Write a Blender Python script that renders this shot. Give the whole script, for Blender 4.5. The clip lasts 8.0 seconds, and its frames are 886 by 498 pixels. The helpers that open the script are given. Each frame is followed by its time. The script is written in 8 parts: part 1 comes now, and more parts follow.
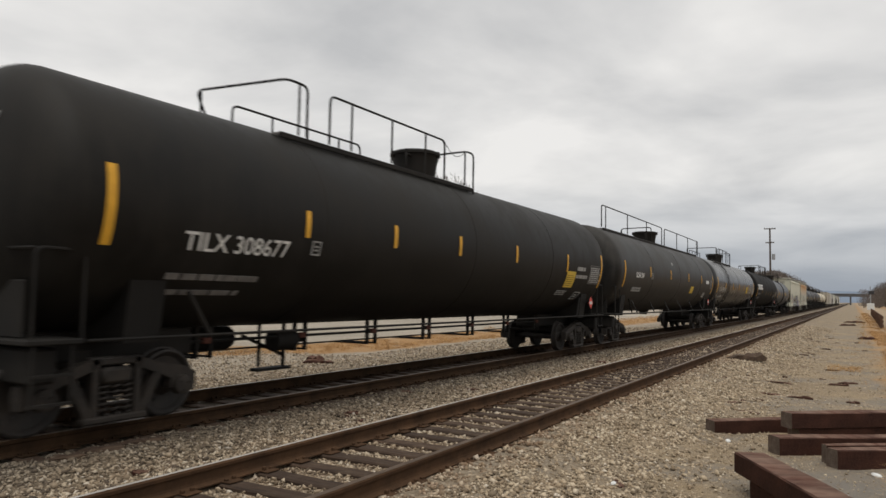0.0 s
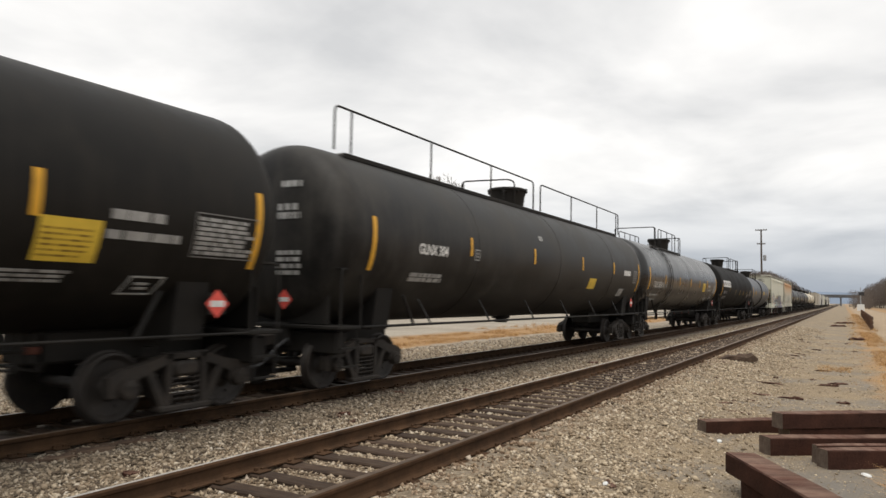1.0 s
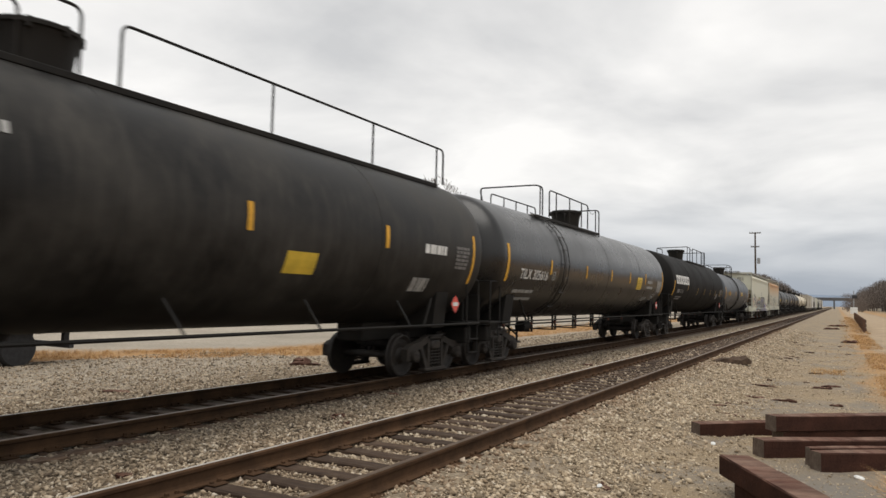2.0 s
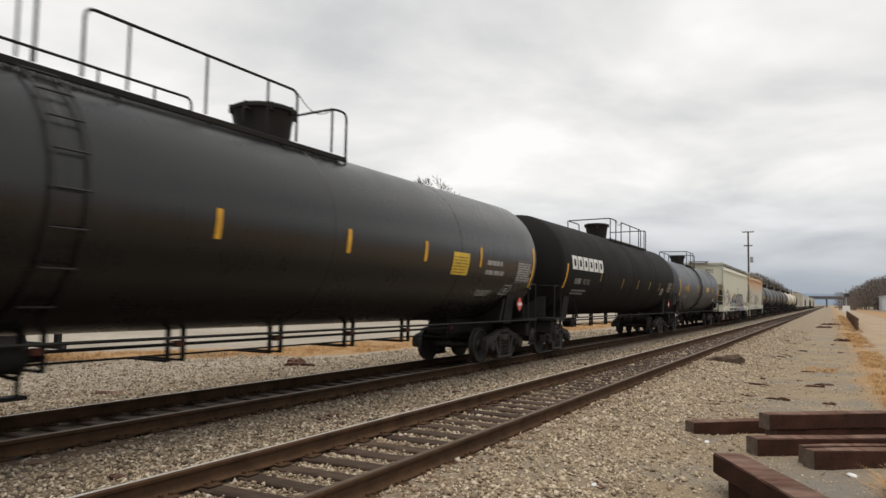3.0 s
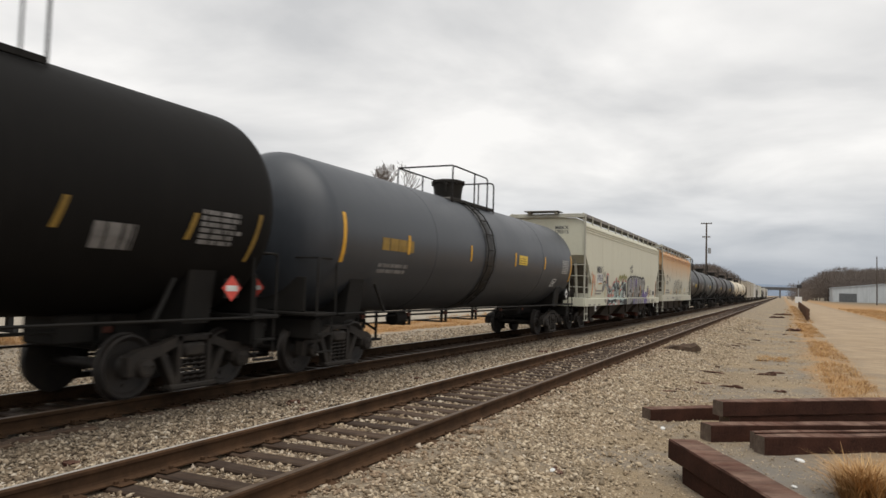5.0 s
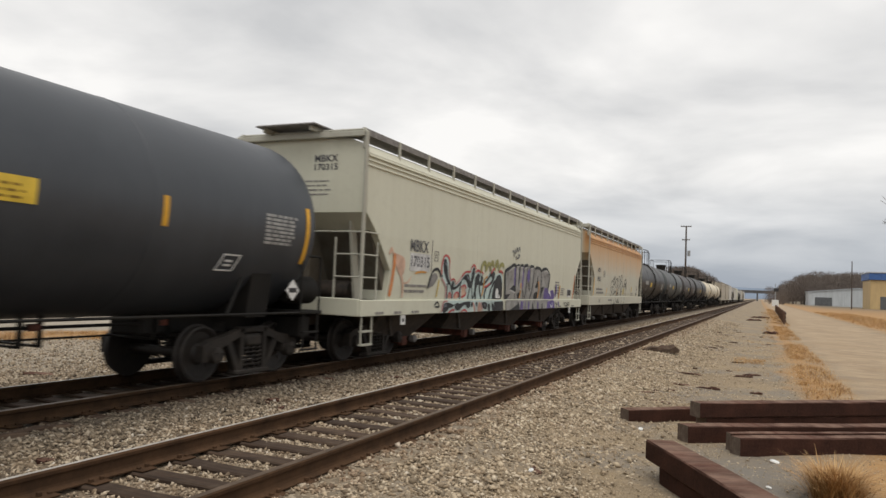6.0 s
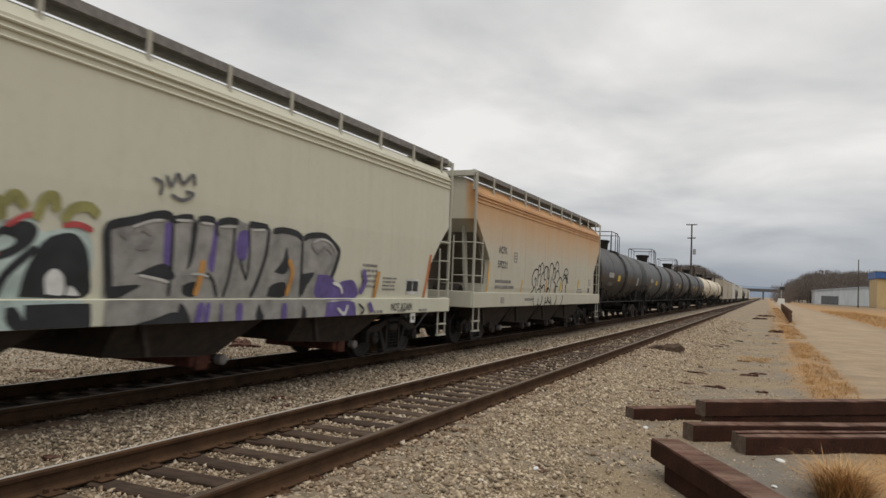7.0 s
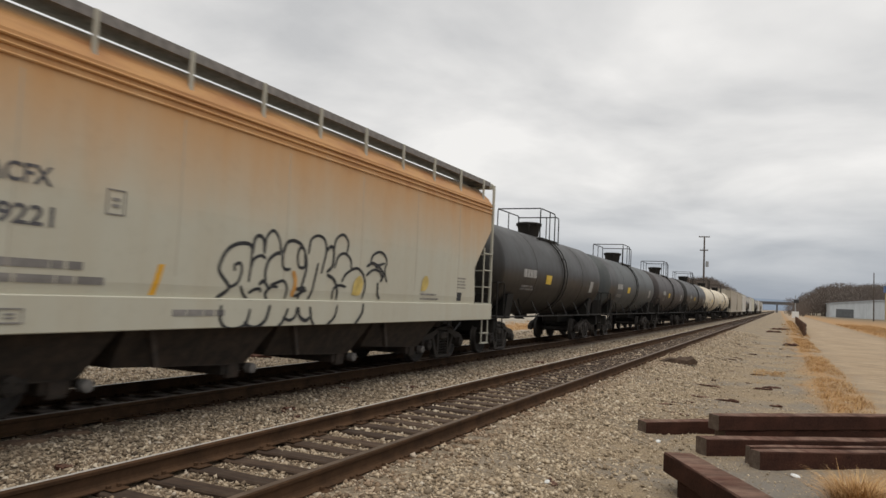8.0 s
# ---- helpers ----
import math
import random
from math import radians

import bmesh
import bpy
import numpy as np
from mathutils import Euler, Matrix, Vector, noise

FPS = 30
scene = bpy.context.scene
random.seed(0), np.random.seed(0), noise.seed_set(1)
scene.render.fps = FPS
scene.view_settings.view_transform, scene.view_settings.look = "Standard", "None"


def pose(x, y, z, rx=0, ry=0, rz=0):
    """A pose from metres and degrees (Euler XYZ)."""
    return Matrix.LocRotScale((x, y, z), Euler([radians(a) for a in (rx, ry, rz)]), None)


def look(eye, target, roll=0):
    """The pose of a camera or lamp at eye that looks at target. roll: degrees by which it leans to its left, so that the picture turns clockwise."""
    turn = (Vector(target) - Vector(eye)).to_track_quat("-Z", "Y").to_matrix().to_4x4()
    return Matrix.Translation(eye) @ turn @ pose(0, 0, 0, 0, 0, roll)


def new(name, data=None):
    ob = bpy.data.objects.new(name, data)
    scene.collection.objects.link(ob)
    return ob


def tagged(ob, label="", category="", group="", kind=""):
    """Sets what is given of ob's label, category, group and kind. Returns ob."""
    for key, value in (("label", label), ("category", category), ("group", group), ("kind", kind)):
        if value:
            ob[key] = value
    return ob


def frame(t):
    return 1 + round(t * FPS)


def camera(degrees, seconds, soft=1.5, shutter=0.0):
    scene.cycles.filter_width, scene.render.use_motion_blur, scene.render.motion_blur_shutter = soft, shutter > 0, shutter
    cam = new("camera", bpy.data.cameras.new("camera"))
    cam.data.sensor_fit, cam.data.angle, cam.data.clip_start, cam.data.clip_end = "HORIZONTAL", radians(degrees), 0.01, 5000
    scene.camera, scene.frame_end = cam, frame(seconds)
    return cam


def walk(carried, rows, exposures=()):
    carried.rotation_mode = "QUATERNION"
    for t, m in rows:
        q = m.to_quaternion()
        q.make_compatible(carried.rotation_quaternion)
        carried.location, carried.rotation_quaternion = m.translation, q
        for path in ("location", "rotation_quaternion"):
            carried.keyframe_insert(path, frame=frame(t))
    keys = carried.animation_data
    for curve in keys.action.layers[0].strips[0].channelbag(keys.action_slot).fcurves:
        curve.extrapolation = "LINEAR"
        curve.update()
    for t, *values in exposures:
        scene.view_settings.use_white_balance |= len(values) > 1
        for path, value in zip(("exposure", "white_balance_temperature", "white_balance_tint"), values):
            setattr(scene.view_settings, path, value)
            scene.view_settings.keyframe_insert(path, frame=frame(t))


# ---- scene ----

# camera on a hand, standing beside the tracks and turning slowly
cam = camera(64.2, 8.0, 1.5, 0.16)
EYE = (0.0, 0.0, 1.817)
PATH = [
    (0, pose(*EYE, 93.711, -1.042, 30.128)),
    (0.5, pose(*EYE, 93.569, -0.992, 29.946)),
    (1, pose(*EYE, 93.765, -1.114, 29.534)),
    (1.5, pose(*EYE, 93.882, -1.277, 29.283)),
    (3, pose(*EYE, 93.925, -1.070, 28.653)),
    (3.5, pose(*EYE, 93.779, -1.119, 28.154)),
    (4, pose(*EYE, 93.568, -1.298, 27.340)),
    (4.5, pose(*EYE, 93.098, -1.350, 26.659)),
    (6, pose(*EYE, 92.951, -2.384, 24.164)),
    (6.5, pose(*EYE, 92.849, -2.240, 24.235)),
    (7, pose(*EYE, 92.790, -2.434, 24.564)),
    (7.5, pose(*EYE, 93.098, -2.343, 25.061)),
    (8, pose(*EYE, 93.677, -2.664, 25.459)),
]
walk(cam, PATH, [(0.0, -0.16), (0.5, 0.17), (1.0, 0.2), (1.5, 0.12), (3.0, 0.08), (4.5, 0.05), (6.5, 0.04), (7.0, -0.16), (8.0, -0.09)])

RH = 0.18            # rail head above the tie tops
TRAIN_X = -8.616     # centre of the far track
NEAR_X = -4.538      # centre of the near track
SPEED = 14.8

# ---- light: an overcast sky with a weak, wide sun ----
world = bpy.data.worlds.new("overcast_sky")
scene.world = world
world.use_nodes = True
wn, wl = world.node_tree.nodes, world.node_tree.links
wn.clear()
w_out = wn.new("ShaderNodeOutputWorld")
w_bg = wn.new("ShaderNodeBackground")
w_bg.inputs["Strength"].default_value = 1.0
w_sky = wn.new("ShaderNodeTexSky")
w_sky.sky_type = 'NISHITA'
w_sky.sun_disc = False
w_sky.sun_elevation = radians(70)
w_sky.sun_rotation = radians(146)
w_scale = wn.new("ShaderNodeMix")
w_scale.data_type = 'RGBA'
w_scale.blend_type = 'MULTIPLY'
w_scale.inputs[0].default_value = 1.0
w_scale.inputs[7].default_value = (0.1, 0.1, 0.1, 1)
wl.new(w_sky.outputs[0], w_scale.inputs[6])
w_tc = wn.new("ShaderNodeTexCoord")
w_sep = wn.new("ShaderNodeSeparateXYZ")
wl.new(w_tc.outputs["Generated"], w_sep.inputs[0])


def wmath(op, a, b):
    n = wn.new("ShaderNodeMath")
    n.operation = op
    for i, v in enumerate((a, b)):
        if isinstance(v, (int, float)):
            n.inputs[i].default_value = v
        else:
            wl.new(v, n.inputs[i])
    return n.outputs[0]


w_z = wmath('ADD', wmath('MAXIMUM', w_sep.outputs[2], 0.0), 0.16)
w_u = wmath('DIVIDE', w_sep.outputs[0], w_z)
w_v = wmath('DIVIDE', w_sep.outputs[1], w_z)
w_comb = wn.new("ShaderNodeCombineXYZ")
wl.new(w_u, w_comb.inputs[0])
wl.new(w_v, w_comb.inputs[1])
w_noise = wn.new("ShaderNodeTexNoise")
w_noise.inputs["Scale"].default_value = 1.0
w_noise.inputs["Detail"].default_value = 6
w_noise.inputs["Roughness"].default_value = 0.5
w_noise.inputs["Distortion"].default_value = 0.25
wl.new(w_comb.outputs[0], w_noise.inputs["Vector"])
w_ramp = wn.new("ShaderNodeValToRGB")
w_ramp.color_ramp.elements[0].position = 0.34
w_ramp.color_ramp.elements[0].color = (0.62, 0.62, 0.62, 1)
w_ramp.color_ramp.elements[1].position = 0.6
w_ramp.color_ramp.elements[1].color = (0.985, 0.965, 0.935, 1)
wl.new(w_noise.outputs["Fac"], w_ramp.inputs[0])
# thicker cloud low down, over the distance
w_elev = wn.new("ShaderNodeMapRange")
w_elev.inputs[1].default_value = 0.0
w_elev.inputs[2].default_value = 0.16
w_elev.inputs[3].default_value = 1.0
w_elev.inputs[4].default_value = 0.0
wl.new(w_sep.outputs[2], w_elev.inputs[0])
w_low = wn.new("ShaderNodeMix")
w_low.data_type = 'RGBA'
w_low.inputs[7].default_value = (0.27, 0.32, 0.40, 1)
wl.new(wmath('MULTIPLY', w_elev.outputs[0], 0.85), w_low.inputs[0])
wl.new(w_ramp.outputs[0], w_low.inputs[6])
w_mix = wn.new("ShaderNodeMix")
w_mix.data_type = 'RGBA'
w_mix.inputs[0].default_value = 0.94
wl.new(w_scale.outputs[2], w_mix.inputs[6])
wl.new(w_low.outputs[2], w_mix.inputs[7])
wl.new(w_mix.outputs[2], w_bg.inputs[0])
wl.new(w_bg.outputs[0], w_out.inputs[0])

sun = new("sun", bpy.data.lights.new("sun", 'SUN'))
sun.data.energy = 1.95
sun.data.angle = radians(50)
sun.data.color = (1.0, 0.96, 0.9)
sun.matrix_world = look((0, 0, 60), (-12, 18, 0))


# ---- materials ----
class Nodes:
    """A material with a small kit for its nodes."""

    def __init__(self, name, rough=0.6, metal=0.0):
        self.m = bpy.data.materials.new(name)
        self.m.use_nodes = True
        self.t = self.m.node_tree
        self.b = self.t.nodes["Principled BSDF"]
        self.b.inputs["Roughness"].default_value = rough
        self.b.inputs["Metallic"].default_value = metal
        self.b.inputs["Specular IOR Level"].default_value = 0.35
        self.tc = self.t.nodes.new("ShaderNodeTexCoord").outputs["Object"]

    def link(self, a, b):
        self.t.links.new(a, b)

    def scaled(self, sx, sy, sz, src=None):
        n = self.t.nodes.new("ShaderNodeMapping")
        n.inputs["Scale"].default_value = (sx, sy, sz)
        self.link(src or self.tc, n.inputs[0])
        return n.outputs[0]

    def noise(self, scale, detail=4, rough=0.55, vec=None, dist=0.0):
        n = self.t.nodes.new("ShaderNodeTexNoise")
        n.inputs["Scale"].default_value = scale
        n.inputs["Detail"].default_value = detail
        n.inputs["Roughness"].default_value = rough
        n.inputs["Distortion"].default_value = dist
        self.link(vec or self.tc, n.inputs["Vector"])
        return n.outputs["Fac"]

    def voronoi(self, scale, feature='F1', out="Distance", vec=None):
        n = self.t.nodes.new("ShaderNodeTexVoronoi")
        n.feature = feature
        n.inputs["Scale"].default_value = scale
        self.link(vec or self.tc, n.inputs["Vector"])
        return n.outputs[out]

    def ramp(self, fac, stops):
        n = self.t.nodes.new("ShaderNodeValToRGB")
        e = n.color_ramp.elements
        while len(e) < len(stops):
            e.new(0.5)
        for k, (p, c) in zip(e, stops):
            k.position = p
            k.color = (*c, 1) if len(c) == 3 else c
        self.link(fac, n.inputs[0])
        return n.outputs[0]

    def grey(self, fac, a, b):
        return self.ramp(fac, [(a, (0, 0, 0)), (b, (1, 1, 1))])

    def mix(self, fac, a, b, blend='MIX'):
        n = self.t.nodes.new("ShaderNodeMix")
        n.data_type = 'RGBA'
        n.blend_type = blend
        for v, i in ((fac, 0), (a, 6), (b, 7)):
            if isinstance(v, (int, float)):
                n.inputs[i].default_value = v
            elif isinstance(v, tuple):
                n.inputs[i].default_value = (*v, 1)
            else:
                self.link(v, n.inputs[i])
        return n.outputs[2]

    def math(self, op, a, b=0.0):
        n = self.t.nodes.new("ShaderNodeMath")
        n.operation = op
        n.use_clamp = op == 'MULTIPLY'
        for i, v in enumerate((a, b)):
            if isinstance(v, (int, float)):
                n.inputs[i].default_value = v
            else:
                self.link(v, n.inputs[i])
        return n.outputs[0]

    def axis(self, i, src=None):
        n = self.t.nodes.new("ShaderNodeSeparateXYZ")
        self.link(src or self.tc, n.inputs[0])
        return n.outputs[i]

    def range(self, v, a, b, c=0.0, d=1.0):
        n = self.t.nodes.new("ShaderNodeMapRange")
        for i, k in enumerate((a, b, c, d)):
            n.inputs[i + 1].default_value = k
        self.link(v, n.inputs[0])
        return n.outputs[0]

    def color(self, c):
        if isinstance(c, tuple):
            self.b.inputs["Base Color"].default_value = (*c, 1)
        else:
            self.link(c, self.b.inputs["Base Color"])

    def rough(self, v):
        self.link(v, self.b.inputs["Roughness"])

    def bump(self, h, strength=0.3, dist=0.02):
        n = self.t.nodes.new("ShaderNodeBump")
        n.inputs["Strength"].default_value = strength
        n.inputs["Distance"].default_value = dist
        self.link(h, n.inputs["Height"])
        self.link(n.outputs[0], self.b.inputs["Normal"])


def paint(name, base, dirt, rough=0.45, dirt_amount=0.5, streak=0.5, bump=0.06, sheen=0.16):
    """Weathered paint on steel: dusty patches, runs that go down, fine speckle."""
    k = Nodes(name, rough)
    patches = k.grey(k.noise(0.7, 6, 0.6), 0.42, 0.75)
    runs = k.grey(k.noise(1.0, 5, 0.6, k.scaled(5.0, 5.0, 0.35)), 0.48, 0.78)
    speck = k.grey(k.noise(35, 3, 0.6), 0.5, 0.8)
    d = k.math('ADD', k.math('MULTIPLY', patches, dirt_amount), k.math('MULTIPLY', runs, streak * 0.5))
    d = k.math('ADD', d, k.math('MULTIPLY', speck, 0.08))
    k.color(k.mix(d, base, dirt))
    k.rough(k.range(d, 0, 1, rough, min(1, rough + 0.3)))
    k.b.inputs["Specular IOR Level"].default_value = sheen
    k.bump(k.noise(3.0, 3, 0.5), bump, 0.02)
    return k.m


def rusty(name, base, rust, amount=0.5, rough=0.75, scale=6.0):
    k = Nodes(name, rough)
    a = k.grey(k.noise(scale, 8, 0.65), 0.5 - amount * 0.3, 0.8 - amount * 0.3)
    f = k.noise(scale * 9, 4, 0.6)
    c = k.mix(a, base, rust)
    k.color(k.mix(k.math('MULTIPLY', f, 0.5), c, (base[0] * 0.5, base[1] * 0.45, base[2] * 0.4)))
    k.bump(f, 0.3, 0.006)
    return k.m


def plain(name, c, rough=0.6, metal=0.0, var=0.25, scale=8.0):
    k = Nodes(name, rough, metal)
    n = k.noise(scale, 5, 0.6)
    k.color(k.mix(k.range(n, 0.3, 0.7), tuple(v * (1 - var) for v in c), tuple(min(1, v * (1 + var)) for v in c)))
    k.bump(k.noise(scale * 6, 3), 0.1, 0.005)
    return k.m


M = {}
M["tank_black"] = paint("tank_black", (0.009, 0.0085, 0.008), (0.04, 0.037, 0.033), 0.4, 0.45, 0.6, 0.06, 0.4)
M["tank_worn"] = paint("tank_worn", (0.010, 0.0095, 0.009), (0.075, 0.07, 0.062), 0.45, 0.6, 0.6, 0.06, 0.2)
M["tank_brown"] = paint("tank_brown", (0.0082, 0.0076, 0.0067), (0.03, 0.027, 0.023), 0.5, 0.55, 0.6)
M["tank_gloss"] = paint("tank_gloss", (0.0065, 0.0065, 0.0066), (0.018, 0.018, 0.0172), 0.26, 0.3, 0.35, 0.03, 0.5)
M["tank_matt"] = paint("tank_matt", (0.009, 0.0086, 0.0082), (0.019, 0.018, 0.0168), 0.6, 0.4, 0.4, 0.06, 0.07)
M["tank_slate"] = paint("tank_slate", (0.029, 0.034, 0.042), (0.072, 0.08, 0.09), 0.4, 0.4, 0.3, 0.05, 0.5)
M["tank_dusty"] = paint("tank_dusty", (0.05, 0.05, 0.052), (0.16, 0.15, 0.14), 0.5, 0.6, 0.6)
M["tank_cream"] = paint("tank_cream", (0.62, 0.56, 0.44), (0.3, 0.24, 0.17), 0.5, 0.4, 0.7)
M["tank_bluegrey"] = paint("tank_bluegrey", (0.052, 0.06, 0.063), (0.115, 0.115, 0.108), 0.45, 0.5, 0.5, 0.06, 0.3)
M["tank_plum"] = paint("tank_plum", (0.026, 0.022, 0.022), (0.085, 0.074, 0.07), 0.45, 0.55, 0.6, 0.06, 0.35)
M["frame_black"] = paint("frame_black", (0.0115, 0.0108, 0.01), (0.038, 0.0335, 0.0285), 0.65, 0.5, 0.3)
M["truck_steel"] = rusty("truck_steel", (0.0145, 0.0128, 0.0115), (0.038, 0.03, 0.0235), 0.5, 0.75)
M["wheel_steel"] = rusty("wheel_steel", (0.018, 0.016, 0.0148), (0.038, 0.031, 0.026), 0.5, 0.6)
M["tread"] = plain("tread", (0.3, 0.29, 0.28), 0.3, 0.9, 0.15)
M["yellow"] = plain("yellow", (0.62, 0.33, 0.03), 0.5, 0, 0.18, 4)
M["yellow_dirty"] = plain("yellow_dirty", (0.24, 0.15, 0.03), 0.6, 0, 0.3, 4)
M["yellow_sign"] = plain("yellow_sign", (0.62, 0.43, 0.05), 0.5, 0, 0.15, 4)
M["sign_ink"] = plain("sign_ink", (0.24, 0.15, 0.02), 0.6, 0, 0.2)
M["white_paint"] = plain("white_paint", (0.62, 0.62, 0.6), 0.55, 0, 0.2, 6)
M["grey_paint"] = plain("grey_paint", (0.3, 0.3, 0.29), 0.6, 0, 0.3, 6)
M["dim_paint"] = plain("dim_paint", (0.16, 0.155, 0.15), 0.6, 0, 0.4, 6)
M["red_sign"] = plain("red_sign", (0.6, 0.08, 0.06), 0.5, 0, 0.1)
M["black_paint"] = plain("black_paint", (0.03, 0.03, 0.032), 0.6, 0, 0.3, 9)
M["rail_steel"] = rusty("rail_steel", (0.048, 0.029, 0.018), (0.10, 0.056, 0.031), 0.55, 0.9, 3.0)
M["rail_steel"].node_tree.nodes["Principled BSDF"].inputs["Specular IOR Level"].default_value = 0.08
# rail steel again, darker: the passing train's shade put into the colour
M["rail_steel_shaded"] = rusty("rail_steel_shaded", (0.026, 0.0155, 0.009), (0.06, 0.034, 0.018), 0.5, 0.9, 3.0)
M["rail_steel_shaded"].node_tree.nodes["Principled BSDF"].inputs["Specular IOR Level"].default_value = 0.1
# left rail heads: worn steel with the sky's glint put into its colour
M["rail_top_glint"] = plain("rail_top_glint", (0.55, 0.52, 0.48), 0.5, 0.5, 0.12, 5)
M["rail_top_worn"] = plain("rail_top_worn", (0.12, 0.085, 0.06), 0.5, 0.4, 0.3, 5)


def wood_tie(name, dark, light):
    k = Nodes(name, 0.85)
    grain = k.noise(1.0, 6, 0.65, k.scaled(1.5, 22, 22))
    oi = k.t.nodes.new("ShaderNodeObjectInfo").outputs["Random"]
    c = k.mix(k.range(grain, 0.3, 0.7), dark, light)
    dust = k.grey(k.noise(5, 5, 0.6), 0.48, 0.75)
    c = k.mix(k.math('MULTIPLY', dust, 0.45), c, (0.16, 0.115, 0.075))
    c = k.mix(k.range(oi, 0, 1, 0.0, 0.55), c, (dark[0] * 0.7, dark[1] * 0.65, dark[2] * 0.6))
    k.color(c)
    k.bump(grain, 0.6, 0.012)
    return k.m


M["tie_wood"] = wood_tie("tie_wood", (0.024, 0.0145, 0.0095), (0.095, 0.058, 0.036))


def timber(name):
    k = Nodes(name, 0.85)
    k.b.inputs["Specular IOR Level"].default_value = 0.15
    grain = k.noise(1.0, 7, 0.65, k.scaled(30, 1.2, 30))
    blot = k.grey(k.noise(3.0, 5, 0.6), 0.4, 0.7)
    c = k.mix(k.range(grain, 0.3, 0.7), (0.018, 0.0075, 0.005), (0.075, 0.031, 0.02))
    c = k.mix(k.math('MULTIPLY', blot, 0.5), c, (0.125, 0.05, 0.032))
    pale = k.grey(k.noise(9.0, 4, 0.6), 0.68, 0.8)
    c = k.mix(k.math('MULTIPLY', pale, 0.5), c, (0.2, 0.13, 0.095))
    # upper faces worn and bleached; creosoted flanks darkened by shade put into the colour
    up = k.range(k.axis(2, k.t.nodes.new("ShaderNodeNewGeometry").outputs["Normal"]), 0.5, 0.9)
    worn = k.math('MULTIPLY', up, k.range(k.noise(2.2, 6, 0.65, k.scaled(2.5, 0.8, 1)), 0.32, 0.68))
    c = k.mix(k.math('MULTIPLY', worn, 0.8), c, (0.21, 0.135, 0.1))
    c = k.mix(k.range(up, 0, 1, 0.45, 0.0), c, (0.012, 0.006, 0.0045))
    # greyed end grain
    ends = k.range(k.math('ABSOLUTE', k.axis(0, k.t.nodes["Texture Coordinate"].outputs["Normal"])), 0.8, 0.95)
    k.color(k.mix(k.math('MULTIPLY', ends, k.range(k.noise(14, 5, 0.65), 0.3, 0.7, 0.35, 0.8)), c, (0.19, 0.155, 0.125)))
    k.bump(grain, 0.6, 0.012)
    return k.m


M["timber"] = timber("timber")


def hopper_paint(name, base, dirt, rust=None):
    k = Nodes(name, 0.55)
    runs = k.grey(k.noise(1.0, 6, 0.6, k.scaled(2, 2.6, 0.16)), 0.42, 0.72)
    patches = k.grey(k.noise(0.5, 6, 0.6), 0.4, 0.75)
    c = k.mix(k.math('MULTIPLY', runs, 0.4), base, dirt)
    c = k.mix(k.math('MULTIPLY', patches, 0.18), c, tuple(v * 0.82 for v in base))
    if rust:
        # rust dust washed down from the roof
        edge = k.math('ADD', k.axis(2), k.math('MULTIPLY', k.noise(1.0, 6, 0.65, k.scaled(1.2, 1.5, 0.25)), 1.0))
        flank = k.range(k.math('ABSOLUTE', k.axis(0)), 1.2, 1.4)
        m = k.math('MULTIPLY', k.range(edge, 2.95, 4.4, 0.0, 0.95), flank)
        c = k.mix(m, c, rust)
        dark = k.math('MULTIPLY', k.math('MULTIPLY', k.range(edge, 4.25, 4.75), flank), k.grey(k.noise(1.0, 5, 0.6, k.scaled(1, 0.6, 4)), 0.35, 0.7))
        c = k.mix(k.math('MULTIPLY', dark, 0.8), c, (0.25, 0.09, 0.04))
    # specks of grime, from noise
    grime_and_shade = k.math('MULTIPLY', k.grey(k.noise(6, 5, 0.65), 0.5, 0.8), 0.12)
    k.color(k.mix(grime_and_shade, c, (0.2, 0.17, 0.13)))
    k.bump(k.noise(1.2, 3, 0.5), 0.05, 0.02)
    return k.m


M["hopper_white"] = hopper_paint("hopper_white", (0.55, 0.545, 0.44), (0.46, 0.445, 0.35))
M["hopper_rust"] = hopper_paint("hopper_rust", (0.47, 0.46, 0.38), (0.42, 0.365, 0.265), (0.50, 0.27, 0.10))
M["hopper_tan"] = hopper_paint("hopper_tan", (0.40, 0.36, 0.29), (0.25, 0.21, 0.16))
M["hopper_trim"] = hopper_paint("hopper_trim", (0.40, 0.395, 0.335), (0.25, 0.22, 0.17))
M["hopper_pale"] = hopper_paint("hopper_pale", (0.55, 0.53, 0.49), (0.36, 0.33, 0.28))
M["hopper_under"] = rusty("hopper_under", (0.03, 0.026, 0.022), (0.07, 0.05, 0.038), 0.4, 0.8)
# dirty end sheets, darkened further: shade of the car ends in the colour
M["end_sheet_shaded"] = rusty("end_sheet_shaded", (0.12, 0.112, 0.09), (0.085, 0.066, 0.048), 0.5, 0.8, 2.5)
M["rust_red"] = rusty("rust_red", (0.05, 0.02, 0.014), (0.16, 0.05, 0.03), 0.5, 0.8)
M["grating"] = plain("grating", (0.2, 0.19, 0.18), 0.7, 0.2, 0.3)


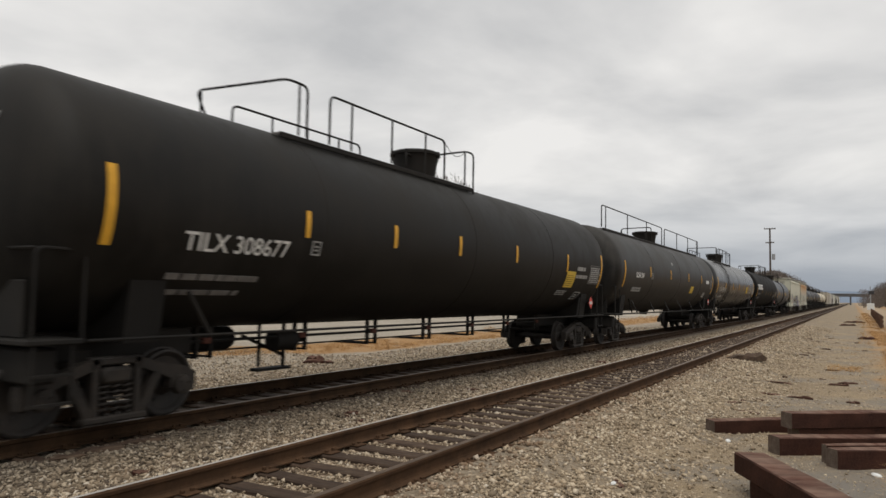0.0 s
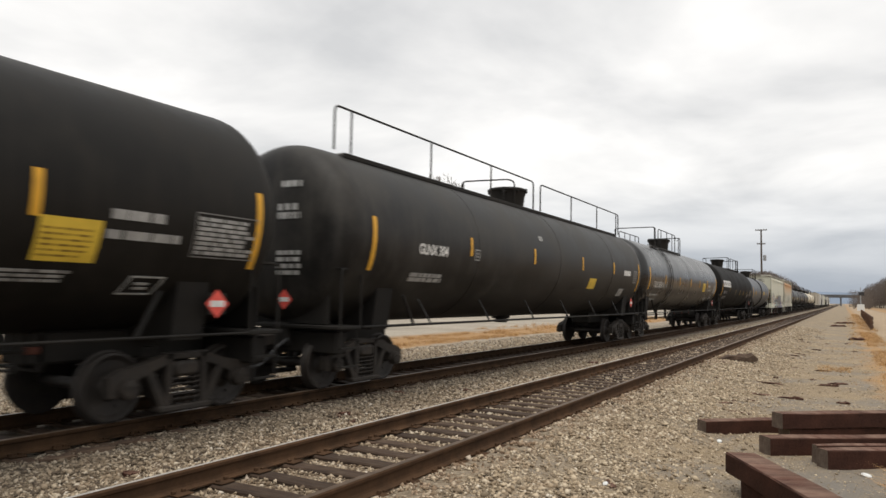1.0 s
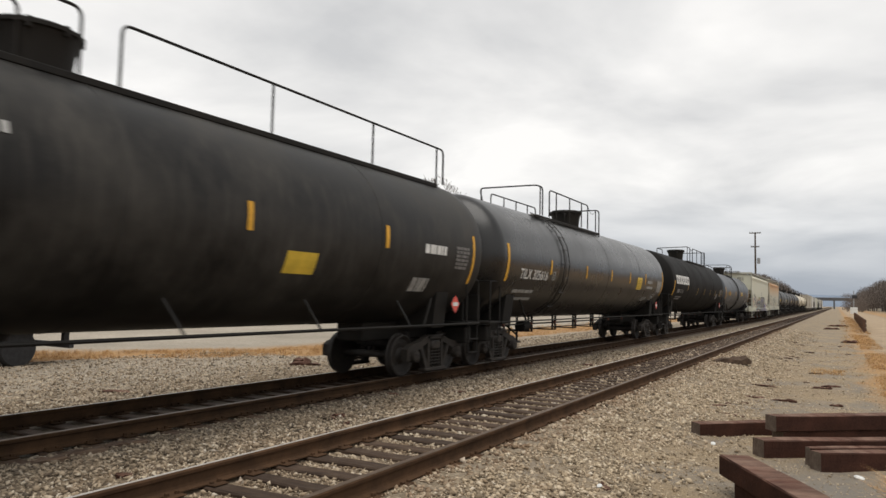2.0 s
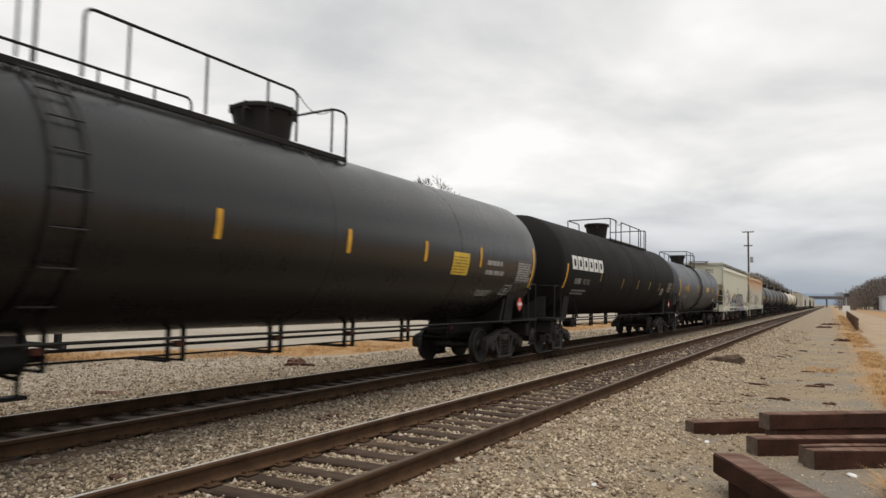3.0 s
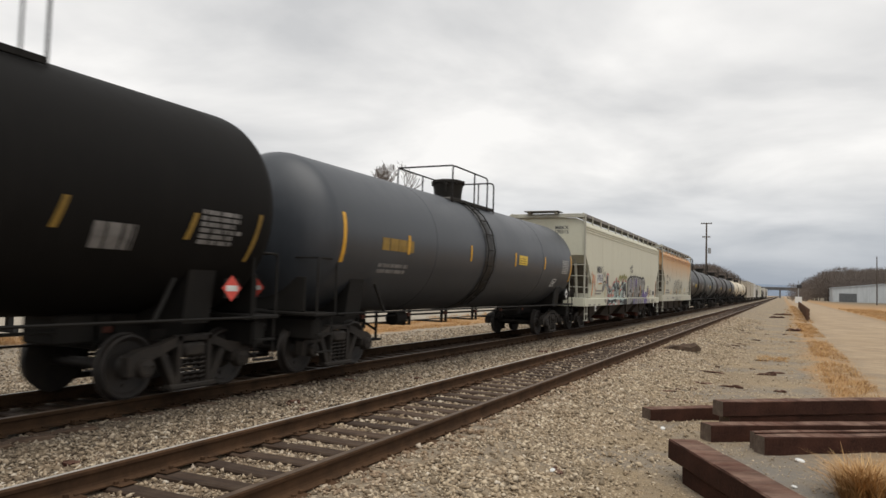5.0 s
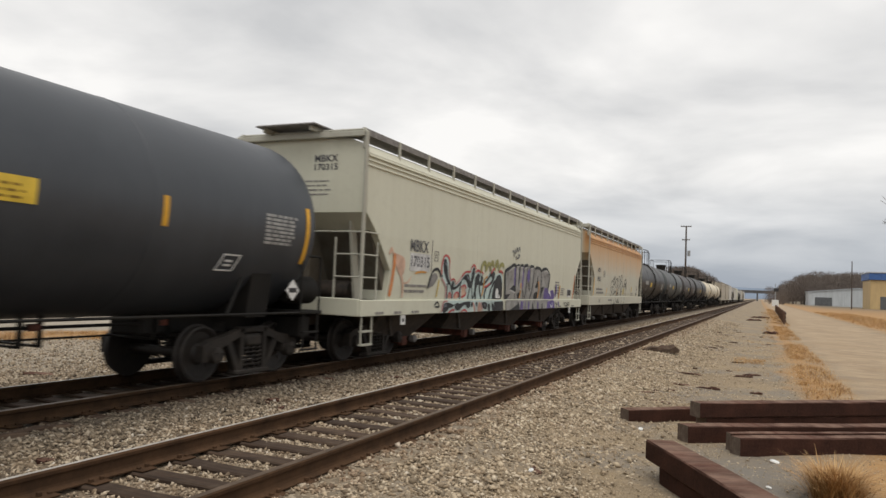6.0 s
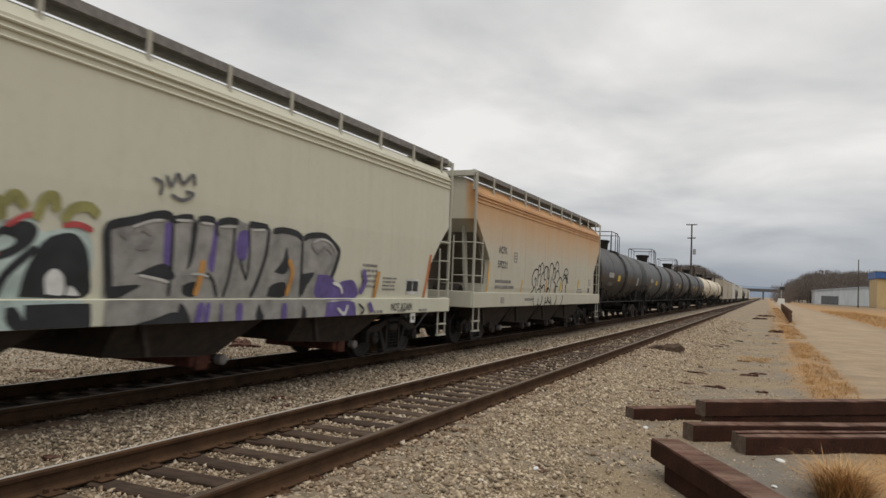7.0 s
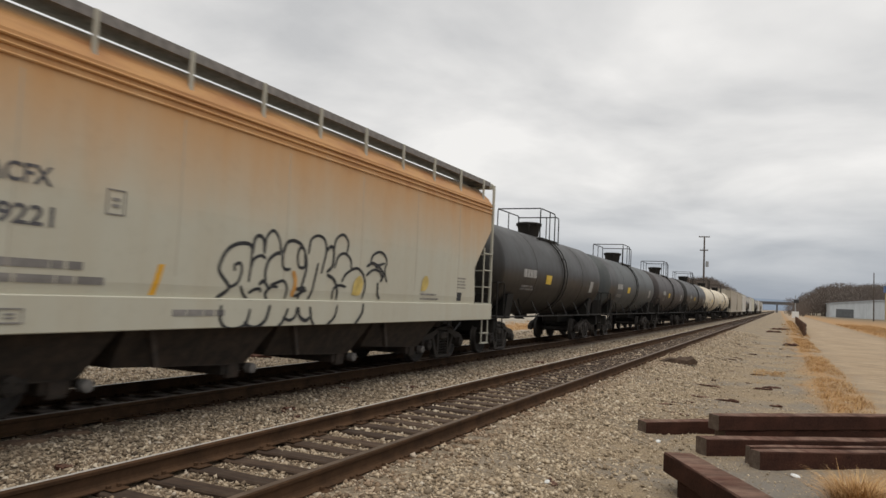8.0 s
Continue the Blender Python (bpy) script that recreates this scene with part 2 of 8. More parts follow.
def ground_material():
    k = Nodes("ballast_and_dirt", 0.9)
    x, y = k.axis(0), k.axis(1)
    wob = k.math('SUBTRACT', k.noise(0.35, 5, 0.6), 0.5)
    n = k.t.nodes.new("ShaderNodeMath")
    n.operation = 'MULTIPLY_ADD'
    k.link(wob, n.inputs[0])
    n.inputs[1].default_value = 3.0
    k.link(x, n.inputs[2])
    xw = n.outputs[0]
    # crushed stone
    cell = k.voronoi(24, 'F1', "Color")
    tone = k.axis(0, cell)
    gap = k.voronoi(24, 'DISTANCE_TO_EDGE', "Distance")
    stone = k.ramp(tone, [(0.0, (0.08, 0.057, 0.036)), (0.4, (0.22, 0.168, 0.11)), (0.8, (0.36, 0.285, 0.195)), (1.0, (0.5, 0.42, 0.31))])
    stone = k.mix(k.range(gap, 0.0, 0.006, 0.75, 0.0), stone, (0.03, 0.022, 0.015))
    rustn = k.grey(k.noise(0.9, 5, 0.6), 0.5, 0.75)
    stone = k.mix(k.math('MULTIPLY', rustn, 0.3), stone, (0.25, 0.16, 0.09))
    stone = k.mix(0.35, stone, (0.07, 0.054, 0.038))
    stone = k.mix(k.math('MULTIPLY', k.range(x, -3.9, -2.4), 0.35), stone, (0.45, 0.36, 0.25))
    # sandy dirt with fine grit
    grit = k.noise(60, 3, 0.7)
    dirt = k.mix(k.range(k.noise(0.6, 6, 0.6), 0.35, 0.7), (0.26, 0.195, 0.118), (0.40, 0.305, 0.185))
    dirt = k.mix(k.math('MULTIPLY', k.grey(grit, 0.42, 0.6), 0.75), dirt, (0.11, 0.08, 0.05))
    dirt = k.mix(k.math('MULTIPLY', k.grey(k.noise(17, 4, 0.65), 0.5, 0.62), 0.35), dirt, (0.16, 0.125, 0.09))
    grey_patch = k.grey(k.noise(0.45, 6, 0.65), 0.46, 0.56)
    dirt = k.mix(k.math('MULTIPLY', k.math('MULTIPLY', grey_patch, k.grey(k.noise(3.0, 5, 0.7), 0.3, 0.6)), 0.85), dirt, (0.17, 0.15, 0.125))
    twigs = k.grey(k.noise(5.0, 5, 0.7, k.scaled(0.6, 3.0, 1)), 0.62, 0.7)
    dirt = k.mix(k.math('MULTIPLY', twigs, 0.6), dirt, (0.13, 0.085, 0.05))
    ash = k.math('MULTIPLY', k.math('MULTIPLY', k.range(x, -1.3, -0.7), k.range(x, 0.5, 1.0, 1.0, 0.0)), k.math('MULTIPLY', k.range(y, 7.4, 8.2), k.range(y, 9.8, 10.5, 1.0, 0.0)))
    dirt = k.mix(k.math('MULTIPLY', ash, k.range(k.noise(2.0, 5, 0.6), 0.3, 0.6, 0.4, 0.9)), dirt, (0.16, 0.145, 0.125))
    # dry grass thatch
    straw = k.mix(k.noise(9, 5, 0.7), (0.22, 0.12, 0.045), (0.42, 0.25, 0.105))
    # pale hard road
    road = k.mix(k.range(k.noise(0.5, 6, 0.6, k.scaled(0.8, 1.6, 1)), 0.35, 0.7), (0.28, 0.2, 0.122), (0.45, 0.345, 0.225))

    road = k.mix(k.math('MULTIPLY', k.grey(k.noise(1.0, 6, 0.65, k.scaled(0.7, 1.5, 1)), 0.47, 0.58), 0.75), road, (0.25, 0.18, 0.115))
    road = k.mix(k.math('MULTIPLY', k.grey(grit, 0.45, 0.62), 0.35), road, (0.2, 0.15, 0.1))

    def band(lo, hi, soft):
        return k.math('MULTIPLY', k.range(xw, lo - soft, lo + soft), k.range(xw, hi - soft, hi + soft, 1.0, 0.0))

    c = k.mix(k.range(xw, -3.9, -2.2), stone, dirt)
    c = k.mix(k.math('MULTIPLY', k.grey(k.noise(14, 4, 0.6), 0.52, 0.6), k.range(xw, -3.2, 0.5, 0.9, 0.15)), c, stone)
    # far track bed: grime, plus the train's shade put into the colour
    grime_and_shade = k.math('MULTIPLY', k.range(x, -10.6, -10.0), k.range(x, -7.3, -6.5, 1.0, 0.0))
    c = k.mix(k.math('MULTIPLY', grime_and_shade, 0.72), c, (0.045, 0.036, 0.027))
    # brown dust packed between the near rails
    bed = k.math('MULTIPLY', k.range(x, -5.5, -5.25), k.range(x, -3.85, -3.6, 1.0, 0.0))
    c = k.mix(k.math('MULTIPLY', bed, 0.55), c, (0.21, 0.155, 0.105))
    c = k.mix(band(0.9, 1.7, 0.35), c, straw)
    c = k.mix(k.math('MULTIPLY', band(1.9, 7.5, 0.5), 0.9), c, road)
    c = k.mix(k.range(xw, 7.5, 9.0), c, straw)
    xl = k.math('ADD', xw, k.range(y, 13.0, 20.5, 5.3, 0.0))
    pale = k.math('MULTIPLY', k.range(xw, -12.0, -14.5), k.range(k.noise(1.6, 6, 0.65), 0.3, 0.7, 0.35, 0.8))
    c = k.mix(pale, c, (0.36, 0.315, 0.25))
    c = k.mix(k.math('MULTIPLY', k.range(xl, -14.8, -15.4), k.grey(k.noise(0.9, 5, 0.65), 0.28, 0.42)), c, straw)
    yard = k.mix(k.range(k.noise(0.15, 5), 0.35, 0.65), (0.27, 0.235, 0.185), (0.40, 0.35, 0.28))
    yard = k.mix(k.math('MULTIPLY', k.grey(k.noise(7, 6, 0.7), 0.45, 0.65), 0.5), yard, (0.17, 0.145, 0.11))
    c = k.mix(k.range(xl, -18.6, -20.4), c, yard)
    far = k.range(y, 130, 320)
    c = k.mix(k.math('MULTIPLY', far, k.range(x, 6, 20)), c, (0.13, 0.105, 0.07))
    c = k.mix(k.math('MULTIPLY', far, k.range(x, -14, -30)), c, (0.13, 0.105, 0.07))
    k.color(c)
    h = k.math('ADD', k.math('MULTIPLY', k.range(gap, 0.0, 0.02), k.range(xw, -2.4, -1.0, 1.0, 0.15)), k.math('MULTIPLY', grit, 0.3))
    k.bump(h, 0.8, 0.03)
    return k.m


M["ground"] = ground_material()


def stone_material():
    k = Nodes("crushed_stone", 0.9)
    r = k.t.nodes.new("ShaderNodeNewGeometry").outputs["Random Per Island"]
    c = k.ramp(r, [(0.0, (0.03, 0.021, 0.015)), (0.18, (0.115, 0.082, 0.053)), (0.34, (0.27, 0.205, 0.135)), (0.55, (0.44, 0.345, 0.235)), (0.78, (0.6, 0.495, 0.36)), (0.96, (0.66, 0.57, 0.44)), (1.0, (0.74, 0.67, 0.57))])
    rust = k.grey(k.noise(0.9, 5, 0.6), 0.5, 0.75)
    c = k.mix(k.math('MULTIPLY', rust, 0.3), c, (0.27, 0.17, 0.09))
    spots = k.math('MULTIPLY', k.grey(k.noise(2.6, 5, 0.65), 0.5, 0.66), 0.45)
    c = k.mix(spots, c, (0.19, 0.115, 0.06))
    # stones of the far bed: grimy, with the train's shade painted in
    grime_and_shade = k.math('MULTIPLY', k.range(k.axis(0), -10.6, -10.0), k.range(k.axis(0), -7.3, -6.4, 1.0, 0.0))
    c = k.mix(k.math('MULTIPLY', grime_and_shade, 0.72), c, (0.045, 0.036, 0.027))
    fresh = k.math('MULTIPLY', k.range(k.axis(0), -3.9, -2.8), k.range(k.noise(0.7, 4, 0.6), 0.3, 0.6, 0.5, 1.0))
    c = k.mix(k.math('MULTIPLY', fresh, 0.36), c, (0.5, 0.40, 0.27))
    # brown dust between the near rails, rust shed beside them, greyer between the tracks
    bed = k.math('MULTIPLY', k.range(k.axis(0), -5.45, -5.2), k.range(k.axis(0), -3.85, -3.6, 1.0, 0.0))
    c = k.mix(k.math('MULTIPLY', bed, 0.25), c, (0.15, 0.105, 0.068))
    shed_rust = k.math('MULTIPLY', k.math('MULTIPLY', k.range(k.axis(0), -3.8, -3.6), k.range(k.axis(0), -3.5, -3.0, 1.0, 0.0)), k.grey(k.noise(4.0, 4, 0.6), 0.4, 0.6))
    c = k.mix(k.math('MULTIPLY', shed_rust, 0.6), c, (0.19, 0.10, 0.055))
    grey_tone = k.range(k.axis(0), -5.6, -5.9)
    c = k.mix(k.math('MULTIPLY', grey_tone, 0.14), c, (0.13, 0.115, 0.095))
    k.color(k.mix(k.math('MULTIPLY', k.noise(60, 3), 0.35), c, (0.12, 0.095, 0.07)))
    k.bump(k.noise(90, 3), 0.4, 0.004)
    return k.m


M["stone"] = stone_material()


def blades(name, stops):
    k = Nodes(name, 0.8)
    r = k.t.nodes.new("ShaderNodeNewGeometry").outputs["Random Per Island"]
    k.color(k.ramp(r, stops))
    return k.m


M["straw"] = blades("straw", [(0, (0.2, 0.10, 0.035)), (0.5, (0.4, 0.225, 0.085)), (1, (0.56, 0.37, 0.17))])
M["twig"] = blades("twig", [(0, (0.10, 0.075, 0.063)), (0.5, (0.16, 0.12, 0.10)), (1, (0.24, 0.185, 0.155))])
M["twig_far"] = blades("twig_far", [(0, (0.075, 0.06, 0.05)), (0.5, (0.115, 0.091, 0.076)), (1, (0.165, 0.135, 0.114))])
M["twig_green"] = blades("twig_green", [(0, (0.03, 0.035, 0.02)), (0.6, (0.06, 0.06, 0.035)), (1, (0.1, 0.085, 0.05))])
M["bark"] = plain("bark", (0.09, 0.07, 0.058), 0.9, 0, 0.35, 3)


# ---- mesh kit ----
class Mesh:
    """Collects vertices and faces for one mesh."""

    def __init__(self):
        self.v, self.f, self.smooth = [], [], []

    def add(self, verts, faces, smooth=False):
        o = len(self.v)
        self.v.extend(tuple(p) for p in verts)
        self.f.extend(tuple(i + o for i in q) for q in faces)
        self.smooth.extend([smooth] * len(faces))
        return self

    def box(self, x0, y0, z0, x1, y1, z1, c=0.0):
        """A box with chamfered edges of width c."""
        lo, hi = (min(x0, x1), min(y0, y1), min(z0, z1)), (max(x0, x1), max(y0, y1), max(z0, z1))
        c = min(c, *[(b - a) * 0.45 for a, b in zip(lo, hi)])
        if c <= 0:
            v = [(a, b, d) for a in (lo[0], hi[0]) for b in (lo[1], hi[1]) for d in (lo[2], hi[2])]
            return self.add(v, [(0, 1, 3, 2), (4, 6, 7, 5), (0, 4, 5, 1), (2, 3, 7, 6), (0, 2, 6, 4), (1, 5, 7, 3)])
        idx, v = {}, []
        for i in (0, 1):
            for j in (0, 1):
                for l in (0, 1):
                    s = (i, j, l)
                    for a in range(3):
                        p = [(lo, hi)[s[b]][b] + (0 if b == a else (c if s[b] == 0 else -c)) for b in range(3)]
                        idx[s + (a,)] = len(v)
                        v.append(p)
        f = []
        for a in range(3):
            b, d = [q for q in range(3) if q != a]
            for s in (0, 1):
                ring = []
                for p, q in ((0, 0), (1, 0), (1, 1), (0, 1)):
                    key = [0, 0, 0]
                    key[a], key[b], key[d] = s, p, q
                    ring.append(idx[tuple(key) + (a,)])
                f.append(ring)
            for p in (0, 1):
                for q in (0, 1):
                    k0, k1 = [0, 0, 0], [0, 0, 0]
                    k0[b] = k1[b] = p
                    k0[d] = k1[d] = q
                    k0[a], k1[a] = 0, 1
                    f.append([idx[tuple(k0) + (b,)], idx[tuple(k1) + (b,)], idx[tuple(k1) + (d,)], idx[tuple(k0) + (d,)]])
        for i in (0, 1):
            for j in (0, 1):
                for l in (0, 1):
                    f.append([idx[(i, j, l, a)] for a in range(3)])
        return self.add(v, f)

    def tube(self, pts, r, seg=8, caps=True):
        pts = [Vector(p) for p in pts]
        v, f = [], []
        side = None
        for i, p in enumerate(pts):
            d = (pts[min(i + 1, len(pts) - 1)] - pts[max(i - 1, 0)]).normalized()
            if side is None:
                side = d.cross(Vector((0, 0, 1)) if abs(d.z) < 0.9 else Vector((1, 0, 0))).normalized()
            else:
                side = (side - d * side.dot(d)).normalized()
            up = d.cross(side)
            rr = r[i] if isinstance(r, (list, tuple)) else r
            v += [p + (side * math.cos(a) + up * math.sin(a)) * rr for a in (2 * math.pi * k / seg for k in range(seg))]
        for i in range(len(pts) - 1):
            for k in range(seg):
                a, b = i * seg + k, i * seg + (k + 1) % seg
                f.append((a, b, b + seg, a + seg))
        if caps:
            f.append(tuple(range(seg))[::-1])
            f.append(tuple((len(pts) - 1) * seg + k for k in range(seg)))
        return self.add(v, f, seg > 5)

    def lathe(self, prof, axis='y', centre=(0, 0, 0), seg=32, smooth=True):
        """Turns (along, radius) pairs round an axis."""
        v, f = [], []
        for t, r in prof:
            for k in range(seg):
                a = 2 * math.pi * k / seg
                p = {'y': (r * math.cos(a), t, r * math.sin(a)), 'z': (r * math.cos(a), r * math.sin(a), t), 'x': (t, r * math.cos(a), r * math.sin(a))}[axis]
                v.append((p[0] + centre[0], p[1] + centre[1], p[2] + centre[2]))
        for i in range(len(prof) - 1):
            for k in range(seg):
                a, b = i * seg + k, i * seg + (k + 1) % seg
                f.append((a, b, b + seg, a + seg))
        if prof[0][1] > 1e-4:
            f.append(tuple(range(seg)))
        if prof[-1][1] > 1e-4:
            f.append(tuple((len(prof) - 1) * seg + k for k in range(seg)))
        return self.add(v, f, smooth)

    def prism(self, prof, a, b, axis='y', smooth=False):
        """Extrudes a closed profile: (x, z) along y, (y, z) along x, (x, y) along z."""
        def at(p, t):
            return {'y': (p[0], t, p[1]), 'x': (t, p[0], p[1]), 'z': (p[0], p[1], t)}[axis]
        n = len(prof)
        v = [at(p, a) for p in prof] + [at(p, b) for p in prof]
        f = [(i, (i + 1) % n, n + (i + 1) % n, n + i) for i in range(n)]
        f += [tuple(range(n))[::-1], tuple(range(n, 2 * n))]
        return self.add(v, f, smooth)

    def data(self, name, mat, normals=True):
        me = bpy.data.meshes.new(name)
        me.from_pydata(self.v, [], self.f)
        if any(self.smooth):
            me.polygons.foreach_set("use_smooth", self.smooth)
        if normals:
            bm = bmesh.new()
            bm.from_mesh(me)
            bmesh.ops.recalc_face_normals(bm, faces=bm.faces)
            bm.to_mesh(me)
            bm.free()
        if any(self.smooth):
            me.set_sharp_from_angle(angle=radians(38))
        me.materials.append(mat)
        return me


def part(name, mesh, mat, parent=None, label="", at=None):
    """Links a mesh as one object under a thing or a part."""
    ob = new(name, mesh if isinstance(mesh, bpy.types.Mesh) else mesh.data(name, mat))
    ob.parent = parent
    if at is not None:
        ob.matrix_basis = at
    if label:
        ob["label"] = label
    return ob


def thing(name, at, label, category, group=""):
    ob = new(name)
    ob.empty_display_size = 0.2
    ob.matrix_basis = at
    return tagged(ob, label, category, group)


def arc(p, a, b, n=6):
    """Points that round the corner p between a and b."""
    p, a, b = Vector(p), Vector(a), Vector(b)
    return [(a * (1 - t) + p * t) * (1 - t) + (p * (1 - t) + b * t) * t for t in (i / n for i in range(n + 1))]


def rounded(pts, r):
    """A path whose corners are rounded by r."""
    pts = [Vector(p) for p in pts]
    out = [pts[0]]
    for a, p, b in zip(pts, pts[1:], pts[2:]):
        ra, rb = min(r, (a - p).length * 0.49), min(r, (b - p).length * 0.49)
        out += arc(p, p + (a - p).normalized() * ra, p + (b - p).normalized() * rb, 5)
    return out + [pts[-1]]


# ---- ground ----
def ground_height(x, y):
    prof = [(-4000, -0.4), (-30, -0.35), (-16, -0.28), (-12.5, -0.22), (-11.2, -0.16), (-10.4, -0.045), (-7.65, -0.045), (-7.45, -0.008), (-7.1, -0.008), (-6.6, -0.09), (-6.2, -0.1), (-5.95, -0.02), (-5.45, -0.012), (-5.2, -0.045), (-3.9, -0.045), (-3.68, -0.02), (-3.58, 0.018), (-3.1, 0.012), (-2.4, -0.1), (-1.6, -0.2), (0, -0.23), (2, -0.22), (9, -0.25), (40, -0.3), (4000, -0.3)]
    xs, zs = [p[0] for p in prof], [p[1] for p in prof]
    z = float(np.interp(x, xs, zs))
    near = max(0.0, 1 - abs(y) / 120)
    bed = 0.25 if -10.2 < x < -7.0 or -5.8 < x < -3.2 else 1.0
    return z + near * bed * (0.05 * noise.noise((x * 0.5, y * 0.5, 0)) + 0.028 * noise.noise((x * 2.1, y * 2.1, 5)))


def build_ground():
    xs = [-4000, -1500, -600, -250, -120, -70, -45, -32, -26] + [-22 + 0.4 * i for i in range(20)] + [-14 + 0.2 * i for i in range(90)] + [4 + 0.5 * i for i in range(14)] + [12, 16, 22, 32, 50, 90, 200, 500, 1500, 4000]
    ys = [-1500, -300, -80, -30, -12, -6, -3] + [-1 + 0.25 * i for i in range(150)] + [37 + 1.0 * i for i in range(60)] + [100, 110, 125, 145, 170, 210, 270, 360, 500, 800, 1500, 4000]
    m = Mesh()
    nx = len(xs)
    m.v = [(x, y, ground_height(x, y)) for y in ys for x in xs]
    m.f = [(j * nx + i, j * nx + i + 1, (j + 1) * nx + i + 1, (j + 1) * nx + i) for j in range(len(ys) - 1) for i in range(nx - 1)]
    m.smooth = [True] * len(m.f)
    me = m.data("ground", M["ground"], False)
    return tagged(new("ground", me), "grey ballast, sandy dirt and a pale dirt road", "ground", kind="structure")


build_ground()


# ---- the two tracks ----
RAIL = [(-0.076, 0), (0.076, 0), (0.076, 0.012), (0.02, 0.03), (0.012, 0.05), (0.012, 0.125), (0.034, 0.138), (0.037, 0.168), (0.026, 0.18), (-0.026, 0.18), (-0.037, 0.168), (-0.034, 0.138), (-0.012, 0.125), (-0.012, 0.05), (-0.02, 0.03), (-0.076, 0.012)]


def build_track(name, cx, label, top, steel):
    track = tagged(new(name), label, "railway track", kind="structure")
    track.location = (cx, 0, 0)
    for s in (-0.7525, 0.7525):
        rail = part("rail", Mesh().prism([(x + s, z) for x, z in RAIL], -60, 1500), M[steel], track)
        part("rail_head", Mesh().box(s - 0.032, -60, 0.1775, s + (0.006 if s < 0 else 0.03), 1500, 0.1815), M[top if s < 0 else "rail_top_worn"], rail, "worn running surface")
        plates = Mesh()
        rnd = random.Random(int(cx * 100))
        for i in range(160):
            y = -3 + 0.497 * i
            plates.box(s - 0.19, y - 0.09, 0.001, s + 0.19, y + 0.09, 0.014, 0.004)
            for dx in (-0.1, 0.1):
                for dy in (-0.055, 0.055):
                    yy = y + dy + rnd.uniform(-0.01, 0.01)
                    plates.box(s + dx - 0.017, yy - 0.02, 0.01, s + dx + 0.017, yy + 0.02, 0.04 + rnd.uniform(-0.008, 0.012), 0.005)
        tagged(part("tie_plates", plates, M[steel], track), "rusty tie plates and spike heads", kind="stuff")
    return track


near_track = build_track("near_track", NEAR_X, "rusty steel rails on weathered wooden ties in ballast", "rail_top_glint", "rail_steel")
far_track = build_track("far_track", TRAIN_X, "steel rails on wooden ties under the freight train", "rail_top_glint", "rail_steel_shaded")



# ---- rolling stock: y runs from the leading end to the rear, z is above the rail head ----
WHEEL_R = 0.43
MOVING = []
SPIN = []
SHARED = {}


def shared(key, make):
    if key not in SHARED:
        SHARED[key] = make()
    return SHARED[key]


def wheelset_mesh():
    m = Mesh().tube([(-1.05, 0, 0), (1.05, 0, 0)], 0.075, 12)
    for s in (-1, 1):
        prof = [(0.66, 0.10), (0.66, 0.40), (0.672, 0.455), (0.70, 0.46), (0.715, 0.435), (0.81, 0.428), (0.82, 0.40), (0.80, 0.37), (0.765, 0.34), (0.745, 0.17), (0.80, 0.13), (0.82, 0.075)]
        m.lathe([(s * a, r) for a, r in prof], 'x', seg=28)
    for s in (-1, 1):
        for k in range(3):
            a = k * 2.094
            m.box(s * 0.768, 0.25 * math.cos(a) - 0.02, 0.25 * math.sin(a) - 0.02, s * 0.752, 0.25 * math.cos(a) + 0.02, 0.25 * math.sin(a) + 0.02)
    return m.data("wheelset", M["wheel_steel"])


def side_frame_mesh(x, half):
    """A cast side frame: arched top, spring pocket, lightening holes."""
    m = Mesh()
    w = 0.075
    for s in (-1, 1):
        m.prism([(s * (half + 0.24), 0.34), (s * (half + 0.24), 0.58), (s * (half + 0.08), 0.66), (s * 0.62, 0.72), (s * 0.3, 0.82), (s * 0.3, 0.70), (s * 0.62, 0.58), (s * (half - 0.14), 0.52), (s * (half - 0.14), 0.40), (s * (half - 0.02), 0.40), (s * (half - 0.02), 0.50), (s * (half + 0.12), 0.50), (s * (half + 0.12), 0.34)], x - w, x + w, 'x')
        m.prism([(s * 0.66, 0.66), (s * 0.54, 0.66), (s * 0.26, 0.12), (s * 0.38, 0.12)], x - w * 0.9, x + w * 0.9, 'x')
        m.prism([(s * 0.32, 0.82), (s * 0.24, 0.82), (s * 0.24, 0.12), (s * 0.32, 0.12)], x - w, x + w, 'x')
    m.box(x - w, -0.34, 0.74, x + w, 0.34, 0.84, 0.02)
    m.box(x - w * 1.3, -0.42, 0.08, x + w * 1.3, 0.42, 0.16, 0.02)
    for s in (-1, 1):
        sgn = 1 if x > 0 else -1
        m.lathe([(x + sgn * 0.02, 0.13), (x + sgn * 0.16, 0.12), (x + sgn * 0.17, 0.09)], 'x', (0, s * half, WHEEL_R), 14)
        for k in range(3):
            a = k * 2.094 + 0.4
            m.box(x + sgn * 0.165, s * half + 0.07 * math.cos(a) - 0.015, WHEEL_R + 0.07 * math.sin(a) - 0.015, x + sgn * 0.19, s * half + 0.07 * math.cos(a) + 0.015, WHEEL_R + 0.07 * math.sin(a) + 0.015)
    return m


def spring_mesh(x):
    m = Mesh()
    for dy in (-0.15, 0.0, 0.15):
        pts = [(x + 0.055 * math.cos(a), dy + 0.055 * math.sin(a), 0.17 + 0.36 * a / (2 * math.pi * 5.5)) for a in (i * math.pi / 4 for i in range(45))]
        m.tube(pts, 0.017, 5)
    return m


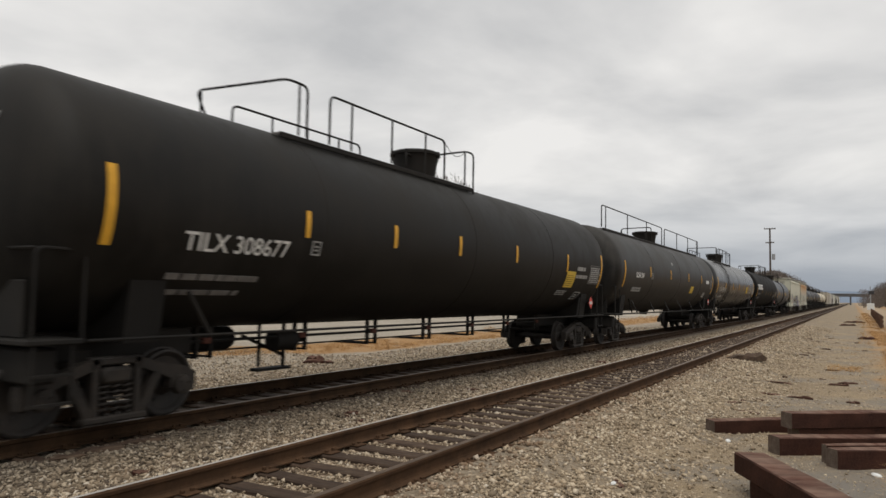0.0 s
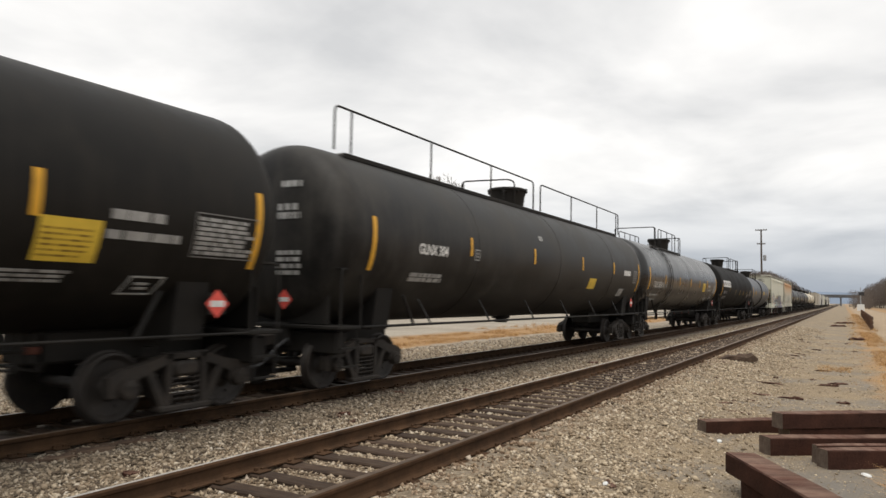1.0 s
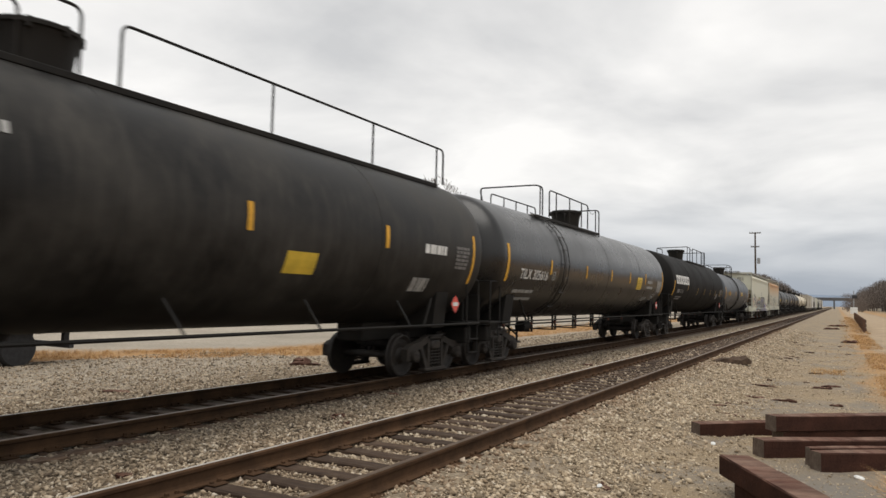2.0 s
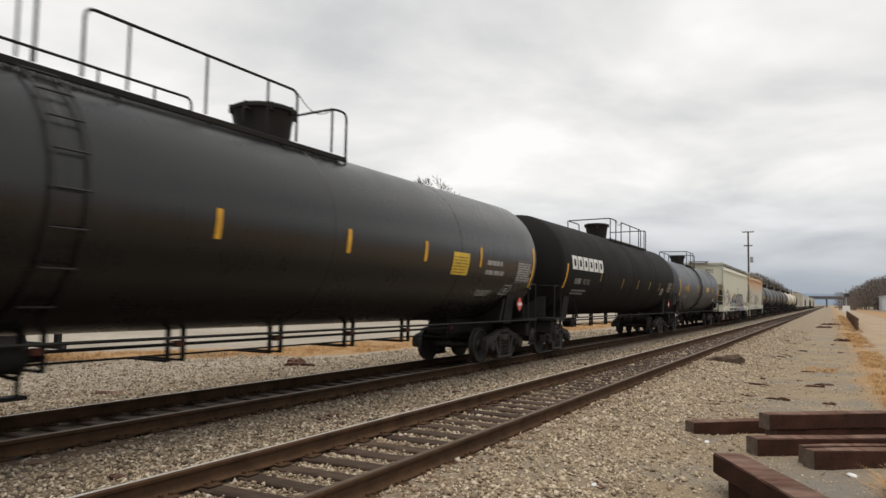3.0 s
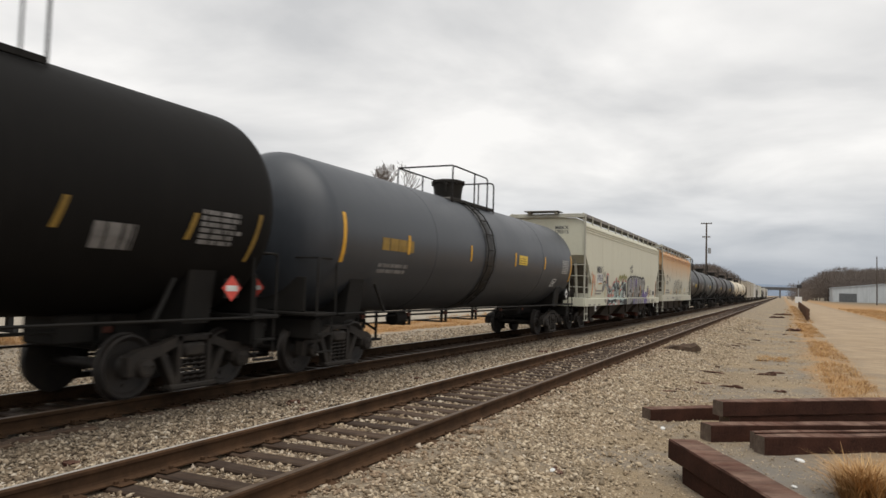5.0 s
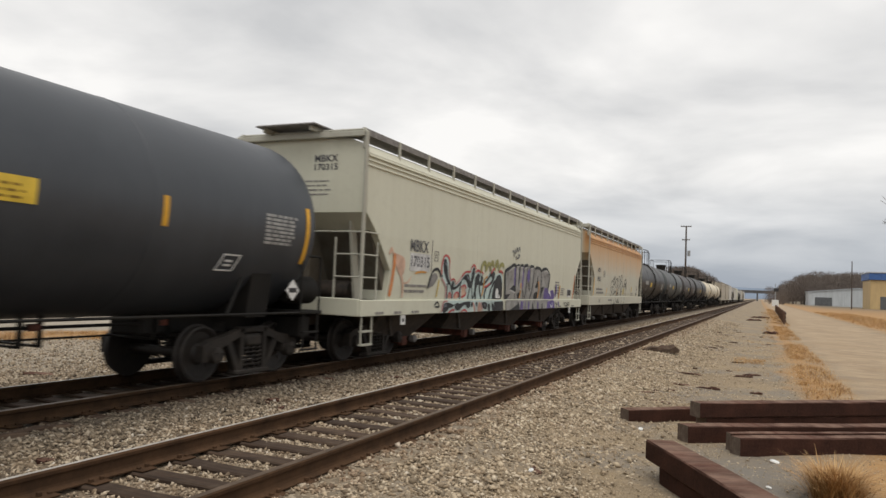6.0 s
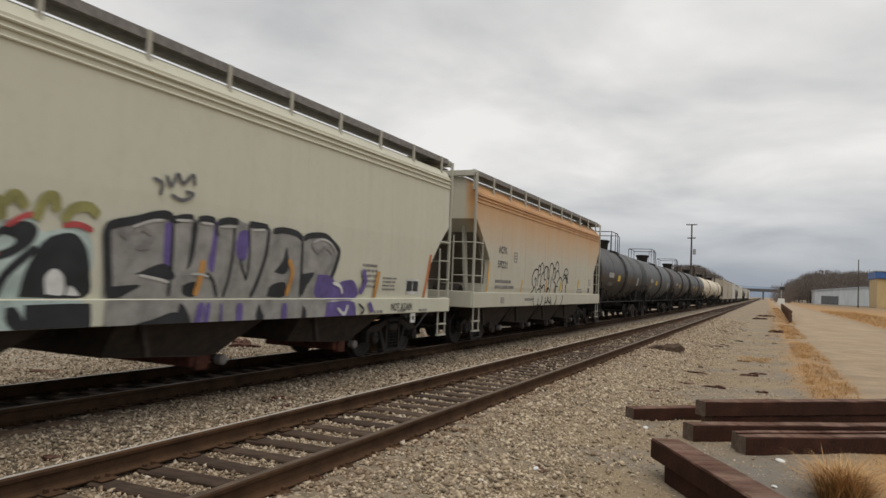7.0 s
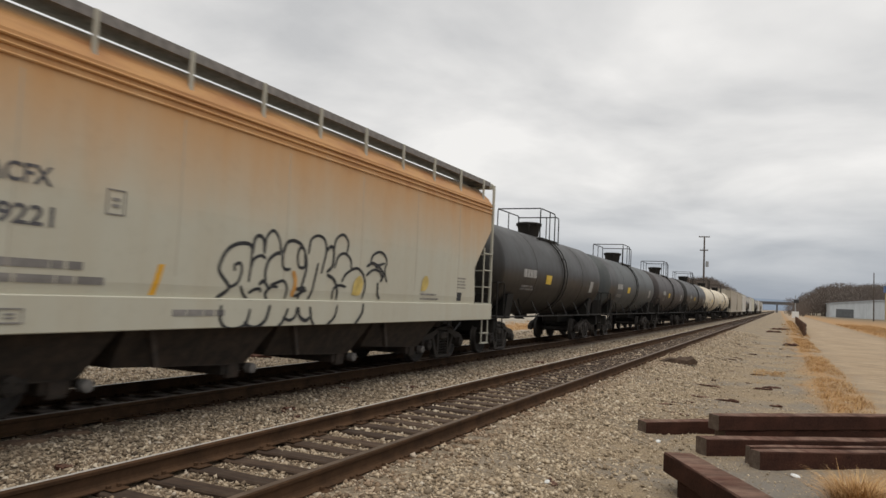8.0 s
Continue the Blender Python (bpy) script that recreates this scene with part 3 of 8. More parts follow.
def add_truck(car, y, rear, spin=True):
    half = 0.9
    at = Matrix.Translation((0, y, 0))

    def bolster():
        m = Mesh().box(-1.1, -0.2, 0.52, 1.1, 0.2, 0.72, 0.04)
        m.lathe([(0.70, 0.36), (0.86, 0.36), (0.88, 0.32)], 'z', seg=20)
        for s in (-1, 1):
            m.tube([(-0.8, s * 0.42, 0.36), (0.8, s * 0.42, 0.36)], 0.05, 8)
            m.box(-0.78, s * 0.46, 0.3, -0.62, s * 0.36, 0.58, 0.02)
            m.box(0.62, s * 0.46, 0.3, 0.78, s * 0.36, 0.58, 0.02)
        return m.data("truck", M["truck_steel"])
    truck = part("truck", shared("bolster", bolster), None, car, "two-axle truck with cast side frames", at)
    for s in (-1, 1):
        part("side_frame", shared(f"frame{s}", lambda: side_frame_mesh(s * 1.0, half).data("side_frame", M["truck_steel"])), None, truck)
        part("spring", shared(f"spring{s}", lambda: spring_mesh(s * 1.02).data("spring", M["truck_steel"])), None, truck, "coil springs")
        ws = part("wheelset", shared("wheelset", wheelset_mesh), None, truck, "dark steel wheels with worn treads", Matrix.Translation((0, s * half, WHEEL_R + 0.0)))
        if spin:
            SPIN.append((ws, s * half))
    return truck


def add_coupler(car, y, out):
    m = Mesh().box(-0.09, y, 0.72, 0.09, y + out * 0.55, 0.93, 0.03)
    m.box(-0.17, y + out * 0.45, 0.68, 0.16, y + out * 0.78, 0.97, 0.05)
    m.box(-0.2, y + out * 0.66, 0.70, -0.06, y + out * 0.92, 0.95, 0.04)
    c = part("coupler", m, M["truck_steel"], car)
    hose = rounded([(0.35, y, 0.85), (0.36, y + out * 0.3, 0.72), (0.25, y + out * 0.5, 0.42), (0.1, y + out * 0.72, 0.4)], 0.25)
    part("air_hose", Mesh().tube(hose, 0.025, 7), M["black_paint"], c)


# --- lettering ---
def text_mesh(body, height, bold=0.0):
    cu = bpy.data.curves.new("lettering", 'FONT')
    cu.body = body
    cu.size = 1.0
    cu.offset = bold
    cu.resolution_u = 3
    ob = bpy.data.objects.new("lettering", cu)
    scene.collection.objects.link(ob)
    me = bpy.data.meshes.new_from_object(ob.evaluated_get(bpy.context.evaluated_depsgraph_get()))
    bpy.data.objects.remove(ob)
    v = np.array([p.co[:2] for p in me.vertices])
    f = [tuple(p.vertices) for p in me.polygons]
    bpy.data.meshes.remove(me)
    v -= v.min(0)
    return v / v[:, 1].max() * height, f


def slab(m, pts, faces, place, lift, thick):
    """Lays a flat outline of (u, v) on a surface with a small thickness."""
    m.add([place(u, v, lift + thick) for u, v in pts], faces)


class TankSide:
    """Maps (along, up) on the near side of a round tank."""

    def __init__(self, cz, r):
        self.cz, self.r = cz, r

    def __call__(self, u, v, d):
        a = max(-1.5, min(1.5, (v - self.cz) / self.r))
        return ((self.r + d) * math.cos(a), u, self.cz + (self.r + d) * math.sin(a))

    def up(self, z):
        """The distance round the tank's side at which the height z lies."""
        return self.cz + self.r * math.asin(max(-0.99, min(0.99, (z - self.cz) / self.r)))


def patch(m, place, u0, v0, u1, v1, lift=0.006, nu=1, nv=6, thick=0.004, lean=0.0):
    """A thin plate laid on a surface, with edges."""
    top, n = [], nu + 1
    for j in range(nv + 1):
        for i in range(nu + 1):
            u = u0 + (u1 - u0) * i / nu + lean * j / nv
            top.append((u, v0 + (v1 - v0) * j / nv))
    f = [(j * n + i, j * n + i + 1, (j + 1) * n + i + 1, (j + 1) * n + i) for j in range(nv) for i in range(nu)]
    ring = [i for i in range(n)] + [j * n + nu for j in range(1, nv + 1)] + [nv * n + i for i in range(nu - 1, -1, -1)] + [j * n for j in range(nv - 1, 0, -1)]
    k = len(top)
    f += [(ring[i], ring[(i + 1) % len(ring)], k + (i + 1) % len(ring), k + i) for i in range(len(ring))]
    m.add([place(u, v, lift + thick) for u, v in top] + [place(*top[i], lift - 0.004) for i in ring], f)
    return m


def letter(car, place, body, u, v, height, width, mat, name="lettering", bold=0.01, label=""):
    pts, f = text_mesh(body, height, bold)
    pts[:, 0] *= width / pts[:, 0].max()
    m = Mesh()
    slab(m, [(u + a, v + b) for a, b in pts], f, place, 0.005, 0.003)
    return part(name, m, M[mat], car, label)


def bars(car, place, u, v, width, height, rows, mat, name="stencil", seed=0, gap=0.45):
    """Small lettering that cannot be read: broken bars."""
    rnd = random.Random(seed + int(u * 100))
    m = Mesh()
    pitch = height / rows
    for r in range(rows):
        a = 0.0
        end = width * rnd.uniform(0.8, 1.0)
        while a < end - 0.02:
            b = min(end, a + rnd.uniform(0.08, 0.3) * max(0.5, width))
            patch(m, place, u + a, v + r * pitch, u + b, v + r * pitch + pitch * (1 - gap), 0.005, 1, 2, 0.002)
            a = b + rnd.uniform(0.02, 0.05)
    return tagged(part(name, m, M[mat], car, "small stencilled lettering"), kind="stuff")


def frame_mark(car, place, u, v, w, h, mat, lean=0.0, t=0.022):
    m = Mesh()
    patch(m, place, u, v, u + t, v + h, nv=3, lean=lean)
    patch(m, place, u + w - t, v, u + w, v + h, nv=3, lean=lean)
    patch(m, place, u + t, v, u + w - t, v + t, nv=1)
    patch(m, place, u + t + lean, v + h - t, u + w - t + lean, v + h, nv=1)
    for k in range(2):
        patch(m, place, u + w * 0.3 + lean * 0.4, v + h * (0.3 + 0.25 * k), u + w * 0.7 + lean * 0.4, v + h * (0.42 + 0.25 * k), nv=1)
    return part("test_stencil", m, M[mat], car, "boxed stencil panel")


def diamond(car, x, y, z, s=0.19, red=True):
    """A hazard placard in its holder, facing sideways."""
    holder = part("placard", Mesh().box(x - 0.01, y - s * 0.75, z - s * 0.75, x, y + s * 0.75, z + s * 0.75), M["frame_black"], car, "diamond hazard placard")
    m = Mesh().prism([(y - s, z), (y, z - s), (y + s, z), (y, z + s)], x + 0.001, x + 0.006, 'x')
    part("diamond", m, M["red_sign" if red else "white_paint"], holder)
    w = s * 0.62
    m = Mesh().box(x + 0.007, y - w, z - s * 0.22, x + 0.010, y + w, z + s * 0.22)
    part("panel", m, M["white_paint" if red else "black_paint"], holder)


def end_placard(car, x, y, z, s=0.17):
    """A hazard placard on a car's leading end."""
    holder = part("placard", Mesh().box(x - s * 0.75, y, z - s * 0.75, x + s * 0.75, y + 0.012, z + s * 0.75), M["frame_black"], car, "diamond hazard placard")
    part("diamond", Mesh().prism([(x - s, z), (x, z - s), (x + s, z), (x, z + s)], y - 0.006, y - 0.001, 'y'), M["red_sign"], holder)
    part("panel", Mesh().box(x - s * 0.6, y - 0.011, z - s * 0.22, x + s * 0.6, y - 0.007, z + s * 0.22), M["white_paint"], holder)


def railing(car, pts, r=0.022, posts=(), name="handrail"):
    rail = part(name, Mesh().tube(rounded(pts, 0.14), r, 7), M["frame_black"], car)
    for x, y, z0, z1 in posts:
        part("post", Mesh().tube([(x, y, z0), (x, y, z1)], r * 0.9, 6), M["frame_black"], rail)
    return rail


def ladder(car, x, y, z0, z1, w=0.42, rungs=6, mat="frame_black", axis='y', r=0.016):
    def P(a, z):
        return (x, y + a, z) if axis == 'y' else (x + a, y, z)
    lad = part("ladder", Mesh().tube([P(0, z0), P(0, z1)], r * 1.2, 6).tube([P(w, z0), P(w, z1)], r * 1.2, 6), M[mat], car)
    for k in range(rungs):
        z = z0 + (z1 - z0) * (k + 0.5) / rungs
        part("rung", Mesh().tube([P(0, z), P(w, z)], r, 6), M[mat], lad)
    return lad


def tank_shell(L, R, cz, power=2.0):
    """A lathe-turned shell with dished heads; L is the length of the round part."""
    hd = R * 0.46
    prof = []
    for i in range(13):
        a = math.pi / 2 * i / 12
        prof.append((-hd * max(0.0, math.cos(a)) ** (2 / power), R * math.sin(a) ** (2 / power)))
    n = 24
    for i in range(1, n):
        prof.append((L * i / n, R))
    for i in range(13):
        a = math.pi / 2 * (1 - i / 12)
        prof.append((L + hd * max(0.0, math.cos(a)) ** (2 / power), R * math.sin(a) ** (2 / power)))
    return Mesh().lathe(prof, 'y', (0, 0, cz), 64)


def seam_ring(y, R, cz):
    return Mesh().lathe([(y - 0.02, R - 0.002), (y - 0.012, R + 0.006), (y + 0.012, R + 0.006), (y + 0.02, R - 0.002)], 'y', (0, 0, cz), 64)


def manway(car, y, z, r=0.45, h=0.5):
    m = Mesh().lathe([(z, r * 0.84), (z + h * 0.5, r * 0.9), (z + h * 0.8, r * 0.98), (z + h * 0.82, r * 1.05), (z + h * 0.9, r * 1.05), (z + h * 0.92, r), (z + h * 0.97, r * 0.9), (z + h, r * 0.4)], 'z', (0, y, 0), 28)
    hub = part("manway", m, M["frame_black"], car, "round black manway housing with a hinged lid")
    for k in range(8):
        a = k * math.pi / 4 + 0.2
        part("bolt", Mesh().box(r * 1.0 * math.cos(a) - 0.03, y + r * 1.0 * math.sin(a) - 0.03, z + h * 0.72, r * 1.0 * math.cos(a) + 0.03, y + r * 1.0 * math.sin(a) + 0.03, z + h * 0.95, 0.01), M["frame_black"], hub)
    part("lid_handle", Mesh().tube(rounded([(0.2, y - r * 0.9, z + h * 0.7), (0.2, y - r * 1.25, z + h * 0.75), (0.2, y - r * 1.25, z + h * 0.35)], 0.1), 0.025, 6), M["frame_black"], hub)


def walkway(car, x0, x1, y0, y1, z):
    m = Mesh()
    n = int((y1 - y0) / 0.09)
    for k in range(n):
        y = y0 + (y1 - y0) * k / n
        m.box(x0 + 0.02, y, z + 0.01, x1 - 0.02, y + 0.05, z + 0.035)
    deck = part("walkway", m, M["grating"], car, "steel grating walkway")
    for x in (x0, x1 - 0.04):
        part("edge_angle", Mesh().box(x, y0, z - 0.05, x + 0.04, y1, z + 0.04, 0.008), M["frame_black"], deck)
    for k in range(5):
        y = y0 + 0.2 + (y1 - y0 - 0.4) * k / 4
        part("bracket", Mesh().box(x0 + 0.05, y - 0.03, z - 0.14, x1 - 0.05, y + 0.03, z - 0.045, 0.01), M["frame_black"], deck)
    return deck


def under_gear(car, L, R, cz, kind):
    """Stub sills, end platforms, running rods, brake gear and the bottom outlet."""
    zb = cz - R
    for s, y in ((1, -0.55), (-1, L + 0.55)):
        a, b = sorted((y, y + s * 3.0))
        part("stub_sill", Mesh().box(-0.33, a, 0.72, 0.33, b, 1.12, 0.03), M["frame_black"], car)
        a, b = sorted((y - s * 0.02, y + s * 0.62))
        plat = part("end_platform", Mesh().box(-1.45, a, 1.04, 1.45, b, 1.10, 0.012), M["frame_black"], car)
        for x in (-1.42, 1.42):
            part("grab_iron", Mesh().tube(rounded([(x, y + s * 0.05, 1.1), (x, y + s * 0.05, 2.05), (x, y + s * 0.6, 2.05), (x, y + s * 0.6, 1.1)], 0.1), 0.02, 6), M["frame_black"], plat)
            step = Mesh().tube([(x, y + s * 0.08, 1.05), (x, y + s * 0.08, 0.42)], 0.018, 6).tube([(x, y + s * 0.5, 1.05), (x, y + s * 0.5, 0.42)], 0.018, 6)
            step.box(x - 0.03, min(y + s * 0.06, y + s * 0.52), 0.41, x + 0.03, max(y + s * 0.06, y + s * 0.52), 0.44).box(x - 0.03, min(y + s * 0.06, y + s * 0.52), 0.71, x + 0.03, max(y + s * 0.06, y + s * 0.52), 0.74)
            part("sill_step", step, M["frame_black"], plat)
        part("cross_rail", Mesh().tube([(-1.42, y + s * 0.05, 2.05), (1.42, y + s * 0.05, 2.05)], 0.018, 6), M["frame_black"], plat)
        yw = y + s * 0.12
        part("end_panel", Mesh().box(-1.1, min(yw, yw + s * 0.05), 1.1, 1.1, max(yw, yw + s * 0.05), 1.72, 0.015).box(-1.3, min(yw, yw + s * 0.3), 0.62, 1.3, max(yw, yw + s * 0.3), 1.0, 0.03), M["frame_black"], plat)
        if s > 0:
            ring = [(-0.45 + 0.27 * math.cos(a), y - 0.06, 1.95 + 0.27 * math.sin(a)) for a in (k * math.pi / 8 for k in range(17))]
            wheel = Mesh().tube(ring, 0.02, 6, False)
            for k in range(4):
                a = k * math.pi / 2 + 0.4
                wheel.tube([(-0.45, y - 0.06, 1.95), (-0.45 + 0.27 * math.cos(a), y - 0.06, 1.95 + 0.27 * math.sin(a))], 0.014, 5)
            wheel.box(-0.55, y - 0.03, 1.7, -0.35, y + 0.1, 2.1, 0.02)
            part("brake_wheel", wheel, M["frame_black"], plat)
        # saddle under the tank head
        yy = y + s * 1.5
        m = Mesh().prism([(-1.2, 1.0), (1.2, 1.0), (1.3, 1.75), (1.0, 1.55), (0.6, 1.3), (-0.6, 1.3), (-1.0, 1.55), (-1.3, 1.75)], yy - 0.25, yy + 0.25)
        part("saddle", m, M["frame_black"], car)
        # slanted braces from the sill to the tank
        for x in (1.38, -1.38):
            part("brace", Mesh().tube([(x, yy + s * 0.9, 1.06), (x * 0.97, yy + s * 0.55, 1.62)], 0.03, 6), M["frame_black"], car)
        add_coupler(car, y, -s)
    thick = 0.02 if kind == "piped" else 0.026
    rod = part("running_rod", Mesh().tube([(1.44, 0.1, 1.07), (1.44, L - 0.1, 1.07)], thick, 7), M["frame_black"], car, "long rod along the lower edge")
    part("running_rod", Mesh().tube([(-1.44, 0.1, 1.07), (-1.44, L - 0.1, 1.07)], thick, 7), M["frame_black"], car)
    if kind != "piped":
        for k in range(6):
            y = L * (k + 0.9) / 6.8
            part("rod_bracket", Mesh().tube([(1.44, y, 1.05), (1.26, y - 0.25, 1.55)], 0.02, 6), M["tank_black"], rod)
    if kind == "piped":
        # brake pipe and rod under the tank, in hangers that stand in pairs
        g = part("brake_pipe", Mesh().tube([(0.3, 1.6, 0.89), (0.3, L - 1.6, 0.89)], 0.024, 7), M["frame_black"], car)
        part("brake_rod", Mesh().tube([(-0.5, 1.6, 0.66), (-0.5, L - 1.6, 0.66)], 0.017, 6), M["truck_steel"], car)
        for k in range(int((L - 4.4) / 2.1) + 1):
            y = 2.55 + 2.1 * k
            for dy in (0.0, 0.27):
                h = part("hanger", Mesh().box(0.27, y + dy - 0.025, 0.66, 0.33, y + dy + 0.025, zb + 0.1).box(-0.53, y + dy - 0.025, 0.64, 0.33, y + dy + 0.025, 0.67), M["frame_black"], g)
            part("pipe_clamp", Mesh().box(0.24, y + 0.1, 0.85, 0.35, y + 0.25, 0.94, 0.012), M["rust_red"], h, "rusty pipe clamp")
        y = L * 0.30
        v = Mesh().tube([(-0.2, y - 1.4, 0.9), (-0.2, y - 0.4, 0.52)], 0.03, 6).tube([(-0.2, y - 0.4, 1.2), (-0.2, y - 0.4, 0.3)], 0.035, 6).tube([(-0.2, y - 1.0, 1.2), (-0.2, y - 1.0, 0.36)], 0.03, 6).box(-0.3, y - 1.1, 0.28, -0.1, y - 0.3, 0.33)
        part("outlet_skid", v, M["frame_black"], car)
        res = Mesh().lathe([(0.0, 0.0), (0.03, 0.16), (0.1, 0.2), (0.9, 0.2), (0.97, 0.16), (1.0, 0.0)], 'y', (-0.55, 3.0, 0.86), 16)
        part("air_reservoir", res, M["frame_black"], car)
        part("brake_cylinder", Mesh().lathe([(0, 0.1), (0.02, 0.17), (0.5, 0.17), (0.55, 0.06), (0.8, 0.05)], 'y', (0.2, 4.2, 0.82), 16), M["frame_black"], car)
    else:
        y = L * 0.5 - 0.35
        part("bottom_outlet", Mesh().lathe([(zb + 0.08, 0.28), (zb - 0.06, 0.26), (zb - 0.08, 0.16), (zb - 0.14, 0.15), (zb - 0.15, 0.19), (zb - 0.18, 0.19)], 'z', (0, y, 0), 18), M["frame_black"], car)


def tank_car(name, y0, L, mat, label, kind="piped", R=1.6, cz=2.685, seams=(), spin=True, power=2.0):
    car = thing(name, Matrix.Translation((TRAIN_X, y0, RH)), label, "tank car", "freight train cars")
    shell = part("tank", tank_shell(L, R, cz, power), M[mat], car)
    for s in seams:
        part("seam", seam_ring(s, R, cz), M[mat], shell)
    under_gear(car, L, R, cz, kind)
    add_truck(car, 0.75, False, spin)
    add_truck(car, L - 0.8, True, spin)
    MOVING.append((car, y0))
    return car, shell, TankSide(cz, R)


def stripe(shell, place, u, z0, z1, w=0.1, lean=0.0, mat="yellow"):
    part("reflector_strip", patch(Mesh(), place, u - w / 2, place.up(z0), u + w / 2, place.up(z1), 0.006, 1, 8, 0.003, lean), M[mat], shell, "yellow reflective strip")


# --- leading tank car: black, piped underneath ---
def hoop_railings(car, top=4.28, rail=5.03, plat=(3.55, 10.1), man=8.85):
    """Walkway on the near side of the manway, with hooped railings round its two ends."""
    a, b = plat
    walkway(car, 0.34, 0.88, a, b, top - 0.16)
    railing(car, [(0.86, a + 1.2, top - 0.1), (0.86, a + 1.2, rail), (0.86, b - 1.4, rail), (0.86, b - 1.4, top - 0.1)], posts=[(0.86, a + 1.2 + k, top - 0.1, rail) for k in (0.62, 1.9, 3.15)])
    railing(car, [(-0.8, b - 0.25, rail - 0.05), (0.86, b - 0.4, rail - 0.05), (0.86, b - 0.03, rail - 0.05), (0.86, b - 0.03, top - 0.3)], posts=[(0.86, b - 0.45, top - 0.1, rail - 0.05)])
    railing(car, [(-0.86, a + 0.35, top - 0.3), (-0.86, a - 0.2, rail - 0.05), (0.86, a + 0.12, rail), (0.86, a + 0.62, rail), (0.86, a + 0.62, top - 0.1)], posts=[(0.86, a + 0.42, top - 0.1, rail), (-0.86, a - 0.1, top - 0.35, rail - 0.05)])
    railing(car, [(-0.86, a + 0.6, top - 0.3), (-0.86, a + 0.6, rail - 0.1), (-0.86, a + 4.35, rail - 0.1), (-0.86, a + 4.35, top - 0.3)], posts=[(-0.86, a + 0.6 + 1.0 * k, top - 0.3, rail - 0.1) for k in (1, 2, 3)])
    manway(car, man, top - 0.05, 0.55, 0.66)
    chain = [(0.86, b - 1.4 + 0.95 * t, rail - 0.03 - 0.05 * t - 0.2 * math.sin(math.pi * t)) for t in (i / 8 for i in range(9))]
    part("chain", Mesh().tube(chain, 0.008, 5), M["frame_black"], car)


def data_panels(shell, place, L, sign=True, mat="grey_paint", back=0.0):
    """Stencils and a warning panel near the rear end of a tank."""
    bars(shell, place, L - 1.15, place.up(2.1), 0.98, 0.5, 8, mat, "data_panel", 3, 0.3)
    m, u0, v0, u1, v1 = Mesh(), L - 1.2, place.up(2.06), L - 0.14, place.up(2.06) + 0.58
    for a, b, c, d in ((u0, v0, u1, v0 + 0.014), (u0, v1 - 0.014, u1, v1), (u0, v0 + 0.014, u0 + 0.014, v1 - 0.014), (u1 - 0.014, v0 + 0.014, u1, v1 - 0.014)):
        patch(m, place, a, b, c, d, nv=3)
    part("panel_border", m, M["dim_paint"], shell, "thin pale border")
    bars(shell, place, L - 2.37 - back, place.up(2.42), 0.92, 0.14, 1, mat, "stencil", 5, 0.2)
    bars(shell, place, L - 2.4 - back, place.up(2.2), 1.15, 0.13, 1, mat, "stencil", 6, 0.2)
    bars(shell, place, L - 3.45 + back * 0.5, place.up(1.7), 0.85, 0.18, 3, mat, "stencil", 7)
    frame_mark(shell, place, L - 2.0 + back * 0.3, place.up(1.58 + back * 0.25), 0.48, 0.28, mat, 0.1)
    if sign:
        part("warning_panel", patch(Mesh(), place, L - 3.16, place.up(1.92), L - 2.46, place.up(2.38), 0.006, 1, 5), M["yellow_sign"], shell, "yellow warning panel")
        bars(shell, lambda u, v, d: place(u, v, d + 0.005), L - 3.12, place.up(1.97), 0.6, 0.36, 6, "sign_ink", "stencil", 8, 0.6)


def end_marks(shell, R, cz, power=2.0):
    """Pale stencils on the flat of a tank's leading head."""
    hd = R * 0.46

    def place(u, v, d):
        q = min(1.0, math.hypot(u, v - cz) / R)
        return (u, -hd * (1 - q ** power) ** (1 / power) - d - 0.006, v)
    bars(shell, place, 0.25, cz + 0.75, 0.5, 0.12, 1, "grey_paint", "stencil", 1, 0.1)
    bars(shell, place, 0.2, cz + 0.2, 0.5, 0.3, 2, "grey_paint", "stencil", 2, 0.25)
    bars(shell, place, 0.2, cz - 0.75, 0.55, 0.45, 4, "grey_paint", "stencil", 4, 0.35)


def marks(car, shell, place, L, text, u, width, z=2.13, size=0.25, mat="white_paint", small="dim_paint"):
    letter(shell, place, text, u, place.up(z), size, width, mat, label="white reporting mark")
    bars(shell, place, u - 0.1, place.up(z - 0.36), width * 0.85, 0.13, 1, small, "stencil", 11, 0.3)
    bars(shell, place, u - 0.15, place.up(z - 0.55), width * 0.9, 0.13, 1, small, "stencil", 12, 0.35)


def build_a():
    y0, L = 4.62, 17.75
    car, shell, side = tank_car("tank_car", y0, L, "tank_brown", "dusty black tank car with yellow strips and white numbers", seams=(3.9, 8.9, 13.4))
    stripe(shell, side, 0.2, 2.12, 3.02, 0.12)
    for u in (8.06, 10.4, 12.79, 15.64):
        stripe(shell, side, u - y0, 2.45, 2.85)
    stripe(shell, side, 19.15 - y0, 2.36, 2.84, 0.1)
    stripe(shell, side, L - 0.12, 1.95, 3.0, 0.1)
    marks(car, shell, side, L, "TILX 308677", 5.86 - y0, 1.86)
    frame_mark(shell, side, 8.2 - y0, side.up(2.2), 0.2, 0.22, "grey_paint")
    data_panels(shell, side, L)
    hoop_railings(car)
    diamond(car, 1.42, L - 0.66, 1.47)
    end_marks(shell, 1.6, 2.685)


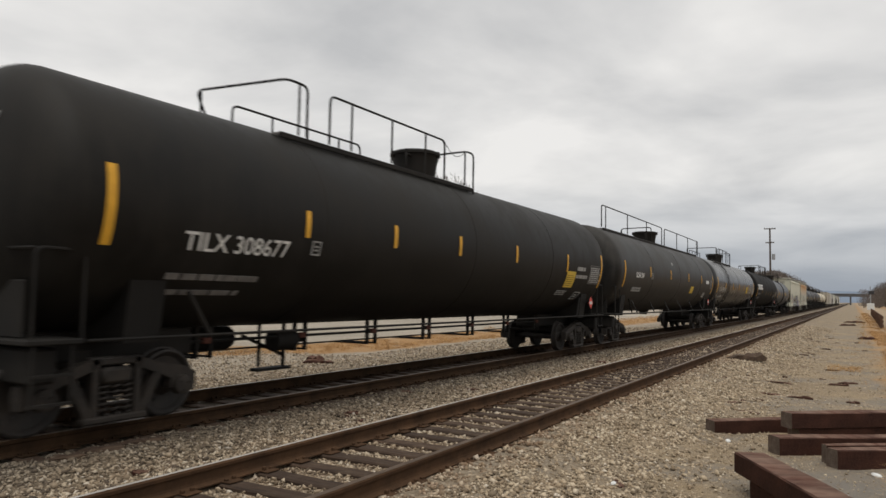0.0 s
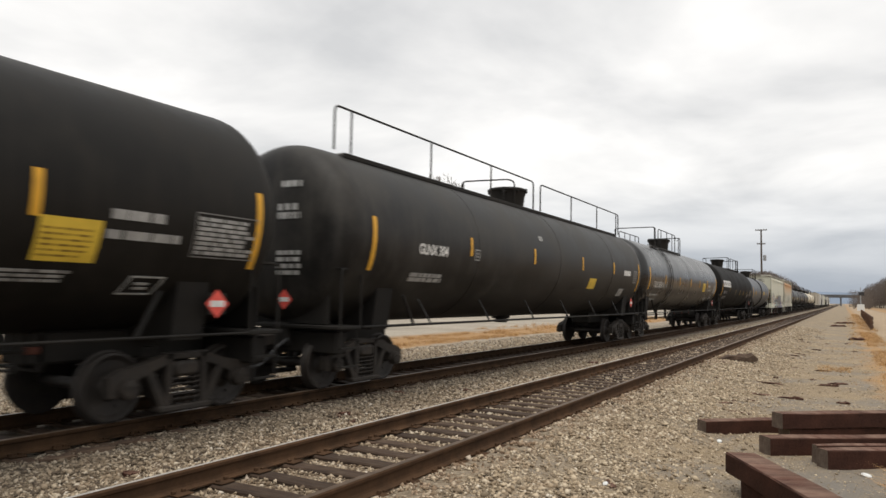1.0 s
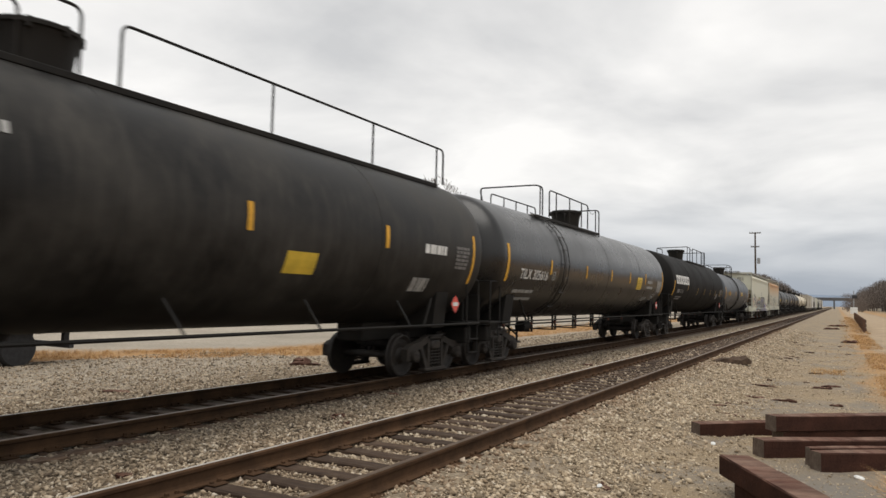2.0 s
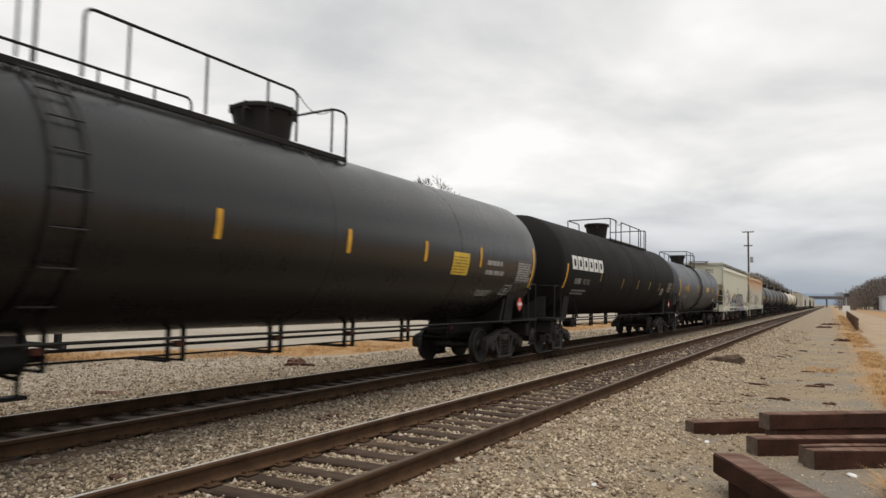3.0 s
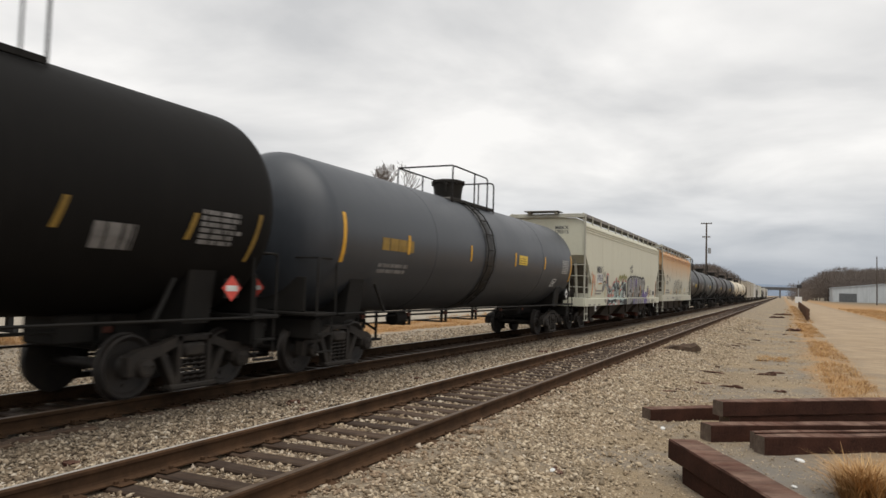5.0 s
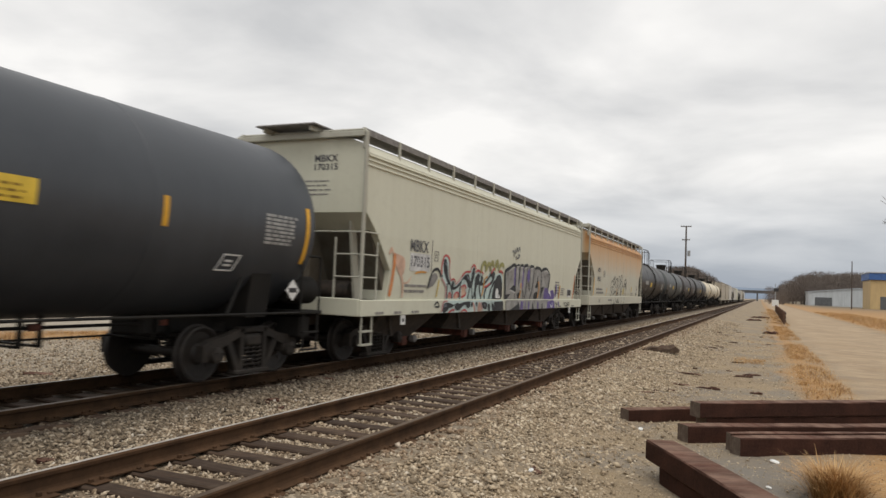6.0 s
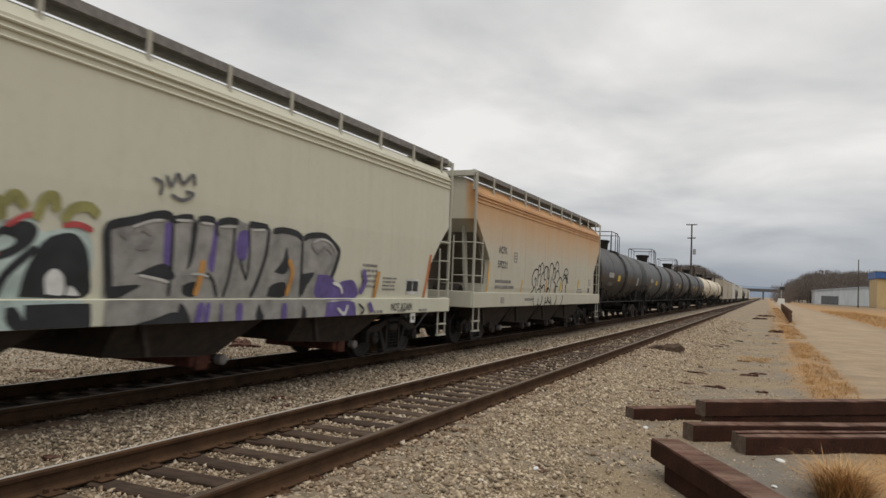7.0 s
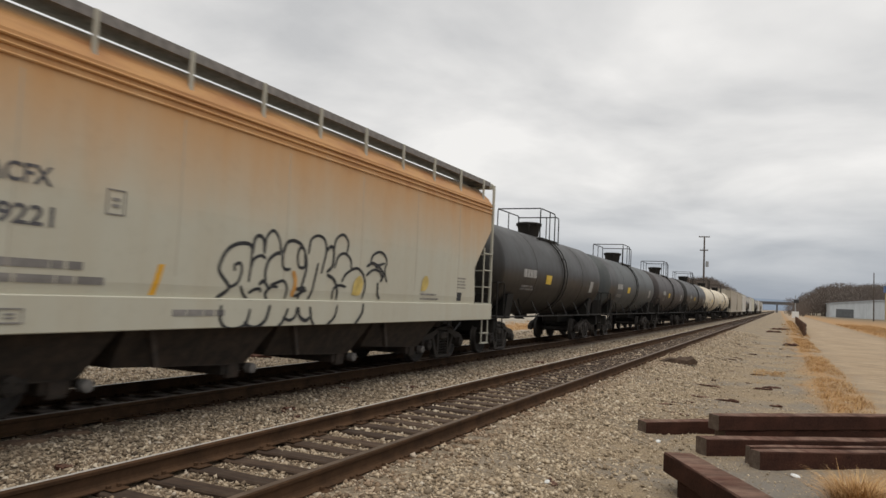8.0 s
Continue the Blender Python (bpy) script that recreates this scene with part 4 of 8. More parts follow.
def build_b():
    y0, L = 24.85, 18.3
    car, shell, side = tank_car("tank_car", y0, L, "tank_worn", "dusty black tank car with a full-length top walkway", kind="plain", seams=(4.2, 9.4, 14.6), power=3.6)
    stripe(shell, side, 0.17, 2.05, 2.98, 0.11)
    for u in (28.67, 32.3, 36.21, 39.61):
        stripe(shell, side, u - y0, 2.5, 2.9)
    stripe(shell, side, L - 0.1, 1.95, 3.0, 0.09)
    u = 26.5 - y0
    letter(shell, side, "GLNX 304", u, side.up(2.42), 0.21, 1.13, "white_paint", bold=0.035, label="faded white reporting mark")
    bars(shell, side, u - 0.12, side.up(1.9), 1.3, 0.2, 2, "grey_paint", "stencil", 22, 0.2)
    frame_mark(shell, side, 28.85 - y0, side.up(2.42), 0.22, 0.24, "grey_paint")
    bars(shell, side, 32.75 - y0, side.up(3.15), 0.3, 0.15, 1, "grey_paint", "stencil", 23, 0.1)
    part("warning_panel", patch(Mesh(), side, 37.05 - y0, side.up(1.95), 37.75 - y0, side.up(2.28), 0.005, 1, 3), M["yellow_sign"], shell, "yellow warning panel")
    bars(shell, side, L - 2.2, side.up(2.5), 0.9, 0.2, 1, "white_paint", "stencil", 24, 0.1)
    bars(shell, side, L - 2.4, side.up(1.75), 0.7, 0.34, 1, "grey_paint", "stencil", 25, 0.1)
    bars(shell, side, L - 0.9, side.up(2.25), 0.6, 0.5, 6, "dim_paint", "data_panel", 26, 0.3)
    end_marks(shell, 1.6, 2.685, 3.6)
    top = 4.28
    walkway(car, 0.25, 0.75, 0.35, L - 0.3, top - 0.12)
    a, b = 0.02, 9.3
    railing(car, [(0.76, a, top - 0.08), (0.76, a, 5.0), (0.76, b, 5.0), (0.76, b, top - 0.08)], posts=[(0.76, y, top - 0.08, 5.0) for y in (a + 0.5, 3.42, 6.45)])
    railing(car, [(0.76, b + 0.55, top - 0.08), (0.76, b + 0.55, 5.0), (0.76, L - 0.1, 5.0), (0.76, L - 0.1, top - 0.08)], posts=[(0.76, y, top - 0.08, 5.0) for y in (12.6, 15.4, L - 0.4)])
    railing(car, [(-0.7, 7.6, top - 0.2), (-0.7, 7.6, 4.85), (0.4, 8.3, 4.95), (0.4, 8.75, 4.95), (0.4, 8.75, top - 0.2)], posts=[(-0.7, 7.7, top - 0.3, 4.85)])
    manway(car, 9.15, top - 0.05, 0.56, 0.6)
    end_placard(car, 0.42, -0.75, 1.52)
    diamond(car, 1.42, L - 0.6, 1.5)


def build_c():
    y0, L = 44.8, 17.75
    car, shell, side = tank_car("tank_car", y0, L, "tank_gloss", "glossy black tank car with yellow strips and white numbers", seams=(4.3, 8.9, 13.4))
    stripe(shell, side, 0.17, 2.08, 3.0, 0.12)
    for u in (47.96, 51.19, 54.07, 56.64):
        stripe(shell, side, u - y0, 2.35, 2.75)
    stripe(shell, side, 59.16 - y0, 2.35, 2.8, 0.09)
    stripe(shell, side, L - 0.12, 1.95, 3.0, 0.1)
    marks(car, shell, side, L, "TILX 305616", 45.81 - y0, 1.95, 2.17, 0.27, small="grey_paint")
    frame_mark(shell, side, 48.11 - y0, side.up(2.2), 0.22, 0.24, "grey_paint")
    data_panels(shell, side, L, False, back=0.65)
    u = 57.82 - y0
    part("warning_panel", patch(Mesh(), side, u, side.up(2.14), u + 0.75, side.up(2.62), 0.006, 1, 5), M["yellow_sign"], shell, "yellow warning panel")
    bars(shell, lambda a, v, d: side(a, v, d + 0.005), u + 0.05, side.up(2.18), 0.65, 0.4, 6, "sign_ink", "stencil", 8, 0.6)
    hoop_railings(car, plat=(3.65, 10.1), man=8.82)
    # curved ladder down the side
    m = Mesh()
    for dy in (0.0, 0.42):
        m.tube([side(48.89 - y0 + dy, side.up(z), 0.06) for z in (1.3, 1.7, 2.2, 2.7, 3.2, 3.6, 3.9, 4.1, 4.2)], 0.016, 6)
    lad = part("side_ladder", m, M["tank_black"], car)
    for z in (1.5, 1.9, 2.3, 2.7, 3.1, 3.45, 3.75, 4.0):
        part("rung", Mesh().tube([side(48.89 - y0, side.up(z), 0.07), side(49.31 - y0, side.up(z), 0.07)], 0.014, 6), M["tank_black"], lad)
    diamond(car, 1.42, L - 0.65, 1.5)
    end_placard(car, 0.42, -0.75, 1.52)
    end_marks(shell, 1.6, 2.685)


def build_d():
    y0, L = 65.1, 17.0
    car, shell, side = tank_car("tank_car", y0, L, "tank_matt", "matt black tank car with large white block lettering", seams=(4.2, 8.5, 12.7))
    stripe(shell, side, 0.1, 2.0, 2.75, 0.1, 0.12)
    for u, z in ((68.9, 2.3), (71.95, 2.13), (74.45, 2.13), (76.63, 2.14), (78.7, 2.14), (80.6, 2.14)):
        stripe(shell, side, u - y0, z, z + 0.36, 0.08, 0.1, "yellow_dirty")
    stripe(shell, side, L - 0.25, 1.9, 2.6, 0.07, 0.12, "yellow_dirty")
    # six plain white frames in a row
    m0, w, g = 65.76 - y0, 0.475, 0.1
    for k in range(6):
        u = m0 + k * (w + g)
        m = Mesh()
        lo, hi = side.up(2.6), side.up(3.03)
        patch(m, side, u, lo, u + 0.13, hi, nv=4)
        patch(m, side, u + w - 0.13, lo, u + w, hi, nv=4)
        patch(m, side, u + 0.13, hi - 0.11, u + w - 0.13, hi, nv=2)
        patch(m, side, u + 0.13, lo, u + w - 0.13, lo + 0.11, nv=2)
        part("block_mark", m, M["white_paint"], shell, "white block shape")
    letter(shell, side, "92762", 66.98 - y0, side.up(2.15), 0.19, 0.75, "dim_paint", bold=0.02)
    bars(shell, side, 66.13 - y0, side.up(2.15), 0.7, 0.2, 1, "dim_paint", "stencil", 31, 0.05)
    bars(shell, side, 66.15 - y0, side.up(1.82), 1.5, 0.22, 2, "dim_paint", "stencil", 32, 0.4)
    bars(shell, side, L - 2.9, side.up(1.95), 0.7, 0.35, 1, "dim_paint", "stencil", 33, 0.05)
    bars(shell, side, L - 1.3, side.up(2.1), 0.8, 0.5, 6, "dim_paint", "data_panel", 34, 0.3)
    top = 4.28
    a, b = 72.6 - y0, 79.0 - y0
    mp = 73.72 - y0
    walkway(car, 0.34, 0.86, mp - 0.9, b, top - 0.16)
    railing(car, [(-0.86, mp + 0.3, top - 0.3), (-0.86, mp + 0.3, 4.9), (-0.86, mp - 1.2, 4.9), (0.86, mp - 1.05, 4.96), (0.86, mp - 0.15, 4.96), (0.86, mp - 0.15, top - 0.25)], posts=[(-0.86, mp - 1.2, top - 0.35, 4.9), (0.86, mp - 1.0, top - 0.2, 4.96)])
    railing(car, [(0.86, mp + 0.7, top - 0.25), (0.86, mp + 0.7, 4.96), (0.86, b - 1.05, 4.96), (0.86, b - 1.05, top - 0.1)], posts=[(0.86, mp + 2.2, top - 0.25, 4.96), (0.86, b - 1.45, top - 0.25, 4.96)])
    railing(car, [(-0.86, b - 0.15, 4.98), (0.86, b - 0.3, 5.0), (0.86, b - 0.03, 5.0), (0.86, b - 0.03, top - 0.3)], posts=[(0.86, b - 0.35, top - 0.2, 5.0)])
    for ya, yb in ((mp - 0.15, mp + 0.7),):
        part("chain", Mesh().tube([(0.86, ya + (yb - ya) * t, 4.98 - 0.18 * math.sin(math.pi * t)) for t in (k / 8 for k in range(9))], 0.01, 5), M["frame_black"], car)
    manway(car, mp, top - 0.02, 0.48, 0.62)
    diamond(car, 1.42, L - 0.5, 1.5)
    end_placard(car, 0.25, -0.75, 1.52)
    end_marks(shell, 1.6, 2.685)


def frame_rail(car, a, b, top, rail, w=0.82):
    """A railed frame round a manway."""
    railing(car, [(w, a, top - 0.3), (w, a, rail), (w, b - 0.5, rail), (w, b - 0.5, top - 0.2)], posts=[(w, (a + b) / 2, top - 0.2, rail)])
    railing(car, [(-w, a, top - 0.3), (-w, a, rail), (-w, b, rail), (-w, b, top - 0.3)], posts=[(-w, (a + b) / 2, top - 0.3, rail)])
    railing(car, [(-w, a, rail), (w, a, rail)])
    railing(car, [(-w, b, rail - 0.06), (w, b, rail - 0.06), (w, b, top - 0.3)], posts=[(w * 0.4, b, top - 0.1, rail - 0.06)])


def build_e():
    y0, L = 84.2, 15.25
    car, shell, side = tank_car("tank_car", y0, L, "tank_slate", "slate grey tank car with a yellow warning sign", R=1.53, cz=2.52, seams=(3.9, 7.6, 11.8))
    stripe(shell, side, 0.12, 2.0, 2.9, 0.1)
    for u in (86.75, 90.05, 93.34, 96.18):
        stripe(shell, side, u - y0, 2.26, 2.66, 0.09)
    stripe(shell, side, L - 0.1, 1.9, 2.85, 0.1)
    part("warning_panel", patch(Mesh(), side, 93.64 - y0, side.up(2.32), 94.37 - y0, side.up(2.6), 0.006, 1, 4), M["yellow_sign"], shell, "yellow warning sign")
    bars(shell, lambda a, v, d: side(a, v, d + 0.005), 93.70 - y0, side.up(2.36), 0.6, 0.2, 3, "sign_ink", "stencil", 41, 0.6)
    bars(shell, side, 85.65 - y0, side.up(2.3), 1.5, 0.26, 1, "yellow_dirty", "stencil", 42, 0.05)
    bars(shell, side, 85.65 - y0, side.up(1.85), 1.2, 0.25, 2, "dim_paint", "stencil", 43, 0.4)
    bars(shell, side, L - 1.22, side.up(2.18), 0.85, 0.5, 8, "grey_paint", "data_panel", 44, 0.35)
    frame_mark(shell, side, L - 2.1, side.up(1.72), 0.38, 0.28, "white_paint", 0.08)
    bars(shell, side, 93.55 - y0, side.up(1.5), 0.3, 0.05, 1, "dim_paint", "stencil", 45, 0.1)
    top = 4.05
    mp = 91.75 - y0
    walkway(car, 0.3, 0.82, mp - 1.5, mp + 1.5, top - 0.14)
    frame_rail(car, mp - 1.45, mp + 1.45, top, 4.78)
    manway(car, mp, top - 0.02, 0.45, 0.6)
    # broad dark ladder strap over the shell
    m = Mesh()
    for dy in (0.0, 0.45):
        m.tube([side(91.05 - y0 + dy, side.up(z), 0.07) for z in (1.2, 1.6, 2.1, 2.6, 3.1, 3.5, 3.8, 4.0)], 0.02, 6)
    lad = part("side_ladder", m, M["frame_black"], car)
    for z in (1.4, 1.8, 2.2, 2.6, 3.0, 3.35, 3.65, 3.9):
        part("rung", Mesh().tube([side(91.05 - y0, side.up(z), 0.08), side(91.50 - y0, side.up(z), 0.08)], 0.016, 6), M["frame_black"], lad)
    part("dark_band", Mesh().lathe([(91.00 - y0, 1.525), (91.00 - y0, 1.542), (91.55 - y0, 1.542), (91.55 - y0, 1.525)], 'y', (0, 0, 2.52), 64), M["tank_black"], shell, "black painted band")
    diamond(car, 1.42, L - 0.3, 1.45, 0.18, False)
    end_placard(car, 0.3, -0.75, 1.5)
    part("end_reservoir", Mesh().lathe([(0, 0), (0.03, 0.2), (0.1, 0.25), (0.7, 0.25), (0.77, 0.2), (0.8, 0)], 'y', (1.05, L - 0.05, 1.45), 18), M["frame_black"], car)


# --- covered hoppers ---
def hopper_car(name, y0, L, mat, label, tri, bays, wx=1.6, roof=4.45, eave=4.0, spin=True, detail=True, trim="hopper_trim", gate="rust_red", sill=(0.97, 1.29), gates=None):
    """A covered hopper: tapered ends with open ladders, eave mouldings, roof walkways, bays below."""
    car = thing(name, Matrix.Translation((TRAIN_X, y0, RH)), label, "hopper car", "freight train cars")
    (ty, tz), (by, bz) = tri
    sill0, sill1 = sill
    # body: a cross-section carried along, cut back at the ends below the slopes
    sec = [(wx - 0.02, sill1), (wx, 1.6), (wx + 0.015, 2.6), (wx, 3.5), (wx - 0.005, eave), (wx - 0.03, eave + 0.2), (wx - 0.12, eave + 0.34), (wx - 0.42, roof - 0.03), (0, roof)]
    sec = sec + [(-x, z) for x, z in sec[-2::-1]]

    def start(z):
        if z >= tz:
            return ty * 0.6
        if z >= bz:
            return ty + (by - ty) * (tz - z) / (tz - bz)
        return by - 0.12 * (bz - z) / (bz - sill1)
    zs_extra = [tz, bz]
    m = Mesh()
    # finer levels on the straight sides so that the end cut is sharp
    lev = sorted(set([z for _, z in sec[:9]] + zs_extra))
    prof = [(float(np.interp(z, [q[1] for q in sec[:9]], [q[0] for q in sec[:9]])), z) for z in lev]
    ring = prof + [(-x, z) for x, z in prof[-2::-1]]
    v = []
    for x, z in ring:
        s = start(z)
        v += [(x, s, z), (x, L - s, z)]
    n = len(ring)
    f = [(2 * i, 2 * i + 1, 2 * i + 3, 2 * i + 2) for i in range(n - 1)]
    h = len(prof)
    for e in (0, 1):
        for i in range(h - 1):
            a, b, c, d = 2 * i + e, 2 * (i + 1) + e, 2 * (n - 2 - i) + e, 2 * (n - 1 - i) + e
            f.append((a, b, c, d) if b != c else (a, b, d))
    m.add(v, f)
    body = part("body", m, M[mat], car)
    # eave mouldings
    for s in (-1, 1):
        for z in (eave - 0.07, eave + 0.03, eave + 0.12):
            part("moulding", Mesh().tube([(s * (wx + 0.004), ty * 0.6, z), (s * (wx + 0.004), L - ty * 0.6, z)], 0.02, 6), M[mat], body)
        part("side_sill", Mesh().box(s * (wx - 0.1), 0.02, sill0, s * (wx + 0.05), L - 0.02, sill1, 0.012), M[mat], car, "pale side sill")
        part("eave_angle", Mesh().box(s * (wx - 0.07), ty * 0.6, eave + 0.13, s * (wx + 0.0), L - ty * 0.6, eave + 0.19, 0.01), M[mat], body)
    for e in (0, 1):
        y, d = (0.0, 1) if e == 0 else (L, -1)
        part("end_sill", Mesh().box(-wx, min(y, y + d * 0.12), sill0, wx, max(y, y + d * 0.12), sill1 + 0.02, 0.012), M[mat], car)
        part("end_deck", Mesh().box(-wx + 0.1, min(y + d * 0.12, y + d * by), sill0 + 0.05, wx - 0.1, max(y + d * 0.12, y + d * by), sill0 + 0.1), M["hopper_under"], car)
        for s in (-1, 1):
            # corner post, ladder and the diagonal web
            part("corner_post", Mesh().box(s * (wx - 0.03), min(y + d * 0.03, y + d * 0.1), sill1, s * (wx + 0.03), max(y + d * 0.03, y + d * 0.1), roof + 0.08, 0.01), M[trim], car)
            m = Mesh().prism([(y + d * 0.6, sill1), (y + d * 0.8, sill1), (y + d * 0.5, tz), (y + d * 0.3, tz)], s * (wx - 0.5), s * (wx - 0.44), 'x')
            part("end_web", m, M[trim], car)
            lad = part("ladder", Mesh().tube([(s * (wx + 0.02), y + d * 0.62, sill1), (s * (wx + 0.02), y + d * 0.62, bz + 0.55)], 0.02, 6), M[trim], car)
            for k in range(int((bz + 0.72 - sill1) / 0.44)):
                z = sill1 + 0.44 * (k + 1)
                part("rung", Mesh().tube([(s * (wx + 0.03), y + d * 0.08, z), (s * (wx + 0.03), y + d * 0.62, z)], 0.017, 6), M[trim], lad)
                if detail:
                    part("rung", Mesh().tube([(s * (wx - 0.02), y + d * 0.05, z), (s * (wx - 0.6), y + d * 0.05, z)], 0.017, 6), M[trim], lad)
            if s > 0 and detail:
                z = sill1 + 0.44 * int((bz + 0.72 - sill1) / 0.44)
                part("end_rail", Mesh().tube([(wx - 0.6, y + d * 0.05, z), (0.6 - wx, y + d * 0.05, z)], 0.017, 6), M[trim], car)
            part("grab_post", Mesh().tube([(s * (wx - 0.6), y + d * 0.05, sill1), (s * (wx - 0.6), y + d * 0.05, bz + 0.6)], 0.02, 6), M[trim], lad)
            st = Mesh()
            for a in (0.15, 0.55):
                st.tube([(s * (wx + 0.0), y + d * a, sill0), (s * (wx + 0.0), y + d * a, 0.4)], 0.02, 6)
            for z in (0.42, 0.68):
                st.box(s * (wx - 0.05), min(y + d * 0.15, y + d * 0.55), z - 0.02, s * (wx + 0.04), max(y + d * 0.15, y + d * 0.55), z + 0.015)
            part("sill_step", st, M[trim], car)
        part("slope_sheet", Mesh().prism([(y + d * (by + 0.02), sill1 + 0.0), (y + d * (ty + 0.1), tz), (y + d * (ty + 0.35), tz), (y + d * (by + 0.3), sill1)], -wx + 0.12, wx - 0.12, 'x'), M["end_sheet_shaded"], body)
        part("center_web", Mesh().prism([(y + d * 0.3, sill0), (y + d * (by + 0.2), sill0), (y + d * 0.7, tz - 0.4), (y + d * 0.4, tz - 0.4)], -0.2, 0.2, 'x'), M["end_sheet_shaded"], car)
        part("air_tank", Mesh().lathe([(-0.5, 0), (-0.47, 0.16), (-0.4, 0.2), (0.4, 0.2), (0.47, 0.16), (0.5, 0)], 'x', (0.5, y + d * 0.75, 1.45), 16), M["hopper_under"], car)
        part("roof_end_rail", Mesh().tube(rounded([(wx + 0.0, y + d * 0.08, roof - 0.3), (wx - 0.02, y + d * 0.08, roof + 0.12), (-wx + 0.02, y + d * 0.08, roof + 0.12), (-wx, y + d * 0.08, roof - 0.3)], 0.1), 0.024, 6), M[trim], car)
        part("end_walk", Mesh().box(-wx + 0.15, min(y + d * 0.05, y + d * 0.6), roof + 0.05, wx - 0.15, max(y + d * 0.05, y + d * 0.6), roof + 0.095, 0.01), M["grating"], car)
        if detail:
            plat = part("roof_platform", Mesh().box(-0.85, min(y - d * 0.28, y + d * 0.42), roof + 0.2, 0.58, max(y - d * 0.28, y + d * 0.42), roof + 0.235, 0.008), M["grating"], car, "raised grating platform at the roof's end")
            for px in (-0.7, 0.43):
                part("bracket", Mesh().box(px - 0.03, min(y - d * 0.2, y + d * 0.35), roof + 0.1, px + 0.03, max(y - d * 0.2, y + d * 0.35), roof + 0.2, 0.008), M[trim], plat)
            part("end_beam", Mesh().box(-wx + 0.02, min(y + d * 0.02, y + d * 0.1), roof - 0.02, wx - 0.05, max(y + d * 0.02, y + d * 0.1), roof + 0.09, 0.01), M[trim], car)
        add_coupler(car, y, -d)
    # roof walkways on brackets
    for s in (-1, 1):
        deck = Mesh().box(s * (wx - 0.7), 0.1, roof + 0.1, s * (wx - 0.12), L - 0.1, roof + 0.14, 0.006)
        deck = part("roof_walkway", deck, M["grating"], car, "steel roof walkway")
        part("edge_angle", Mesh().box(s * (wx - 0.14), 0.1, roof + 0.04, s * (wx - 0.1), L - 0.1, roof + 0.165), M["grating"], deck)
        for k in range(int((L - 0.1) / 1.47) + 1):
            y = 0.12 + 1.47 * k
            part("bracket", Mesh().box(s * (wx - 0.12), y - 0.03, eave + 0.25, s * (wx - 0.07), y + 0.03, roof + 0.165, 0.008), M[trim], deck)
    hatch = Mesh().box(-0.4, 0.9, roof + 0.0, 0.4, L - 0.9, roof + 0.14, 0.04)
    part("roof_hatch", hatch, M[mat], body, "long trough hatch cover")
    # discharge bays: each a steep trough that runs down to a gate near its rear end
    pitch = (L - 3.3) / bays
    first, pitch, lead, tail = gates or (1.55 + pitch * 0.45, pitch, 0.55, 0.25)
    for k in range(bays):
        g = first + pitch * k
        a, b = g - pitch * lead, g + pitch * tail
        w0, w1 = wx - 0.16, wx - 0.55
        m = Mesh()
        sides = [(a, sill0 + 0.06), (a + 0.1, 0.52), (g - 0.35, 0.42), (g + 0.12, 0.42), (b, sill0 + 0.06)]
        v = [(sx * (w0 if z > 0.9 else w1), y, z) for sx in (-1, 1) for y, z in sides]
        m.add(v, [(i, i + 1, i + 6, i + 5) for i in range(4)] + [(4, 0, 5, 9), (4, 3, 2, 1, 0), (5, 6, 7, 8, 9)])
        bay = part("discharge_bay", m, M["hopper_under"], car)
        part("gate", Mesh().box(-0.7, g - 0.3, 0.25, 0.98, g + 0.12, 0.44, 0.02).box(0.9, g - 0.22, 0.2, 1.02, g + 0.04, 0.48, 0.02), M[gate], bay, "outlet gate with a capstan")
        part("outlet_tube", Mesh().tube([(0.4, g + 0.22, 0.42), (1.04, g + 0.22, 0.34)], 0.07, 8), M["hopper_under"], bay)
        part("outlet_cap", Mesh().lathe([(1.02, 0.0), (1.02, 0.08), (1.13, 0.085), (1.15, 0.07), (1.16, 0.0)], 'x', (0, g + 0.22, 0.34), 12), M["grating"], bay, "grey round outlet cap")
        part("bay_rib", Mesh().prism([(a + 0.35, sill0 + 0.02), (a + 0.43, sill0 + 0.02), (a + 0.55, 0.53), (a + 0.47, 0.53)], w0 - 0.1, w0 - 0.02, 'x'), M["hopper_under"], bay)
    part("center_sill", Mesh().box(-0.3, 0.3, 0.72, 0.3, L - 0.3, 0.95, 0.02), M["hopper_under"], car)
    add_truck(car, 1.75, False, spin)
    add_truck(car, L - 1.75, True, spin)
    MOVING.append((car, y0))

    def place(u, v, d):
        x = float(np.interp(v, [q[1] for q in prof], [q[0] for q in prof])) if v > sill1 else wx + 0.05
        return (x + d, u, v)
    place.sill, place.base = sill1, sill0
    return car, body, place


TRAVEL = [(0.0, 0.0), (0.5, 6.94), (0.9, 13.05), (1.0, 15.05), (1.5, 22.15), (3.0, 44.51), (3.5, 51.5), (3.9, 57.65), (4.0, 59.6), (4.5, 66.75), (6.0, 89.3), (6.3, 93.6), (6.5, 96.04), (6.7, 99.21), (7.0, 103.57), (7.5, 111.02), (8.0, 118.44)]


def motions():
    """Keys everything that moves: the cars roll past, their wheels turn."""
    for car, y0 in MOVING:
        walk(car, [(t, Matrix.Translation((TRAIN_X, y0 - s, RH))) for t, s in TRAVEL])
    turn = SPEED / FPS / WHEEL_R
    rows = 8 * FPS + 1
    for ws, y in SPIN:
        walk(ws, [(k / FPS, Matrix.Translation((0, y, WHEEL_R)) @ Matrix.Rotation(turn * k, 4, 'X')) for k in range(rows)])


